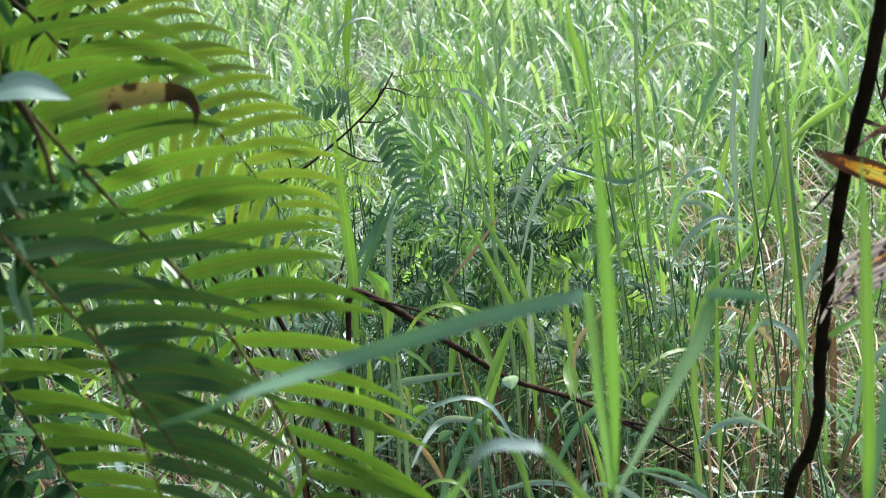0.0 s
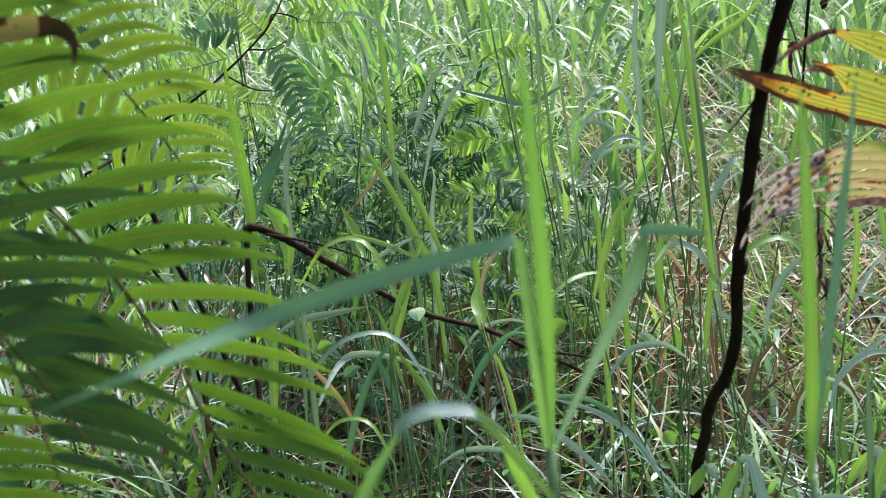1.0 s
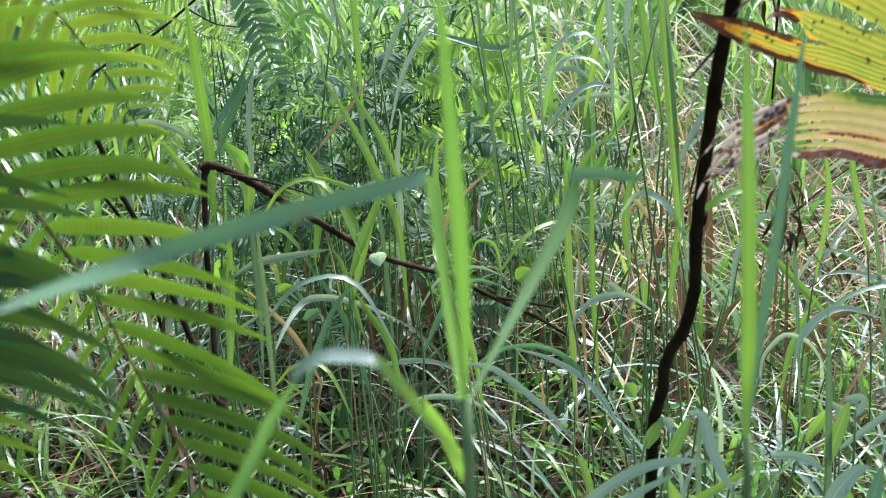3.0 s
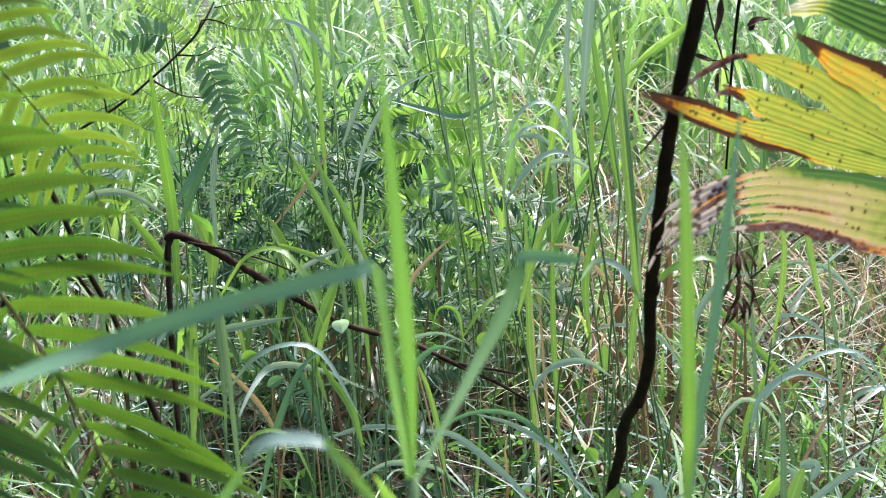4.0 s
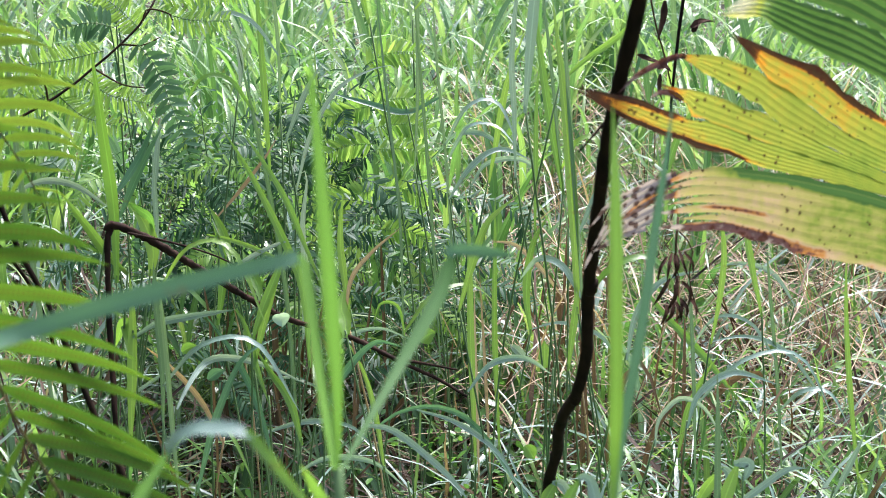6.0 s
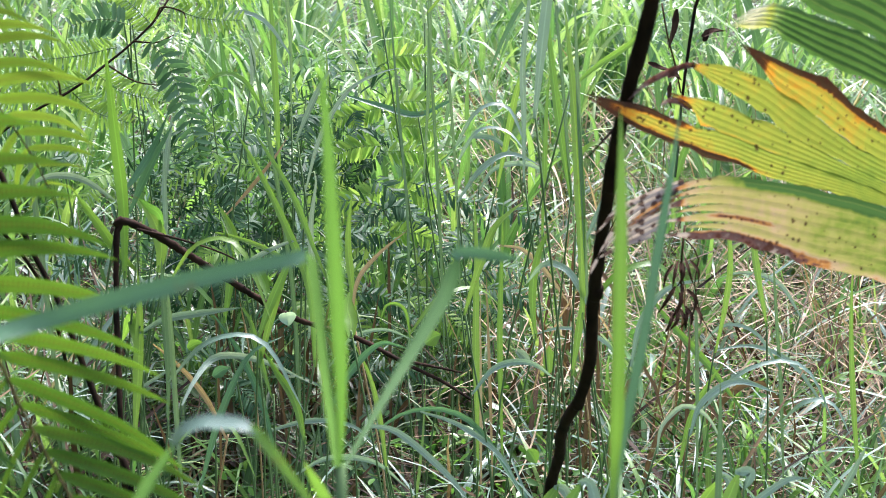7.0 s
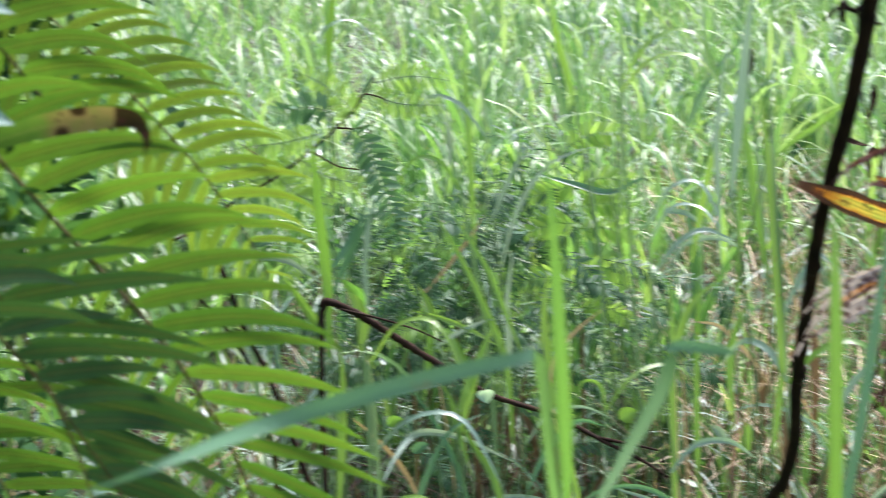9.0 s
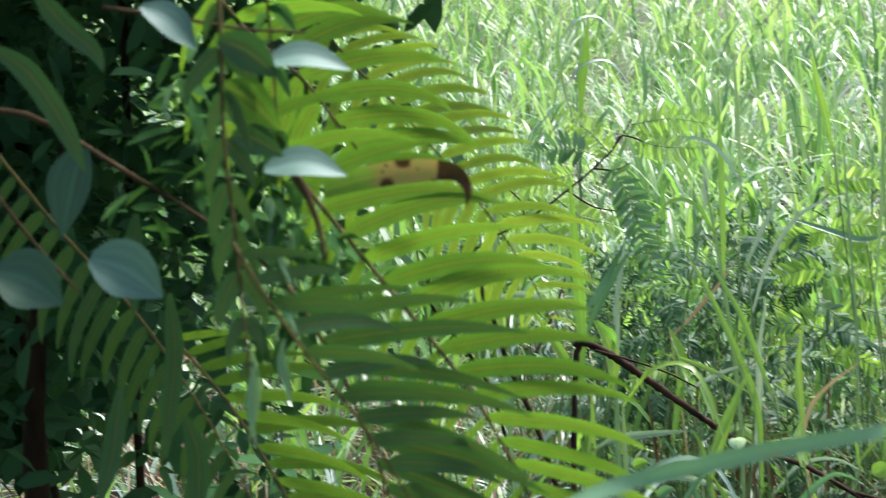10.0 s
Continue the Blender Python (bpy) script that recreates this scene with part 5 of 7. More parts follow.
for k in range(44):
    x, y = g.uniform(-0.42, 0.5), g.uniform(2.25, 2.95)
    z = float(ground_height(np.float64(x), np.float64(y)))
    tall, way = g.uniform(0.26, 0.56), g.uniform(0, 2 * math.pi)
    lean = g.uniform(0.02, 0.10)
    if k < 30:
        pts = [(x, y, z), (x + 0.4 * lean * math.cos(way), y + 0.4 * lean * math.sin(way), z + 0.5 * tall), (x + lean * math.cos(way), y + lean * math.sin(way), z + tall)]
        blade_thing("dead_stalk", pts, g.uniform(0.004, 0.007), mat_brown, "brown dead stalk standing in the grass", "dead stalk", "brown stalks in the grass", n=10, fold=0.8, tip=0.3, base=0.9)
    else:
        pts = [(x, y, z), (x + 0.3 * lean * math.cos(way), y, z + 0.6 * tall), (x + 1.2 * lean * math.cos(way), y - 0.02, z + 0.85 * tall), (x + 2.0 * lean * math.cos(way), y - 0.05, z + 0.62 * tall)]
        blade_thing("withered_leaf", pts, g.uniform(0.011, 0.020), mat_brown, "broad brown withered leaf bent over in the grass", "dead leaf", "withered leaves in the grass", n=14, fold=0.6, tip=0.5, base=0.2, grow=0.6, twist=g.uniform(-1, 1))

# ---------------------------------------------------------------- ferns
def pinna_mesh(name, length, width, bend, mat, side):
    """One leaflet lying along +x, curving in its plane towards its tip."""
    n = 11
    verts, uvs, faces = [], [], []
    x = y = 0.0
    for i in range(n):
        s = i / (n - 1)
        a = bend * s**1.9
        if i:
            x += math.cos(a) * length / (n - 1)
            y -= math.sin(a) * length / (n - 1)
        w = 0.5 * width * min(1.0, 0.45 + s / 0.12 * 0.55) * max(0.02, 1 - s**2.6)
        w *= 1 + 0.05 * math.sin(i * 2.3)
        nx_, ny_ = math.sin(a), math.cos(a)
        z = -0.10 * length * s * s
        for k, v in ((1, 1.0), (0, 0.5), (-1, 0.0)):
            verts.append((x + nx_ * w * k, side * (y + ny_ * w * k), z - 0.10 * w * (1 - abs(k))))
            uvs.append((s, v))
    for i in range(n - 1):
        for k in range(2):
            a = i * 3 + k
            faces.append((a, a + 1, a + 4, a + 3))
    me = bpy.data.meshes.new(name)
    me.from_pydata(verts, [], faces)
    layer = me.uv_layers.new(name="UVMap")
    idx = np.empty(len(me.loops), dtype=np.int32)
    me.loops.foreach_get("vertex_index", idx)
    layer.data.foreach_set("uv", np.array(uvs, dtype=np.float32)[idx].ravel())
    me.polygons.foreach_set("use_smooth", np.ones(len(me.polygons), dtype=bool))
    me.materials.append(mat)
    return me


def frond(parent, rachis, radius, spacing, length, width, mat, tip_from=0.7, bend=(0.9, 0.7), angle=((80, 60), (80, 60)), facing=TOWARDS, sides=(1, -1), seed=1, profile=None, skip=(), wild=0.12, slim=1.0, second=1.0):
    """A fern frond: its stalk is the part, its leaflets are pieces under it."""
    g = np.random.default_rng(seed)
    c, total = glide(rachis, 60)
    v, f = tube(rachis, [radius, radius * 0.45], n=24, sides=6)
    stalk = under(mesh_object("frond_stalk", v, f, mat_rachis), parent)
    count = int(total / spacing)
    tan = np.gradient(c, axis=0)
    tan /= np.linalg.norm(tan, axis=1)[:, None]
    meshes = {}
    for side in sides:
        for b in range(3):
            meshes[side, b] = pinna_mesh("pinna", 1.0, width / length, (bend[0] if side > 0 else bend[1]) * (0.8 + 0.2 * b), mat, side)
    for i in range(count):
        s = ((i + 0.5) / count) ** (0.85 if slim < 1 else 1.0)
        at = np.array([np.interp(s * 59, np.arange(60), c[:, k]) for k in range(3)])
        t = np.array([np.interp(s * 59, np.arange(60), tan[:, k]) for k in range(3)])
        full = profile(s) if profile else min(1.0, 0.55 + s * 2.5) * (1.0 if s < tip_from else 1 - 0.9 * ((s - tip_from) / (1 - tip_from)) ** 1.3)
        for side in sides:
            if (i, side) in skip:
                continue
            nrm = facing / np.linalg.norm(facing) + g.normal(0, wild, 3)
            nrm -= t * (nrm @ t)
            nrm /= np.linalg.norm(nrm)
            across = np.cross(t, nrm) * -side
            lean = angle[0 if side > 0 else 1]
            an = radians(float(np.interp(s, np.linspace(0, 1, len(lean)), lean)) + g.normal(0, 3))
            xd = t * math.cos(an) + across * math.sin(an)
            yd = np.cross(nrm, xd)
            ln = length * full * g.uniform(0.93, 1.05) * (1.0 if side > 0 else second)
            m = Matrix((xd, yd, nrm)).transposed().to_4x4()
            m.translation = Vector(at + across * radius * 0.5)
            ob = new("pinna", meshes[side, int(g.integers(0, 3))])
            ob.parent = stalk
            ob.matrix_basis = m @ Matrix.Diagonal((ln, ln * (1.0 if full > 0.5 else 0.8) * (1 - (1 - slim) * min(1.0, max(0.0, (s - 0.38) / 0.25))), ln, 1))
    return stalk


fern = empty("sword_fern", (-0.95, 1.25, 0.0))
tagged(fern, "large green sword fern with drooping fronds and brown spore rows", "fern")
# the main frond, lit through
frond(fern, [(-0.486, 0.881, 1.230), (-0.456, 0.892, 1.178), (-0.433, 0.897, 1.145), (-0.397, 0.904, 1.097), (-0.363, 0.904, 1.057), (-0.332, 0.904, 1.017), (-0.315, 0.906, 0.986), (-0.301, 0.909, 0.960), (-0.288, 0.907, 0.933), (-0.273, 0.902, 0.898), (-0.237, 0.875, 0.850), (-0.224, 0.865, 0.816), (-0.211, 0.855, 0.778), (-0.200, 0.845, 0.737)], 0.0018, 0.0200, 0.126, 0.0155, mat_pinna, bend=(0.6, 0.5), angle=((84, 69, 44, 42), (78, 58)), seed=3, tip_from=0.92, slim=0.62, second=0.5)
# the fronds before it, their shade put into a darker leaflet colour
frond(fern, [(-0.427, 0.800, 1.117), (-0.412, 0.810, 1.084), (-0.398, 0.815, 1.055), (-0.386, 0.820, 1.018), (-0.376, 0.820, 0.990), (-0.367, 0.820, 0.960), (-0.356, 0.815, 0.923), (-0.349, 0.810, 0.896)], 0.0016, 0.0170, 0.132, 0.0150, mat_pinna_shaded, bend=(0.5, 0.4), angle=((76, 54), (72, 52)), seed=5, sides=(1,), wild=0.2)
frond(fern, [(-0.443, 0.752, 1.156), (-0.426, 0.759, 1.120), (-0.402, 0.767, 1.080), (-0.381, 0.776, 1.047), (-0.366, 0.784, 1.019), (-0.344, 0.791, 0.977), (-0.321, 0.798, 0.931)], 0.0015, 0.0185, 0.080, 0.0125, mat_pinna_shaded, bend=(0.5, 0.3), angle=((72, 50), (70, 50)), sides=(1,), seed=6, wild=0.25)
# the low frond
frond(fern, [(-0.619, 1.007, 1.017), (-0.583, 1.020, 0.965), (-0.559, 1.024, 0.927), (-0.531, 1.025, 0.877), (-0.502, 1.025, 0.823), (-0.478, 1.026, 0.771), (-0.449, 1.015, 0.714)], 0.0016, 0.0165, 0.115, 0.0125, mat_pinna, bend=(0.6, 0.5), angle=((70, 52), (70, 55)), seed=8, sides=(1,))
# the backlit frond behind, its light put into a yellowish colour
frond(fern, [(-0.548, 1.166, 1.280), (-0.507, 1.178, 1.224), (-0.478, 1.185, 1.195), (-0.452, 1.190, 1.164), (-0.400, 1.192, 1.104), (-0.370, 1.196, 1.061), (-0.342, 1.198, 1.013), (-0.324, 1.199, 0.969)], 0.0014, 0.0160, 0.090, 0.0105, mat_pinna_backlit, bend=(0.8, 0.6), angle=((74, 64), (72, 60)), seed=11)
# fronds deep in the fern clump, the first in the colour darkened for shade
frond(fern, [(-0.733, 0.953, 1.177), (-0.691, 0.979, 1.102), (-0.642, 0.998, 1.034), (-0.600, 1.013, 0.956), (-0.561, 1.017, 0.879), (-0.540, 1.020, 0.819)], 0.0015, 0.018, 0.09, 0.012, mat_pinna_shaded, bend=(0.6, 0.5), angle=((75, 60), (75, 60)), sides=(-1,), seed=14)
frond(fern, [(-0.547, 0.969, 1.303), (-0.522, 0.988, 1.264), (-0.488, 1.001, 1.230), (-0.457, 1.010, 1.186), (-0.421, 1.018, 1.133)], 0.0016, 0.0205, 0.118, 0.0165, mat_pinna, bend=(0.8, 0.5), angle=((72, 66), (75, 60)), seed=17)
# the thin ragged frond hanging straight down in front, also coloured for shade
frond(fern, [(-0.465, 0.801, 1.312), (-0.463, 0.796, 1.273), (-0.460, 0.786, 1.214), (-0.452, 0.777, 1.155), (-0.445, 0.767, 1.105), (-0.439, 0.757, 1.063)], 0.0018, 0.028, 0.042, 0.0133, mat_pinna_shaded, bend=(0.7, 0.7), angle=((50, 30), (50, 30)), seed=21, wild=0.6)
# the crown and root stock on the ground
v, f = tube([(-0.95, 1.25, -0.05), (-0.94, 1.26, 0.2), (-0.92, 1.25, 0.5), (-0.88, 1.22, 0.9), (-0.80, 1.18, 1.15)], [0.03, 0.024, 0.017, 0.011, 0.005], n=20, sides=8, rough=0.15, seed=2)
under(mesh_object("crown", v, f, mat_bark), fern)

# the leaflet with a dead brown tip
mat_spoilt = palm_material("half_dead_fern_leaflet", [(0.0, (0.07, 0.18, 0.025)), (0.3, (0.13, 0.25, 0.035)), (0.45, (0.18, 0.21, 0.05)), (0.66, (0.25, 0.19, 0.08)), (0.76, (0.035, 0.012, 0.008)), (1.0, (0.02, 0.009, 0.006))])
v, f, uv = ribbon([(-0.417, 0.847, 1.172), (-0.389, 0.852, 1.180), (-0.363, 0.857, 1.184), (-0.340, 0.860, 1.185), (-0.326, 0.857, 1.183), (-0.318, 0.851, 1.174), (-0.319, 0.847, 1.162)], 0.0165, n=60, tip=0.62, base=0.7)
def rise(x, a, b):
    """0 below a, 1 above b, smooth between."""
    t = min(1.0, max(0.0, (x - a) / (b - a)))
    return t * t * (3 - 2 * t)


def blotch(u, v, cu, cv, ru, rv):
    """How deep u, v lies in an oval blotch."""
    return max(0.0, 1.0 - ((u - cu) / ru) ** 2 - ((v - cv) / rv) ** 2)


ages = [0.10 + 0.46 * rise(u_, 0.05, 0.46) + 0.42 * rise(u_, 0.63, 0.68) + 0.5 * blotch(u_, v_, 0.36, 0.85, 0.07, 0.4) + 0.5 * blotch(u_, v_, 0.46, 0.15, 0.06, 0.35) for u_, v_ in uv]
spoilt = under(mesh_object("pinna", v, f, mat_spoilt, uvs=uv, ages=ages), fern)
tagged(spoilt, "leaflet with a curled dead brown tip")

# ---------------------------------------------------------------- shrub at the fern
shrub = empty("dark_shrub", (-0.95, 1.55, 0.0))
tagged(shrub, "shaded dark green shrub with broad leaves and thin twigs", "shrub")
for pts, r in (
    ([(-0.95, 1.55, 0.0), (-0.92, 1.5, 0.6), (-0.85, 1.4, 1.1), (-0.78, 1.3, 1.5), (-0.7, 1.2, 1.9)], 0.007),
    ([(-1.0, 1.6, 0.0), (-1.05, 1.5, 0.7), (-1.0, 1.35, 1.2), (-0.95, 1.2, 1.7)], 0.006),
    ([(-0.676, 0.835, 1.226), (-0.634, 0.852, 1.218), (-0.582, 0.866, 1.183), (-0.533, 0.878, 1.150), (-0.486, 0.887, 1.116), (-0.459, 0.889, 1.088)], 0.0025),
    ([(-0.555, 0.817, 1.296), (-0.514, 0.831, 1.289), (-0.472, 0.846, 1.280), (-0.429, 0.859, 1.276)], 0.0018),
    ([(-0.421, 0.799, 1.194), (-0.414, 0.804, 1.179), (-0.407, 0.807, 1.157), (-0.402, 0.803, 1.135)], 0.0028),
    ([(-0.661, 0.831, 1.172), (-0.631, 0.834, 1.131), (-0.601, 0.838, 1.095)], 0.0016),
):
    stem_part("twig", pts, [r, r * 0.5], mat_bark if r > 0.004 else mat_twig, shrub, n=14, sides=6)


def broad_leaf(parent, base, tip, width, mat, face=TOWARDS, sag=0.1, label="", name="leaf"):
    b, t = np.array(base), np.array(tip)
    mid = 0.5 * (b + t) + np.array([0, 0, sag * np.linalg.norm(t - b)])
    n = 10
    c, _ = glide([b, mid, t], n)
    tan = np.gradient(c, axis=0)
    verts, uvs, faces = [], [], []
    for i in range(n):
        s = i / (n - 1)
        w = width * 0.5 * max(0.03, math.sin(math.pi * min(1.0, s * 0.94 + 0.05) ** 0.85))
        d = tan[i] / np.linalg.norm(tan[i])
        sd = np.cross(d, face)
        sd /= np.linalg.norm(sd)
        up = np.cross(sd, d)
        for k, vv in ((-1, 0), (-0.5, 0.25), (0, 0.5), (0.5, 0.75), (1, 1)):
            verts.append(c[i] + sd * w * k + up * w * 0.3 * (abs(k) ** 1.5))
            uvs.append((s, vv))
    for i in range(n - 1):
        for k in range(4):
            a = i * 5 + k
            faces.append((a, a + 1, a + 6, a + 5))
    ob = mesh_object(name, verts, faces, mat, uvs=uvs)
    if parent:
        under(ob, parent)
    return tagged(ob, label) if label else ob


up_face = np.array([0.1, -0.35, 0.93])
broad_leaf(shrub, (-0.438, 0.806, 1.261), (-0.386, 0.822, 1.255), 0.0256, mat_broad, up_face + TOWARDS * 0.35, label="waxy blue-green leaf shining with sky light")
broad_leaf(shrub, (-0.437, 0.794, 1.194), (-0.387, 0.809, 1.189), 0.0279, mat_broad, up_face + TOWARDS * 0.35, label="waxy blue-green leaf shining with sky light")
broad_leaf(shrub, (-0.520, 0.803, 1.297), (-0.487, 0.811, 1.269), 0.0256, mat_broad, up_face + TOWARDS * 0.4)
broad_leaf(shrub, (-0.542, 0.753, 1.142), (-0.499, 0.764, 1.115), 0.0372, mat_broad, TOWARDS + up_face * 0.4)
broad_leaf(shrub, (-0.596, 0.728, 1.137), (-0.557, 0.740, 1.114), 0.0395, mat_broad_shaded, TOWARDS + up_face * 0.6)
broad_leaf(shrub, (-0.601, 0.861, 1.196), (-0.614, 0.843, 1.134), 0.0352, mat_broad_shaded)
broad_leaf(shrub, (-0.464, 0.794, 1.277), (-0.428, 0.803, 1.252), 0.0232, mat_pinna_shaded)
broad_leaf(shrub, (-0.460, 0.791, 1.249), (-0.427, 0.797, 1.219), 0.0256, mat_pinna)
broad_leaf(shrub, (-0.455, 0.787, 1.218), (-0.424, 0.795, 1.203), 0.0186, mat_pinna_shaded)

# pale curled leaflets dangling
DANGLE = [
    ([(-0.498, 0.900, 1.039), (-0.497, 0.900, 1.005), (-0.505, 0.900, 0.964)], 0.0080),
    ([(-0.470, 0.900, 1.114), (-0.466, 0.900, 1.084), (-0.464, 0.900, 1.050)], 0.0090),
    ([(-0.479, 0.900, 1.053), (-0.474, 0.900, 1.028), (-0.469, 0.900, 0.997)], 0.0080),
    ([(-0.390, 0.860, 1.049), (-0.394, 0.860, 1.029), (-0.398, 0.860, 1.012)], 0.0070),
    ([(-0.409, 0.860, 1.057), (-0.403, 0.860, 1.045), (-0.400, 0.860, 1.028)], 0.0070),
    ([(-0.368, 0.860, 1.038), (-0.365, 0.860, 1.022), (-0.365, 0.860, 1.005)], 0.0070),
    ([(-0.481, 0.900, 1.155), (-0.478, 0.900, 1.143), (-0.475, 0.900, 1.130)], 0.0080),
    ([(-0.426, 0.774, 1.181), (-0.424, 0.772, 1.172), (-0.426, 0.770, 1.164)], 0.0036),
    ([(-0.421, 0.768, 1.150), (-0.417, 0.767, 1.139), (-0.411, 0.765, 1.127)], 0.0036),
    ([(-0.418, 0.762, 1.119), (-0.412, 0.761, 1.109), (-0.406, 0.759, 1.096)], 0.0036),
    ([(-0.430, 0.747, 1.082), (-0.432, 0.738, 1.055), (-0.426, 0.732, 1.030)], 0.0049),
    ([(-0.416, 0.761, 1.093), (-0.417, 0.756, 1.076), (-0.409, 0.751, 1.052)], 0.0049),
    ([(-0.395, 0.823, 1.061), (-0.380, 0.830, 1.071), (-0.369, 0.835, 1.074)], 0.0045),
    ([(-0.386, 0.818, 1.032), (-0.379, 0.823, 1.042), (-0.375, 0.827, 1.055)], 0.0045),
    ([(-0.358, 0.832, 1.052), (-0.354, 0.829, 1.037), (-0.351, 0.826, 1.023)], 0.0045),
    ([(-0.502, 0.802, 1.247), (-0.506, 0.798, 1.233), (-0.501, 0.798, 1.223)], 0.0035),
]
for pts, wd in DANGLE:
    leaf_part("leaflet", pts, wd, mat_dangle, shrub, tip=0.6, n=12, twist=1.6, fold=0.6)
# curled leaves along a string that hangs before the fern
g = np.random.default_rng(17)
string, _ = glide([(-0.469, 0.890, 1.304), (-0.466, 0.890, 1.249), (-0.461, 0.880, 1.196), (-0.458, 0.880, 1.139), (-0.454, 0.880, 1.090), (-0.443, 0.870, 1.043)], 60)
stem_part("twig", [tuple(p) for p in string[::12]], [0.0010, 0.0007], mat_twig, shrub, n=20, sides=5)
for k in range(34):
    at = string[int(g.integers(2, 60))]
    way = np.array([g.choice([-1, 1]) * g.uniform(0.25, 0.9), g.uniform(-0.5, 0.3), -g.uniform(0.3, 1.0)])
    ln = g.uniform(0.016, 0.032)
    leaf_part("leaflet", [tuple(at), tuple(at + way * ln * 0.5 + np.array([0, 0, 0.004])), tuple(at + way * ln + np.array([g.normal(0, 0.004), 0, -0.006]))], g.uniform(0.006, 0.011), mat_ragged if g.random() < 0.7 else mat_dangle, shrub, tip=0.6, n=10, twist=g.uniform(-1.8, 1.8), fold=0.5, turn=g.uniform(-0.6, 0.6))
# long hanging strap leaves, in the leaflet colour darkened for shade
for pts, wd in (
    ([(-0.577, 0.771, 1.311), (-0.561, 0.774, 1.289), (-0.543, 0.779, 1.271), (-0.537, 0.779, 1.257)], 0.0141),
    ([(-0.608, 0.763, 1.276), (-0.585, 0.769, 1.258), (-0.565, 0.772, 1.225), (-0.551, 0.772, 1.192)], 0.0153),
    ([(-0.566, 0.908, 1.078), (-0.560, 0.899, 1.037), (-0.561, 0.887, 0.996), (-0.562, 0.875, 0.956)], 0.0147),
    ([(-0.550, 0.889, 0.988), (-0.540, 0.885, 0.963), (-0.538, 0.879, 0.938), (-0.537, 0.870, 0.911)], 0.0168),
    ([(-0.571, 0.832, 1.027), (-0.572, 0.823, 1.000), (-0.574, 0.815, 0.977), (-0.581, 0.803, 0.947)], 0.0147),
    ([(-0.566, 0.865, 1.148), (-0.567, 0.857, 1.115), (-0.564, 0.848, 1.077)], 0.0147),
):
    leaf_part("strap_leaf", pts, wd, mat_pinna_shaded, shrub, tip=0.5, n=14, twist=0.4)


def leaf_cloud(name, mat, centre, spread, count, size, label, parent=None, seed=0, flat=0.5, slim=1.0, kind="", category=""):
    """Many small oval leaves scattered through a volume, as one mesh."""
    g = np.random.default_rng(seed)
    tufts = g.normal(0, 1, (max(10, count // 40), 3))
    tufts *= (g.random((len(tufts), 1)) ** 0.4 * 0.85) / np.linalg.norm(tufts, axis=1)[:, None]
    lobes = g.uniform(-1.25, 1.25, (9, 3))
    tufts = tufts * g.uniform(0.7, 1.2, (len(tufts), 1)) + lobes[g.integers(0, 9, len(tufts))]
    pos = np.array(centre) + (tufts[g.integers(0, len(tufts), count)] + g.normal(0, 0.24, (count, 3))) * np.array(spread)
    verts, faces = [], []
    for p in pos:
        L = g.uniform(*size)
        a, e = g.uniform(0, 2 * math.pi), g.normal(-0.35, 0.5)
        d = np.array([math.cos(a) * math.cos(e), math.sin(a) * math.cos(e), math.sin(e)])
        sd = np.cross(d, [g.normal(0, flat), g.normal(0, flat), 1.0])
        sd /= np.linalg.norm(sd)
        up = np.cross(sd, d)
        b = len(verts)
        for s, w, z in ((0, 0, 0), (0.3, 0.22, 0.04), (0.3, -0.22, 0.04), (0.3, 0, 0), (0.7, 0.2, 0), (0.7, -0.2, 0), (0.7, 0, -0.04), (1, 0, -0.1)):
            verts.append(p + d * L * s + sd * L * w * slim + up * L * z)
        faces += [(b, b + 3, b + 1), (b, b + 2, b + 3), (b + 1, b + 3, b + 6, b + 4), (b + 3, b + 2, b + 5, b + 6), (b + 4, b + 6, b + 7), (b + 6, b + 5, b + 7)]
    ob = mesh_object(name, verts, faces, mat)
    if parent:
        under(ob, parent)
    return tagged(ob, label, category, kind=kind)


leaf_cloud("ragged_leaves", mat_ragged, (-0.442, 0.875, 1.113), (0.020, 0.030, 0.038), 75, (0.022, 0.042), "ragged mid-green hanging leaves", shrub, 36, slim=0.55)
leaf_cloud("ragged_leaves", mat_ragged, (-0.558, 0.904, 1.161), (0.045, 0.040, 0.060), 60, (0.022, 0.045), "ragged mid-green hanging leaves", shrub, 35, slim=0.55)
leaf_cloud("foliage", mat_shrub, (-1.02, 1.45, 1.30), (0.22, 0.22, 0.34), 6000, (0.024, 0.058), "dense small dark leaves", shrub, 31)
# This cloud lies above the view, added to block light from the fern.
leaf_cloud("foliage", mat_shrub, (-1.10, 1.15, 1.75), (0.40, 0.45, 0.20), 6000, (0.05, 0.10), "unseen dark leaves added overhead for shade", shrub, 32)
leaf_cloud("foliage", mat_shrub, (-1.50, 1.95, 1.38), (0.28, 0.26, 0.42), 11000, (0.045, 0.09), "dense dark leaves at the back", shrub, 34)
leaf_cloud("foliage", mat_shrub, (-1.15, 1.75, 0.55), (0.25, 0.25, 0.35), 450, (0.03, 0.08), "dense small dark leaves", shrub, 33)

# Tree out of view, added to keep light off the ferns and shrub.
tree = empty("unseen_shade_tree", (-2.3, 0.7, 0.0))
tagged(tree, "unseen leafy tree added to shade the ferns", "tree")
stem_part("trunk", [(-2.3, 0.7, -0.05), (-2.28, 0.7, 0.9), (-2.15, 0.68, 1.9), (-1.95, 0.66, 2.9)], [0.09, 0.075, 0.06, 0.035], mat_bark, tree, n=20, sides=10, rough=0.06)
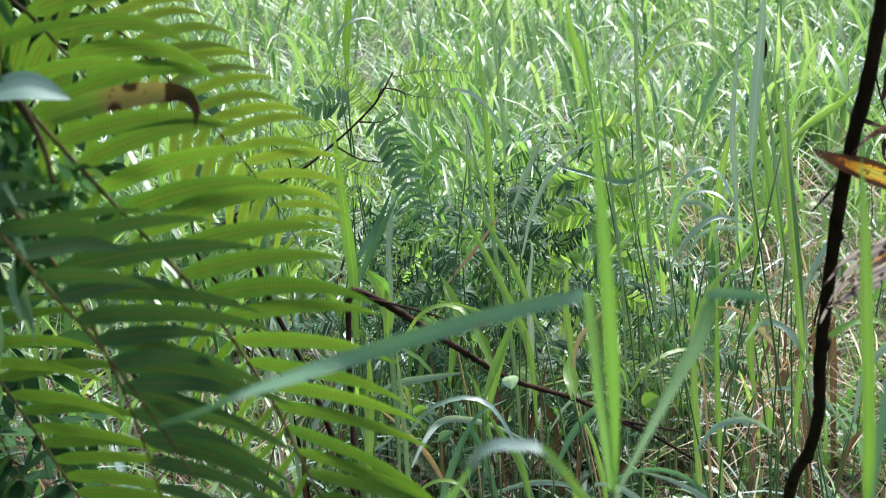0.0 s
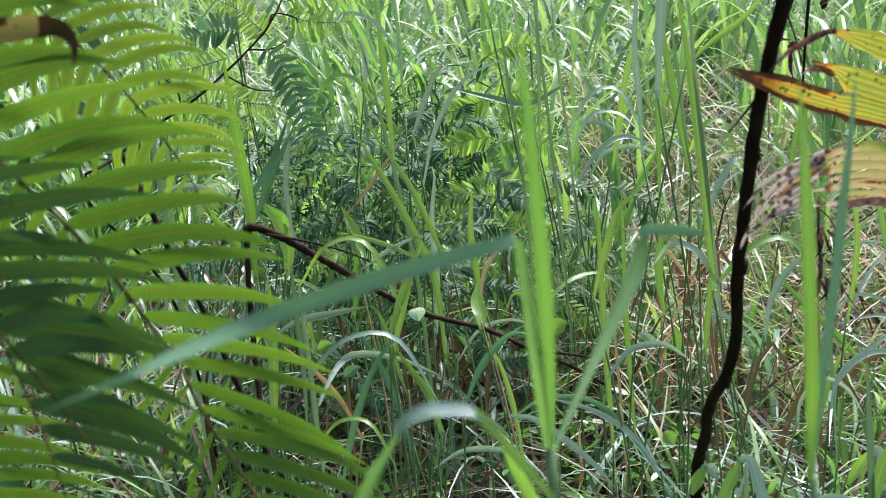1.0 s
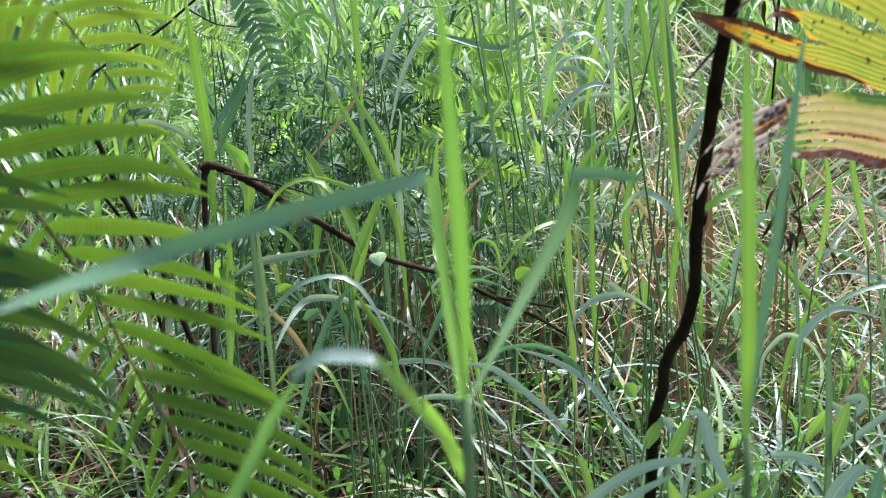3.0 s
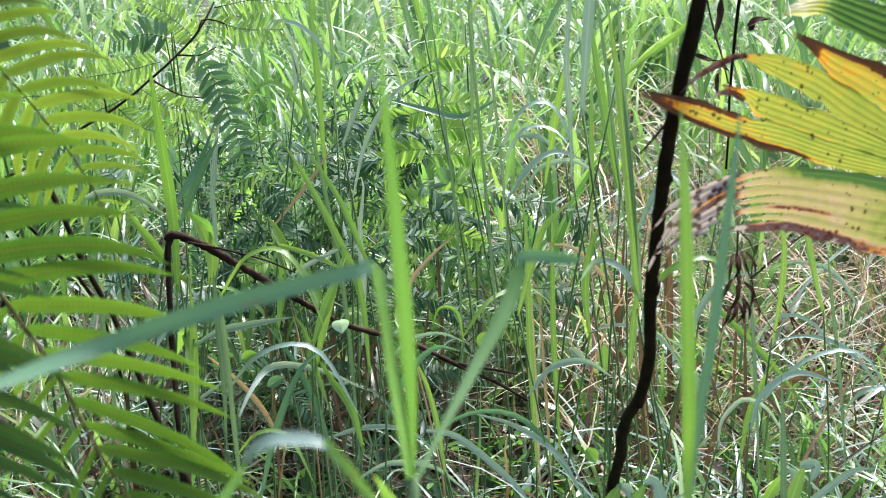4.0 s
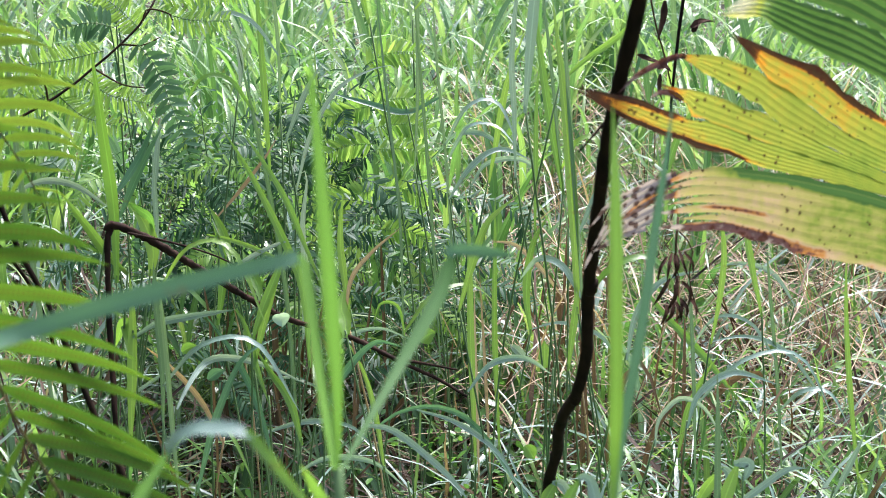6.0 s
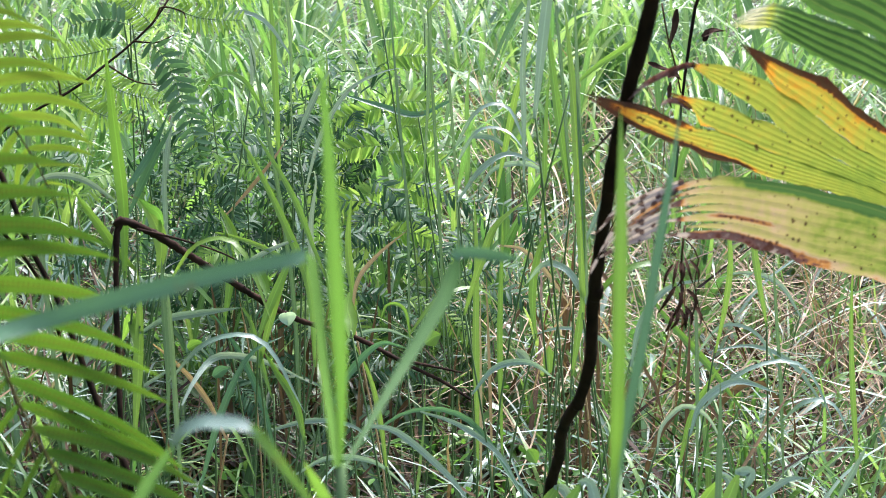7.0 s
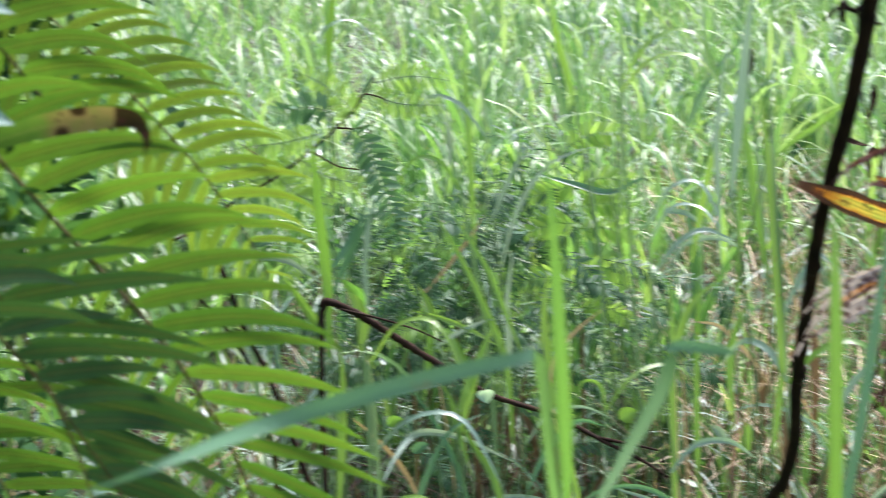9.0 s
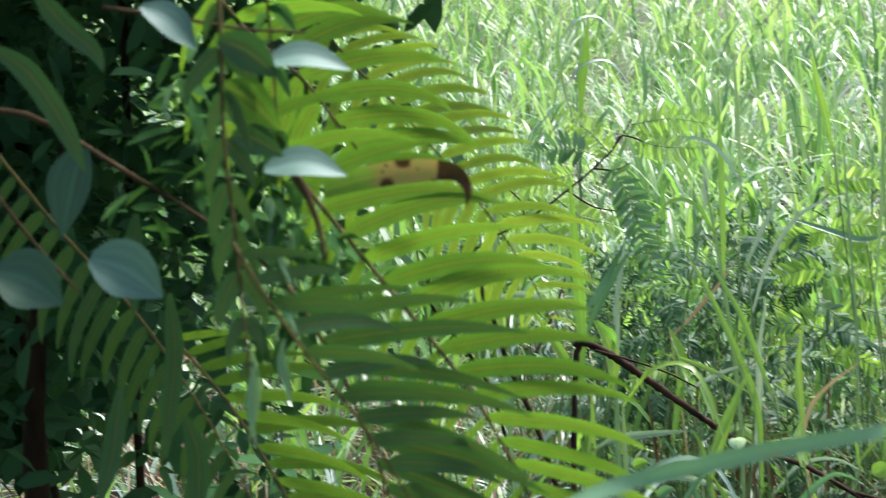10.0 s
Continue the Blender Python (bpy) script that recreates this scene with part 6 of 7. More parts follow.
for a_, e_, l_ in ((0.2, 0.5, 1.3), (1.4, 0.5, 1.1), (-1.2, 0.6, 1.2), (3.0, 0.7, 1.0), (0.7, 0.2, 1.4), (-0.5, 0.25, 1.2)):
    tipp = (-2.1 + l_ * math.cos(a_) * math.cos(e_), 0.67 + l_ * math.sin(a_) * math.cos(e_), 2.2 + l_ * math.sin(e_))
    stem_part("limb", [(-2.1, 0.67, 2.1), (-2.1 + 0.5 * (tipp[0] + 2.1), 0.67 + 0.5 * (tipp[1] - 0.67), 2.2 + 0.6 * (tipp[2] - 2.2)), tipp], [0.035, 0.02, 0.008], mat_bark, tree, n=10, sides=7)
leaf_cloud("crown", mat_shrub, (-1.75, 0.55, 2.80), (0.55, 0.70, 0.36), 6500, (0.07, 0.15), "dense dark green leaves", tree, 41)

# ---------------------------------------------------------------- black stem
stem = empty("black_stem", (0.155, 1.75, 0.0))
tagged(stem, "crooked wet black woody stem standing in the grass", "stem")
stem_part("trunk", [(0.155, 1.75, -0.03), (0.151, 1.71, 0.20), (0.153, 1.667, 0.400), (0.150, 1.630, 0.500), (0.156, 1.593, 0.560), (0.153, 1.558, 0.600), (0.156, 1.524, 0.640), (0.166, 1.491, 0.680), (0.171, 1.456, 0.740), (0.166, 1.417, 0.820), (0.166, 1.373, 0.900), (0.166, 1.328, 0.980), (0.171, 1.282, 1.060), (0.180, 1.240, 1.140), (0.184, 1.199, 1.220), (0.184, 1.158, 1.300), (0.19, 1.12, 1.45), (0.20, 1.10, 1.62)], [0.0085, 0.0080, 0.0074, 0.0068, 0.0064, 0.0064, 0.0066, 0.0068, 0.0066, 0.0056], mat_bark, stem, n=130, sides=12, rough=0.13, seed=4)
for pts, r in (
    ([(0.171, 1.315, 1.031), (0.154, 1.300, 1.015), (0.138, 1.290, 1.000)], 0.0018),
    ([(0.176, 1.215, 1.215), (0.160, 1.200, 1.220), (0.146, 1.190, 1.210)], 0.0022),
    ([(0.176, 1.215, 1.215), (0.165, 1.200, 1.222), (0.160, 1.190, 1.236)], 0.0020),
    ([(0.162, 1.195, 1.224), (0.161, 1.190, 1.217), (0.162, 1.190, 1.209)], 0.0040),
    ([(0.177, 1.215, 1.213), (0.187, 1.210, 1.207), (0.195, 1.200, 1.206)], 0.0022),
    ([(0.176, 1.215, 1.216), (0.186, 1.200, 1.228), (0.195, 1.190, 1.240)], 0.0024),
):
    stem_part("twig", pts, [r, r * 0.5], mat_bark, stem, n=8, sides=6, rough=0.1)
for pts, r in (((0.153, 1.640, 0.47), 0.0080), ((0.165, 1.497, 0.672), 0.0078), ((0.168, 1.410, 0.83), 0.0078), ((0.167, 1.335, 0.965), 0.0076), ((0.184, 1.205, 1.21), 0.0078)):
    v, f = tube([(pts[0] - 0.001, pts[1] + 0.004, pts[2] - 0.008), pts, (pts[0] + 0.001, pts[1] - 0.004, pts[2] + 0.008)], [r * 0.75, r, r * 0.75], n=7, sides=10, rough=0.16, seed=int(pts[2] * 100))
    under(mesh_object("knot", v, f, mat_bark), stem)

def sub_leaf(name, points, width, mat, parent, **kw):
    """A leaf under a part; parts stand in world metres already."""
    v, f, uv = ribbon(points, width, **kw)
    return mesh_object(name, v, f, mat, parent, uvs=uv)


# thin twig with dead leaves beside it
twig = stem_part("hanging_twig", [(0.20, 1.105, 1.58), (0.30, 1.55, 1.62), (0.38, 1.90, 1.48), (0.378, 1.985, 1.30), (0.374, 1.990, 1.140), (0.354, 1.986, 1.057), (0.344, 1.965, 0.991), (0.336, 1.945, 0.924), (0.333, 1.927, 0.865), (0.329, 1.916, 0.829)], [0.005, 0.004, 0.0035, 0.003, 0.0025, 0.0015], mat_bark, stem, n=34, sides=6, rough=0.12)
tagged(twig, "thin dark withered twig with shrivelled leaves")
stem_part("side_twig", [(0.307, 1.985, 1.056), (0.316, 1.972, 1.012), (0.327, 1.961, 0.975), (0.335, 1.950, 0.939)], [0.0014, 0.0012], mat_twig, None, n=12, sides=5).parent = twig
for pts, wd in (
    ([(0.326, 1.973, 1.050), (0.321, 1.965, 1.025), (0.315, 1.956, 0.995)], 0.012),
    ([(0.288, 1.952, 0.980), (0.304, 1.950, 0.973), (0.321, 1.949, 0.971)], 0.009),
    ([(0.315, 1.946, 0.962), (0.325, 1.947, 0.964), (0.335, 1.945, 0.957)], 0.010),
    ([(0.360, 1.962, 1.015), (0.375, 1.965, 1.022), (0.394, 1.965, 1.023)], 0.010),
    ([(0.362, 1.961, 1.009), (0.368, 1.962, 1.015), (0.371, 1.965, 1.022)], 0.010),
    ([(0.319, 1.944, 0.955), (0.316, 1.938, 0.937), (0.322, 1.933, 0.919)], 0.008),
):
    sub_leaf("dead_leaf", pts, wd, mat_dead, twig, tip=0.6, base=0.3, n=9, fold=0.9, twist=1.6)

# hanging cluster of dead curled leaves
cluster = empty("dead_leaf_cluster", tuple(np.array([0.28, 1.66, 0.72])))
tagged(cluster, "hanging cluster of curled dark brown dead leaves", "dead leaves")
stem_part("stalk", [(0.303, 1.675, 0.829), (0.299, 1.659, 0.809), (0.298, 1.653, 0.789), (0.298, 1.644, 0.760)], [0.0018, 0.0012], mat_twig, cluster, n=10, sides=5)
stem_part("stalk", [(0.304, 1.670, 0.813), (0.320, 1.665, 0.793), (0.316, 1.655, 0.761), (0.326, 1.643, 0.722), (0.343, 1.635, 0.697)], [0.0010, 0.0007], mat_twig, cluster, n=10, sides=5)
for pts, wd in (
    ([(0.293, 1.653, 0.789), (0.287, 1.639, 0.779), (0.291, 1.644, 0.760)], 0.010),
    ([(0.298, 1.654, 0.793), (0.297, 1.639, 0.780), (0.302, 1.644, 0.760)], 0.010),
    ([(0.304, 1.653, 0.791), (0.308, 1.640, 0.780), (0.307, 1.645, 0.762)], 0.010),
    ([(0.296, 1.645, 0.764), (0.288, 1.631, 0.750), (0.284, 1.635, 0.731)], 0.012),
    ([(0.301, 1.643, 0.757), (0.305, 1.630, 0.748), (0.300, 1.633, 0.725)], 0.013),
    ([(0.293, 1.636, 0.734), (0.293, 1.623, 0.725), (0.293, 1.628, 0.709)], 0.012),
    ([(0.299, 1.637, 0.738), (0.301, 1.624, 0.728), (0.298, 1.629, 0.712)], 0.012),
    ([(0.309, 1.638, 0.741), (0.312, 1.624, 0.729), (0.310, 1.630, 0.714)], 0.011),
):
    for shift in (-0.005, 0.004):
        bent = [(x + shift * (1 + k), y + 0.4 * shift, z + 0.3 * shift) for k, (x, y, z) in enumerate(pts)]
        leaf_part("dead_leaf", bent, wd * 0.48, mat_dead, cluster, tip=0.5, base=0.4, n=9, fold=1.0, twist=1.2 + 60 * shift)

# ---------------------------------------------------------------- palm leaves
def palm_lobe(parent, hub, upper, lower, tips, mat, age, depth=0.0022):
    """A pleated part of a palm leaf between two edge curves that run out from the hub. tips: for each segment, how far it reaches along the edges and how long its point is; age: how withered it is at s along and q across."""
    n = 40
    up, _ = glide([hub, *upper], n)
    lo, _ = glide([hub, *lower], n)
    count = len(tips)
    nrm = np.cross(up[-1] - np.array(hub), lo[-1] - np.array(hub))
    nrm /= np.linalg.norm(nrm)
    if nrm[1] > 0:
        nrm = -nrm
    gj = np.random.default_rng(count * 7 + int(abs(upper[-1][0]) * 1000))
    for k, (reach, point) in enumerate(tips):
        verts, uvs, ages, faces = [], [], [], []
        q0, q1 = k / count, (k + 1) / count
        for i in range(n):
            s = i / (n - 1) * reach
            j = s * (n - 1)
            a = np.array([np.interp(j, np.arange(n), up[:, c]) for c in range(3)])
            b = np.array([np.interp(j, np.arange(n), lo[:, c]) for c in range(3)])
            close = max(0.0, (s / reach - (1 - point)) / point)
            mid, half = 0.5 * (q0 + q1), 0.5 * (q1 - q0) * (1 - 0.93 * close**1.7)
            for h in range(7):
                qq = mid + half * (h - 3) / 3
                lift = (0.5 - abs(h - 3) / 3) * depth * min(1.0, s * 3 + 0.2) * (1 - close * 0.6)
                rim = (k == 0 and h == 0) or (k == count - 1 and h == 6)
                wob = gj.normal(0, 0.0012) if rim else 0.0
                verts.append(a + (b - a) * qq + nrm * lift + (b - a) / (np.linalg.norm(b - a) + 1e-6) * wob)
                uvs.append((s, h / 6))
                ages.append(age(s, qq) + gj.normal(0, 0.03))
        for i in range(n - 1):
            for h in range(6):
                c = i * 7 + h
                faces.append((c, c + 1, c + 8, c + 7))
        under(mesh_object("leaf_segment", verts, faces, mat, uvs=uvs, ages=ages), parent)


palm = empty("yellowing_palm_leaf", (0.686, 1.430, 0.861))
tagged(palm, "old fan palm leaf turning yellow and orange with brown torn tips", "palm leaf")
hub = (0.686, 1.430, 0.861)
EVEN = [(1.0, 0.02)]
palm_lobe(palm, hub, [(0.544, 1.383, 0.953), (0.410, 1.335, 1.033), (0.360, 1.316, 1.070), (0.316, 1.298, 1.090), (0.266, 1.277, 1.111)], [(0.547, 1.383, 0.933), (0.414, 1.335, 0.997), (0.340, 1.307, 1.045), (0.301, 1.291, 1.072), (0.292, 1.288, 1.088), (0.269, 1.278, 1.105)], EVEN * 4, mat_palm_yellow, lambda s, q: 0.24 + 0.30 * rise(s, 0.52, 0.72) + 0.40 * rise(s, 0.40, 0.55) * (1 - rise(q, 0.16, 0.30)) + 0.4 * rise(s, 0.90, 0.95), depth=0.00035)
palm_lobe(palm, hub, [(0.547, 1.383, 0.933), (0.414, 1.335, 0.997), (0.340, 1.307, 1.045), (0.298, 1.289, 1.073), (0.259, 1.273, 1.088), (0.220, 1.261, 1.093)], [(0.549, 1.383, 0.916), (0.417, 1.335, 0.976), (0.331, 1.301, 1.020), (0.295, 1.287, 1.047), (0.261, 1.273, 1.066), (0.239, 1.266, 1.081), (0.221, 1.262, 1.091)], EVEN * 4, mat_palm_yellow, lambda s, q: 0.22 + 0.14 * rise(s, 0.5, 0.75) + 0.10 * rise(s, 0.74, 0.88) * (1 - 0.5 * rise(q, 0.2, 0.6)) + 0.16 * rise(s, 0.95, 1.0), depth=0.00035)
palm_lobe(palm, hub, [(0.549, 1.383, 0.916), (0.417, 1.335, 0.976), (0.331, 1.301, 1.020), (0.279, 1.280, 1.045), (0.241, 1.266, 1.060), (0.205, 1.257, 1.067)], [(0.551, 1.383, 0.904), (0.418, 1.335, 0.965), (0.316, 1.294, 1.005), (0.256, 1.270, 1.030), (0.237, 1.265, 1.038), (0.229, 1.263, 1.050), (0.205, 1.257, 1.065)], EVEN * 4, mat_palm_yellow, lambda s, q: 0.20 + 0.12 * rise(s, 0.5, 0.75) + 0.10 * rise(s, 0.74, 0.88) + 0.30 * rise(s, 0.93, 1.0) + 0.2 * rise(q, 0.86, 0.97) * rise(s, 0.7, 0.8), depth=0.00035)
palm_lobe(palm, hub, [(0.551, 1.383, 0.904), (0.418, 1.335, 0.965), (0.316, 1.294, 1.005), (0.256, 1.270, 1.031), (0.237, 1.265, 1.034), (0.206, 1.257, 1.047), (0.183, 1.251, 1.057), (0.150, 1.242, 1.065), (0.130, 1.236, 1.070)], [(0.552, 1.383, 0.899), (0.420, 1.335, 0.950), (0.312, 1.292, 0.983), (0.269, 1.274, 1.001), (0.245, 1.266, 1.008), (0.229, 1.262, 1.016), (0.197, 1.254, 1.027), (0.166, 1.246, 1.043), (0.146, 1.240, 1.057), (0.130, 1.236, 1.067)], EVEN * 6, mat_palm_yellow, lambda s, q: 0.26 + 0.13 * rise(s, 0.45, 0.62) * rise(q, 0.1, 0.5) + 0.16 * rise(s, 0.70, 0.82) + 0.50 * rise(q, 0.72, 0.88) * rise(s, 0.67, 0.72) + 0.46 * (1 - rise(q, 0.14, 0.36)) * rise(s, 0.80, 0.85) + 0.42 * rise(s, 0.935, 0.965), depth=0.00035)
palm_lobe(palm, hub, [(0.551, 1.383, 0.901), (0.420, 1.335, 0.950), (0.371, 1.316, 0.965), (0.312, 1.292, 0.981), (0.246, 1.266, 0.991), (0.216, 1.258, 0.985), (0.188, 1.250, 0.971)], [(0.561, 1.383, 0.830), (0.428, 1.335, 0.874), (0.363, 1.310, 0.894), (0.319, 1.292, 0.911), (0.273, 1.273, 0.929), (0.227, 1.260, 0.933), (0.193, 1.251, 0.938)], [(0.99, 0.10), (0.96, 0.12), (1.0, 0.10), (0.95, 0.14), (0.98, 0.12), (0.93, 0.14), (0.97, 0.08)], mat_palm_tan, lambda s, q: 0.19 + 0.27 * rise(s, 0.52, 0.80) - 0.52 * (1 - rise(q, 0.10, 0.20)) * (1 - rise(s, 0.78, 0.9)) + 0.40 * rise(q, 0.80, 0.92) * rise(s, 0.55, 0.64) + 0.34 * rise(q, 0.88, 0.97) * rise(s, 0.30, 0.42) * (1 - rise(s, 0.52, 0.60)) + 0.85 * rise(s, 0.92, 0.98) + 0.35 * blotch(s, q, 0.82, 0.62, 0.09, 0.05), depth=0.00035)
for pts, wd, old in (
    ([(0.223, 1.260, 0.987), (0.188, 1.251, 0.975), (0.161, 1.243, 0.963), (0.148, 1.239, 0.948), (0.141, 1.237, 0.941)], 0.006, 1.10),
    ([(0.219, 1.259, 0.980), (0.184, 1.249, 0.967), (0.164, 1.244, 0.952), (0.155, 1.241, 0.938), (0.145, 1.238, 0.920)], 0.006, 1.19),
    ([(0.214, 1.257, 0.973), (0.187, 1.250, 0.958), (0.171, 1.245, 0.947)], 0.008, 0.66),
    ([(0.212, 1.257, 0.960), (0.180, 1.248, 0.947), (0.166, 1.244, 0.932), (0.146, 1.238, 0.920)], 0.006, 1.16),
    ([(0.203, 1.254, 0.947), (0.173, 1.246, 0.934), (0.158, 1.242, 0.925), (0.149, 1.239, 0.921)], 0.006, 1.04),
    ([(0.196, 1.252, 0.938), (0.168, 1.244, 0.932), (0.157, 1.241, 0.926)], 0.005, 1.00),
    ([(0.146, 1.238, 0.919), (0.142, 1.237, 0.911), (0.140, 1.236, 0.905)], 0.003, 1.04),
    ([(0.209, 1.256, 0.968), (0.182, 1.248, 0.953), (0.161, 1.243, 0.939), (0.151, 1.240, 0.925)], 0.005, 1.24),
    ([(0.205, 1.255, 0.953), (0.178, 1.247, 0.941), (0.161, 1.242, 0.928)], 0.004, 1.21),
    ([(0.216, 1.258, 0.977), (0.191, 1.251, 0.966), (0.173, 1.246, 0.952), (0.161, 1.243, 0.942)], 0.004, 1.22),
    ([(0.226, 1.263, 1.092), (0.215, 1.260, 1.091), (0.198, 1.255, 1.085), (0.181, 1.251, 1.076), (0.166, 1.246, 1.062)], 0.006, 0.74),
    ([(0.225, 1.262, 1.053), (0.214, 1.259, 1.060), (0.203, 1.256, 1.061), (0.195, 1.254, 1.056)], 0.006, 0.80),
):
    v, f, uv = ribbon(pts, wd, n=14, tip=0.6, base=0.8, fold=0.6, twist=0.7)
    under(mesh_object("torn_tip", v, f, mat_palm_tan, uvs=uv, ages=[old + 0.06 * u_ for u_, _ in uv]), palm)
stem_part("leaf_stalk", [(0.686, 1.430, 0.861), (0.786, 1.460, 0.771), (0.90, 1.50, 0.45), (0.93, 1.55, 0.0)], [0.006, 0.008, 0.010, 0.012], mat_culm, palm, n=20)

palm_green = empty("green_palm_leaf", (0.611, 1.300, 0.980))
tagged(palm_green, "fresh green pleated fan palm leaf with a pale curled tip", "palm leaf")
hub2 = (0.611, 1.300, 0.980)
palm_lobe(palm_green, hub2, [(0.489, 1.271, 1.057), (0.373, 1.240, 1.122), (0.330, 1.228, 1.138), (0.286, 1.216, 1.152), (0.264, 1.209, 1.150), (0.244, 1.203, 1.141)], [(0.494, 1.271, 1.026), (0.378, 1.240, 1.082), (0.334, 1.228, 1.101), (0.294, 1.217, 1.123), (0.276, 1.212, 1.133), (0.243, 1.202, 1.135)], [(0.98, 0.06), (1.0, 0.05), (0.99, 0.05), (1.0, 0.04), (1.0, 0.05)], mat_palm_green, lambda s, q: 0.16 + 0.72 * rise(s, 0.86, 0.95) + 0.14 * rise(s, 0.80, 0.95) * (1 - rise(q, 0.3, 0.8)), depth=0.0014)
palm_lobe(palm_green, hub2, [(0.481, 1.271, 1.122), (0.365, 1.240, 1.194), (0.317, 1.227, 1.226), (0.275, 1.215, 1.251)], [(0.489, 1.271, 1.057), (0.373, 1.240, 1.124), (0.330, 1.228, 1.140), (0.298, 1.219, 1.158), (0.266, 1.210, 1.181)], EVEN * 6, mat_palm_green, lambda s, q: 0.20, depth=0.0014)
stem_part("leaf_stalk", [(0.611, 1.300, 0.980), (0.711, 1.330, 0.860), (0.86, 1.40, 0.45), (0.90, 1.45, 0.0)], [0.006, 0.008, 0.010, 0.012], mat_culm, palm_green, n=20)

# ---------------------------------------------------------------- broken stalk
stalk = empty("broken_stalk", (-0.42, 2.15, 0.0))
tagged(stalk, "dark brown dead plant stalk snapped over above the grass", "dead stalk")
stem_part("upright", [(-0.420, 2.150, -0.020), (-0.446, 1.963, 0.299), (-0.421, 1.824, 0.473), (-0.427, 1.850, 0.562), (-0.432, 1.878, 0.650), (-0.433, 1.900, 0.724), (-0.433, 1.907, 0.745), (-0.427, 1.910, 0.754)], [0.0048, 0.0044, 0.0040, 0.0042], mat_stick, stalk, n=60, sides=7, rough=0.2, seed=6)
STALK_TOP = [(-0.433, 1.908, 0.749), (-0.423, 1.910, 0.756), (-0.381, 1.932, 0.728), (-0.309, 1.970, 0.665), (-0.210, 2.020, 0.583), (-0.109, 2.019, 0.549), (-0.033, 2.007, 0.513), (0.018, 2.001, 0.490), (0.061, 1.993, 0.465)]
stem_part("fallen_top", STALK_TOP, [0.0058, 0.0052, 0.0042, 0.0036, 0.0022], mat_stick, stalk, n=110, sides=8, rough=0.22, seed=7)
g = np.random.default_rng(31)
line, _ = glide(STALK_TOP, 60)
for k in range(14):
    at = line[int(g.integers(2, 34))]
    stem_part("stub", [tuple(at), tuple(at + np.array([g.uniform(-0.006, 0.006), g.uniform(-0.006, 0.0), g.uniform(0.005, 0.011)]))], [0.0014, 0.0006], mat_stick, stalk, n=4, sides=5)
stem_part("side_twig", [(-0.041, 2.009, 0.519), (0.001, 2.007, 0.512), (0.047, 2.005, 0.503)], [0.003, 0.0015], mat_stick, stalk, n=10, sides=5)
stem_part("side_twig", [(-0.405, 1.904, 0.746), (-0.358, 1.934, 0.725), (-0.309, 1.971, 0.697), (-0.272, 1.994, 0.671)], [0.002, 0.0012], mat_stick, stalk, n=12, sides=5)
for pts, r in (
    ([(-0.512, 1.572, 0.969), (-0.487, 1.558, 0.925), (-0.466, 1.545, 0.881), (-0.446, 1.531, 0.834), (-0.413, 1.513, 0.775), (-0.380, 1.489, 0.698), (-0.343, 1.462, 0.609), (-0.326, 1.447, 0.562), (-0.30, 1.5, 0.0)], 0.0038),
):
    ob = stem_part("dead_stalk", pts, [r * 0.8, r], mat_bark, n=40, sides=7, rough=0.12)
    tagged(ob, "leaning black dead stalk behind the fern", "dead stalk")

# ---------------------------------------------------------------- feathery shrub branch
def compound_leaf(parent, points, pairs, size, mat, face=TOWARDS, seed=0, name="leaf", droop=0.25):
    """A pinnate leaf: fine stalk with paired oval leaflets, as one part."""
    g = np.random.default_rng(seed)
    c, total = glide(points, pairs + 2)
    v, f = tube(points, [0.0010, 0.0005], n=10, sides=4)
    verts, faces = [np.array(p) for p in v], list(f)
    tan = np.gradient(c, axis=0)
    for i in range(1, pairs + 2):
        d = tan[i] / np.linalg.norm(tan[i])
        s = i / (pairs + 1)
        L = size * (0.55 + 0.45 * math.sin(math.pi * min(1.0, s * 0.8 + 0.2))) * g.uniform(0.9, 1.08)
        for side in (-1, 1):
            fc = face / np.linalg.norm(face) + g.normal(0, 0.25, 3)
            sd = np.cross(d, fc) * side
            sd /= np.linalg.norm(sd)
            a = radians(62 + g.normal(0, 6))
            ld = d * math.cos(a) + sd * math.sin(a) + np.array([0, 0, -droop])
            ld /= np.linalg.norm(ld)
            wd = np.cross(ld, fc)
            wd /= np.linalg.norm(wd)
            up = np.cross(wd, ld)
            b = len(verts)
            for t, w, z in ((0, 0.03, 0), (0, -0.03, 0), (0.3, 0.095, 0.02), (0.3, -0.095, 0.02), (0.75, 0.085, 0.0), (0.75, -0.085, 0.0), (1.0, 0.03, -0.06), (1.0, -0.03, -0.06)):
                verts.append(c[i] + ld * L * t + wd * L * w + up * L * z)
            faces += [(b, b + 1, b + 3, b + 2), (b + 2, b + 3, b + 5, b + 4), (b + 4, b + 5, b + 7, b + 6)]
    return under(mesh_object(name, verts, faces, mat), parent)


branch = empty("feathery_shrub", (-0.62, 2.45, 0.0))
tagged(branch, "wiry shrub with feathery paired green leaflets", "shrub")
stem_part("branch", [(-0.62, 2.45, 0.0), (-0.64, 2.3, 0.5), (-0.677, 1.988, 0.792), (-0.640, 2.032, 0.832), (-0.598, 2.063, 0.864), (-0.530, 2.095, 0.901), (-0.486, 2.126, 0.934), (-0.450, 2.156, 0.964), (-0.421, 2.186, 0.994), (-0.400, 2.219, 1.033)], [0.0039, 0.0033, 0.0029, 0.0026, 0.0023, 0.0020, 0.0016], mat_bark, branch, n=44, sides=6, rough=0.12)
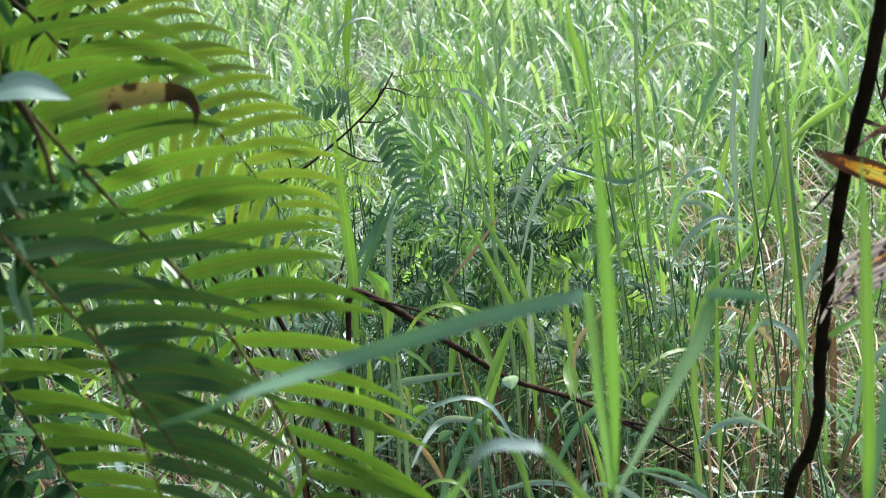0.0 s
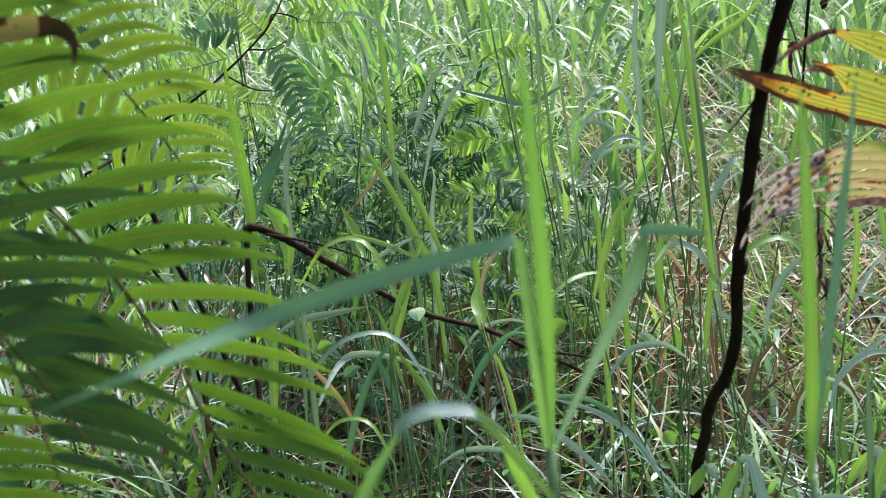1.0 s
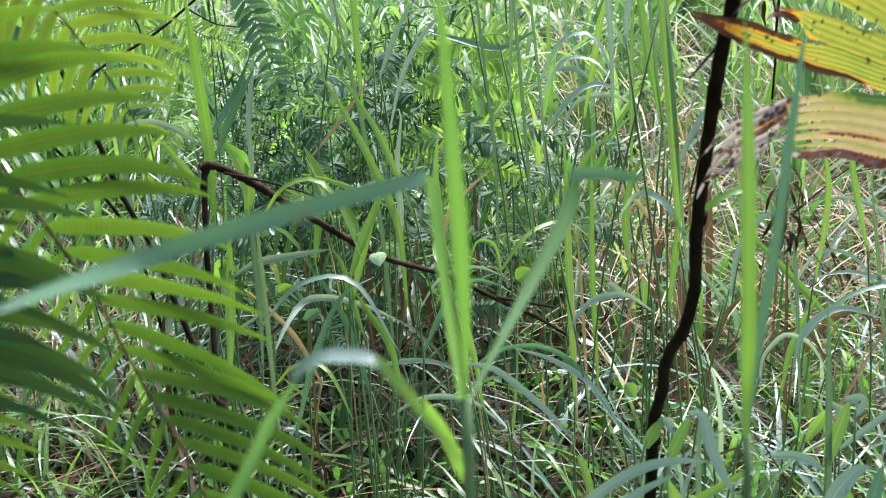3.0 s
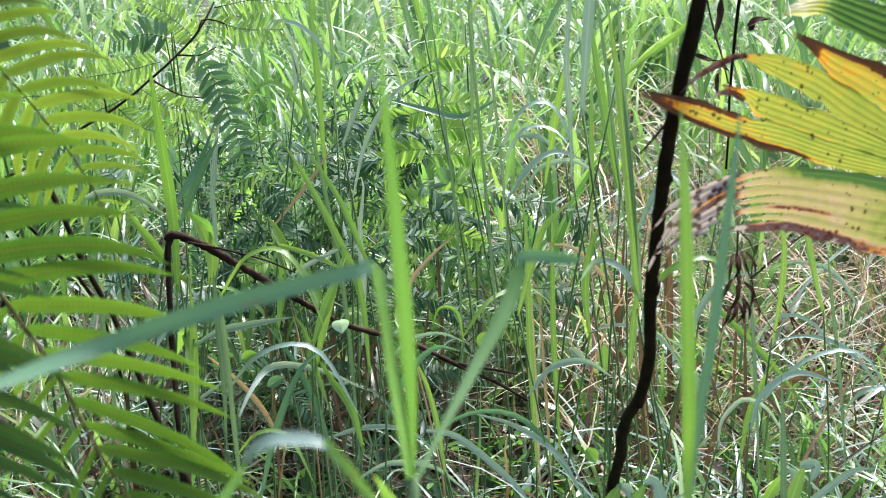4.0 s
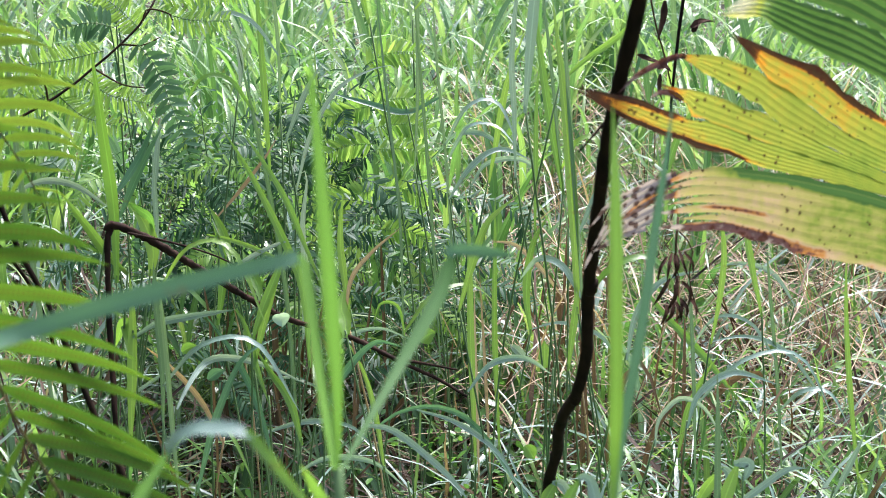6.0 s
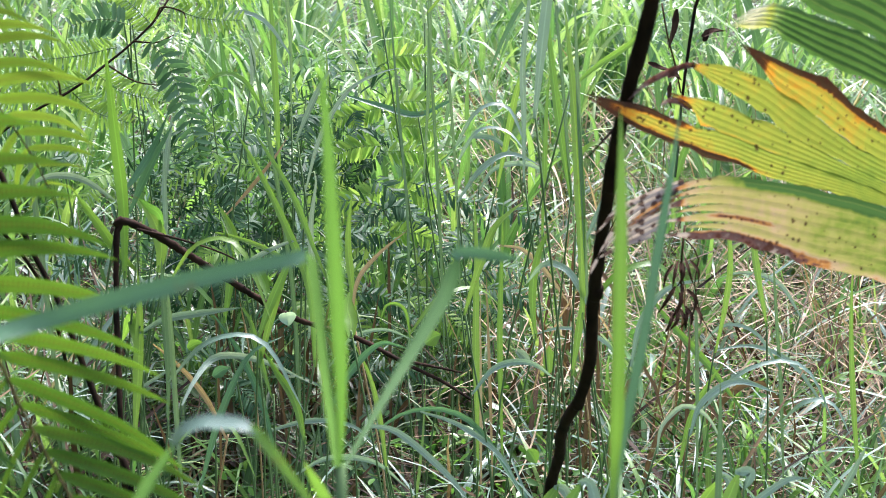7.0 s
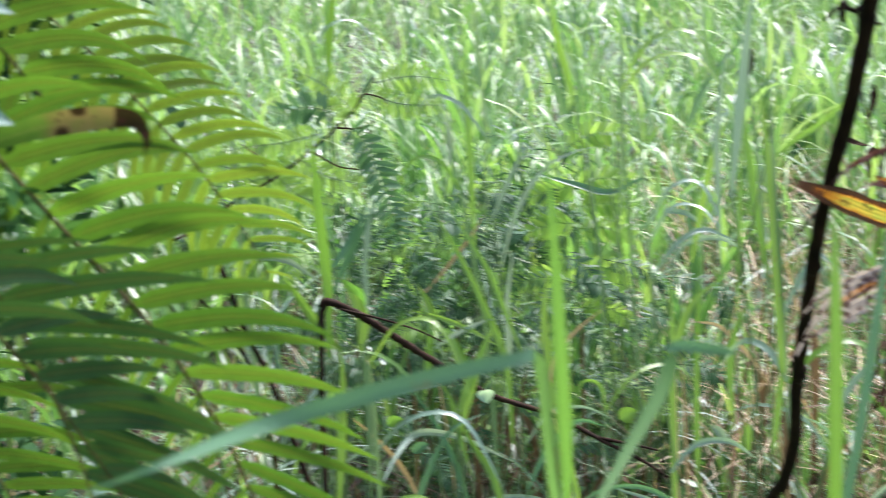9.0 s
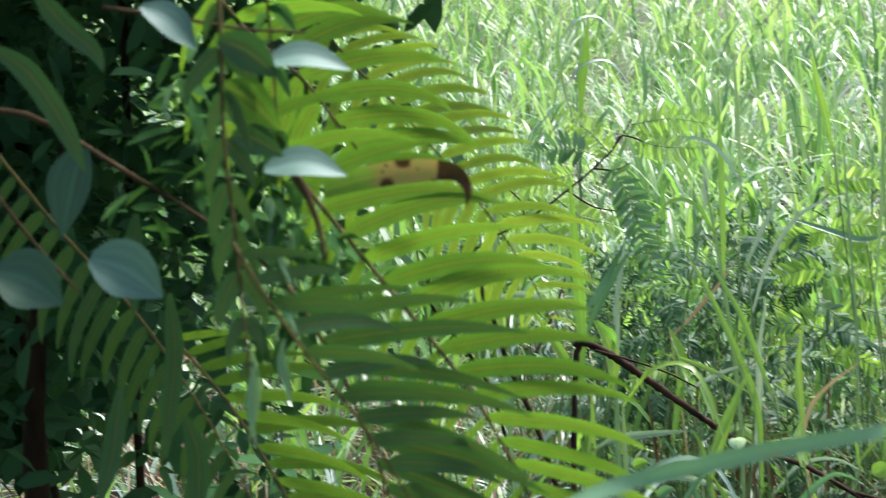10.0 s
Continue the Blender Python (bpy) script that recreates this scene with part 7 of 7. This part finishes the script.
for pts in ([(-0.421, 2.186, 0.994), (-0.413, 2.191, 1.011), (-0.381, 2.179, 1.007), (-0.375, 2.177, 0.997)], [(-0.450, 2.156, 0.964), (-0.416, 2.156, 0.963), (-0.391, 2.159, 0.974)], [(-0.547, 2.092, 0.890), (-0.550, 2.081, 0.924), (-0.584, 2.089, 0.950)], [(-0.486, 2.126, 0.934), (-0.444, 2.119, 0.911), (-0.410, 2.117, 0.906)]):
    stem_part("twig", pts, [0.0018, 0.001], mat_twig, branch, n=9, sides=5)
LEAVES = [
    ([(-0.425, 2.137, 0.972), (-0.392, 2.107, 0.940), (-0.367, 2.080, 0.887), (-0.352, 2.068, 0.848), (-0.338, 2.056, 0.808)], 20, 0.032, mat_compound),
    ([(-0.463, 2.183, 0.985), (-0.501, 2.186, 0.992), (-0.548, 2.182, 0.982)], 11, 0.030, mat_compound),
    ([(-0.483, 2.193, 0.949), (-0.543, 2.189, 0.935), (-0.603, 2.187, 0.928), (-0.646, 2.184, 0.920)], 28, 0.027, mat_compound_bright),
    ([(-0.517, 2.180, 0.907), (-0.576, 2.172, 0.881), (-0.627, 2.168, 0.868), (-0.670, 2.169, 0.871)], 26, 0.027, mat_compound_bright),
    ([(-0.517, 2.182, 0.911), (-0.473, 2.173, 0.884), (-0.421, 2.170, 0.873)], 20, 0.027, mat_compound_bright),
    ([(-0.550, 2.173, 0.882), (-0.515, 2.164, 0.854), (-0.463, 2.160, 0.839)], 20, 0.027, mat_compound_bright),
    ([(-0.408, 2.211, 1.009), (-0.356, 2.207, 0.993), (-0.296, 2.206, 0.991)], 20, 0.027, mat_compound_bright),
    ([(-0.400, 2.216, 1.025), (-0.340, 2.219, 1.035), (-0.280, 2.217, 1.028)], 20, 0.027, mat_compound_bright),
    ([(-0.584, 2.170, 0.873), (-0.628, 2.177, 0.896), (-0.680, 2.179, 0.903), (-0.731, 2.176, 0.894)], 24, 0.027, mat_compound_bright),
    ([(-0.434, 2.251, 0.968), (-0.479, 2.264, 1.009), (-0.523, 2.271, 1.033)], 20, 0.027, mat_compound_bright),
]
def leaflet_mesh(mat, broad):
    verts, uvs = [], []
    for t, w in ((0, 0.3), (0.2, 0.85), (0.5, 1.0), (0.8, 0.8), (1.0, 0.2)):
        for k in (-1, 0, 1):
            verts.append((t, w * broad * k, -0.10 * t * t + (0.02 if k else 0.0)))
            uvs.append((t, 0.5 + 0.5 * k))
    faces = [(i * 3 + k, i * 3 + k + 1, i * 3 + k + 4, i * 3 + k + 3) for i in range(4) for k in range(2)]
    ob = mesh_object("leaflet", verts, faces, mat, uvs=uvs)
    me = ob.data
    bpy.data.objects.remove(ob)
    return me


LEAFLET = {mat_compound: leaflet_mesh(mat_compound, 0.135), mat_compound_bright: leaflet_mesh(mat_compound_bright, 0.085)}


def feather_leaf(parent, points, pairs, size, mat, seed):
    """A pinnate leaf whose paired leaflets are pieces under its stalk."""
    g = np.random.default_rng(seed)
    c, total = glide(points, pairs + 2)
    stalk_ = stem_part("leaf_stalk", points, [0.0010, 0.0005], mat_culm, parent, n=10, sides=4)
    tan = np.gradient(c, axis=0)
    for i in range(1, pairs + 2):
        d = tan[i] / np.linalg.norm(tan[i])
        s = i / (pairs + 1)
        L = size * (0.55 + 0.45 * math.sin(math.pi * min(1.0, s * 0.8 + 0.2))) * g.uniform(0.9, 1.08)
        for side in (-1, 1):
            fc = TOWARDS / np.linalg.norm(TOWARDS) + g.normal(0, 0.25, 3)
            sd = np.cross(d, fc) * side
            sd /= np.linalg.norm(sd)
            a = radians(70 + g.normal(0, 6))
            ld = d * math.cos(a) + sd * math.sin(a) + np.array([0, 0, -0.12])
            ld /= np.linalg.norm(ld)
            wd = np.cross(fc, ld)
            wd /= np.linalg.norm(wd)
            up = np.cross(ld, wd)
            m = Matrix((ld, wd, up)).transposed().to_4x4()
            m.translation = Vector(c[i])
            ob = new("leaflet", LEAFLET[mat])
            ob.parent = stalk_
            ob.matrix_basis = m @ Matrix.Diagonal((L, L, L, 1))


for k, (pts, pairs, size, mt) in enumerate(LEAVES):
    feather_leaf(branch, pts, pairs, size, mt, 50 + k)

bush = empty("low_feathery_bush", (-0.35, 2.65, 0.0))
tagged(bush, "low dark green bush of feathery leaves among the grass", "bush")
g = np.random.default_rng(90)
for k in range(6):
    x0, top = g.uniform(-0.5, -0.12), g.uniform(0.55, 0.85)
    stem_part("branch", [(-0.35, 2.65, 0.0), (-0.35 + 0.5 * (x0 + 0.35), 2.66, 0.3), (x0, 2.62 + g.uniform(-0.1, 0.15), top)], [0.0022, 0.0012], mat_stem, bush, n=10, sides=5)
for k in range(80):
    x0, y0, z0 = g.normal(-0.26, 0.18), g.normal(2.68, 0.12), g.uniform(0.28, 0.76)
    a = g.uniform(0, 2 * math.pi)
    L = g.uniform(0.10, 0.19)
    e = np.array([math.cos(a), 0.5 * math.sin(a), g.uniform(-0.3, 0.35)])
    compound_leaf(bush, [(x0, y0, z0), tuple(np.array([x0, y0, z0]) + e * L * 0.5), tuple(np.array([x0, y0, z0 - 0.25 * L]) + e * L)], 15, 0.030, mat_bush if g.random() < 0.9 else mat_compound_bright, seed=200 + k, face=np.array([g.normal(0, 0.3), -0.6, 0.8]))
leaf_cloud("inner_leaves", mat_bush, (-0.26, 2.80, 0.52), (0.19, 0.10, 0.20), 2600, (0.020, 0.045), "dense dark inner leaves", bush, 71, slim=0.4)
light = empty("light_feathery_plant", (0.0, 2.75, 0.0))
tagged(light, "light green plant with feathery leaves behind the grass", "plant")
stem_part("stem", [(0.0, 2.75, 0.0), (-0.01, 2.74, 0.5), (-0.02, 2.72, 0.92)], [0.003, 0.0015], mat_culm, light, n=12, sides=5)
for k, pts in enumerate((
    [(-0.096, 2.662, 0.771), (-0.137, 2.658, 0.760), (-0.179, 2.655, 0.749)], [(-0.096, 2.662, 0.771), (-0.049, 2.665, 0.782), (0.010, 2.664, 0.779)], [(-0.089, 2.649, 0.731), (-0.037, 2.651, 0.737), (0.011, 2.649, 0.728)],
    [(-0.094, 2.640, 0.701), (-0.136, 2.640, 0.700), (-0.188, 2.635, 0.683)], [(-0.088, 2.637, 0.691), (-0.030, 2.638, 0.692), (0.012, 2.633, 0.678)], [(-0.093, 2.664, 0.608), (-0.040, 2.664, 0.609), (0.015, 2.658, 0.590)], [(-0.093, 2.664, 0.608), (-0.146, 2.660, 0.596), (-0.200, 2.654, 0.574)],
    [(-0.086, 2.642, 0.536), (-0.027, 2.641, 0.532), (0.006, 2.635, 0.513)], [(-0.108, 2.683, 0.841), (-0.067, 2.690, 0.862), (-0.003, 2.690, 0.864)],
)):
    compound_leaf(light, pts, 20, 0.032, mat_compound_bright, seed=300 + k)

# ---------------------------------------------------------------- small single leaves
def single_leaf(name, base, tip, width, mat, label, **kw):
    return tagged(broad_leaf(None, base, tip, width, mat, name=name, **kw), label, "leaf")


# heart-shaped pale leaf on the broken stalk
hv, hf = [], []
hc = np.array((-0.212, 2.008, 0.584))
for i in range(28):
    t = 2 * math.pi * i / 28
    hx, hz = 16 * math.sin(t) ** 3, 13 * math.cos(t) - 3.4 * math.cos(2 * t) - 1.2 * math.cos(3 * t)
    hx, hz = hx * (1.0 + 0.12 * math.copysign(1, hx)), hz * 1.08
    hv.append(hc + np.array([(hx * 0.97 - hz * 0.2) * 0.00082, 0.004 * abs(math.sin(t)) * -1, (hz * 0.97 + hx * 0.2) * 0.00085]))
hv.append(hc + np.array([0, 0.004, 0]))
hf = [(i, (i + 1) % 28, 28) for i in range(28)]
tagged(mesh_object("heart_leaf", hv, hf, mat_heart), "small pale green heart-shaped leaf on the broken stalk", "leaf")
single_leaf("oval_leaf", (-0.117, 2.019, 0.549), (-0.124, 2.039, 0.615), 0.020, mat_blade, "upright bright green oval leaf", sag=0.0)
single_leaf("oval_leaf", (0.198, 2.238, 0.412), (0.197, 2.252, 0.456), 0.021, mat_blade, "small bright oval leaf", sag=0.0)
single_leaf("white_leaf", (0.153, 2.437, 0.378), (0.184, 2.427, 0.347), 0.016, mat_pale, "small pale leaf near the ground")
single_leaf("round_leaf", (-0.009, 2.252, 0.456), (0.018, 2.256, 0.470), 0.028, mat_blade, "small round green leaf")
single_leaf("oval_leaf", (-0.344, 2.141, 0.435), (-0.317, 2.145, 0.449), 0.018, mat_blue, "small oval green leaf")
single_leaf("round_leaf", (-0.385, 2.154, 0.477), (-0.360, 2.156, 0.486), 0.018, mat_blade, "small round green leaf")
single_leaf("round_leaf", (0.150, 2.017, 0.374), (0.164, 2.011, 0.354), 0.022, mat_blade, "small round green leaf low down")
leaf_cloud("low_herbs", mat_herb, (0.15, 2.6, 0.10), (0.5, 0.35, 0.06), 1500, (0.012, 0.03), "small green herbs low in the grass", None, 61, kind="stuff", category="herbs")
leaf_cloud("low_herbs", mat_herb, (0.6, 3.4, 0.12), (0.8, 0.8, 0.07), 2200, (0.015, 0.04), "small green herbs low in the grass", None, 62, kind="stuff", category="herbs")
leaf_cloud("dead_leaf_litter", mat_fallen, (0.0, 2.9, 0.05), (0.9, 0.45, 0.025), 500, (0.03, 0.06), "pinkish brown fallen leaves on the soil", None, 63, kind="stuff", category="litter", flat=0.3)

# grass standing low at the edge of the view
EDGE = "folded grass plants at the lower edge"
EDGE_BLADES = [
    ([(0.120, 1.232, 0.652), (0.132, 1.241, 0.676), (0.143, 1.248, 0.694)], 0.011, mat_blade, "bright grass leaf below its fold"),
    ([(0.141, 1.248, 0.693), (0.152, 1.248, 0.694), (0.162, 1.235, 0.660), (0.180, 1.223, 0.624)], 0.011, mat_arch, "pale grass leaf folded over"),
    ([(0.338, 1.536, 0.488), (0.353, 1.550, 0.525), (0.368, 1.563, 0.560)], 0.016, mat_blade, "bright grass leaf below its fold"),
    ([(0.362, 1.562, 0.559), (0.381, 1.562, 0.558), (0.373, 1.555, 0.539)], 0.012, mat_arch, "pale tip of a folded grass leaf"),
    ([(0.276, 1.540, 0.499), (0.299, 1.540, 0.500), (0.322, 1.538, 0.493), (0.338, 1.533, 0.480)], 0.010, mat_arch, "pale arching grass leaf"),
    ([(0.292, 1.338, 0.529), (0.305, 1.348, 0.556), (0.326, 1.356, 0.577), (0.341, 1.357, 0.580)], 0.018, mat_arch, "broad pale bent grass leaf"),
    ([(0.003, 1.153, 0.612), (0.045, 1.167, 0.651), (0.087, 1.177, 0.675), (0.122, 1.180, 0.682), (0.153, 1.179, 0.681)], 0.010, mat_arch, "long pale arching grass leaf"),
    ([(0.011, 1.198, 0.591), (0.059, 1.208, 0.615), (0.102, 1.216, 0.637), (0.134, 1.221, 0.650)], 0.008, mat_arch, "long pale arching grass leaf"),
    ([(0.068, 1.242, 0.563), (0.118, 1.250, 0.584), (0.180, 1.262, 0.615), (0.219, 1.270, 0.637)], 0.009, mat_blade, "slanting bright grass blade"),
    ([(0.127, 1.154, 0.612), (0.123, 1.164, 0.640), (0.114, 1.174, 0.667)], 0.013, mat_blade, "short bright grass blade"),
    ([(0.165, 1.329, 0.509), (0.166, 1.351, 0.569), (0.168, 1.376, 0.635)], 0.006, mat_reed, "slender grey-green grass stem"),
    ([(0.338, 1.504, 0.401), (0.340, 1.525, 0.457), (0.344, 1.579, 0.606), (0.344, 1.600, 0.662)], 0.008, mat_reed, "slender grey-green grass stem"),
    ([(0.335, 1.328, 0.502), (0.339, 1.342, 0.541), (0.353, 1.358, 0.584)], 0.015, mat_blue, "bluish upright grass leaf"),
    ([(0.329, 1.330, 0.508), (0.321, 1.340, 0.536), (0.315, 1.351, 0.564)], 0.012, mat_blade, "bright upright grass leaf"),
    ([(0.377, 1.633, 0.460), (0.405, 1.640, 0.479), (0.449, 1.650, 0.507), (0.477, 1.651, 0.509)], 0.009, mat_arch, "pale slanting grass leaf"),
    ([(-0.081, 1.759, 0.524), (-0.040, 1.756, 0.515), (0.025, 1.738, 0.464), (0.057, 1.725, 0.428)], 0.009, mat_arch, "pale arching grass leaf"),
    ([(0.063, 1.718, 0.410), (0.074, 1.709, 0.386), (0.083, 1.694, 0.343)], 0.010, mat_blade, "bright drooping grass leaf"),
    ([(-0.049, 0.727, 0.905), (-0.053, 0.722, 0.921), (-0.062, 0.720, 0.943), (-0.071, 0.716, 0.963)], 0.0075, mat_blade, "bright grass leaf leaving its stem"),
]
for pts, wd, mt, lab in EDGE_BLADES:
    low = min(pts, key=lambda p: p[2])
    root = (low[0] + 0.02, low[1] + 0.03, float(ground_height(np.float64(low[0]), np.float64(low[1]))))
    plant = tagged(empty("grass_plant", root), lab, "grass", EDGE)
    leaf_part("leaf", pts, wd, mt, plant, tip=0.5, base=0.5, n=14, twist=0.2)
    stem_part("stem", [root, (low[0] + 0.012, low[1] + 0.02, low[2] * 0.5), (low[0], low[1] + 0.003, low[2] + 0.01)], [0.0018, 0.0014], mat_culm, plant, n=10, sides=5)
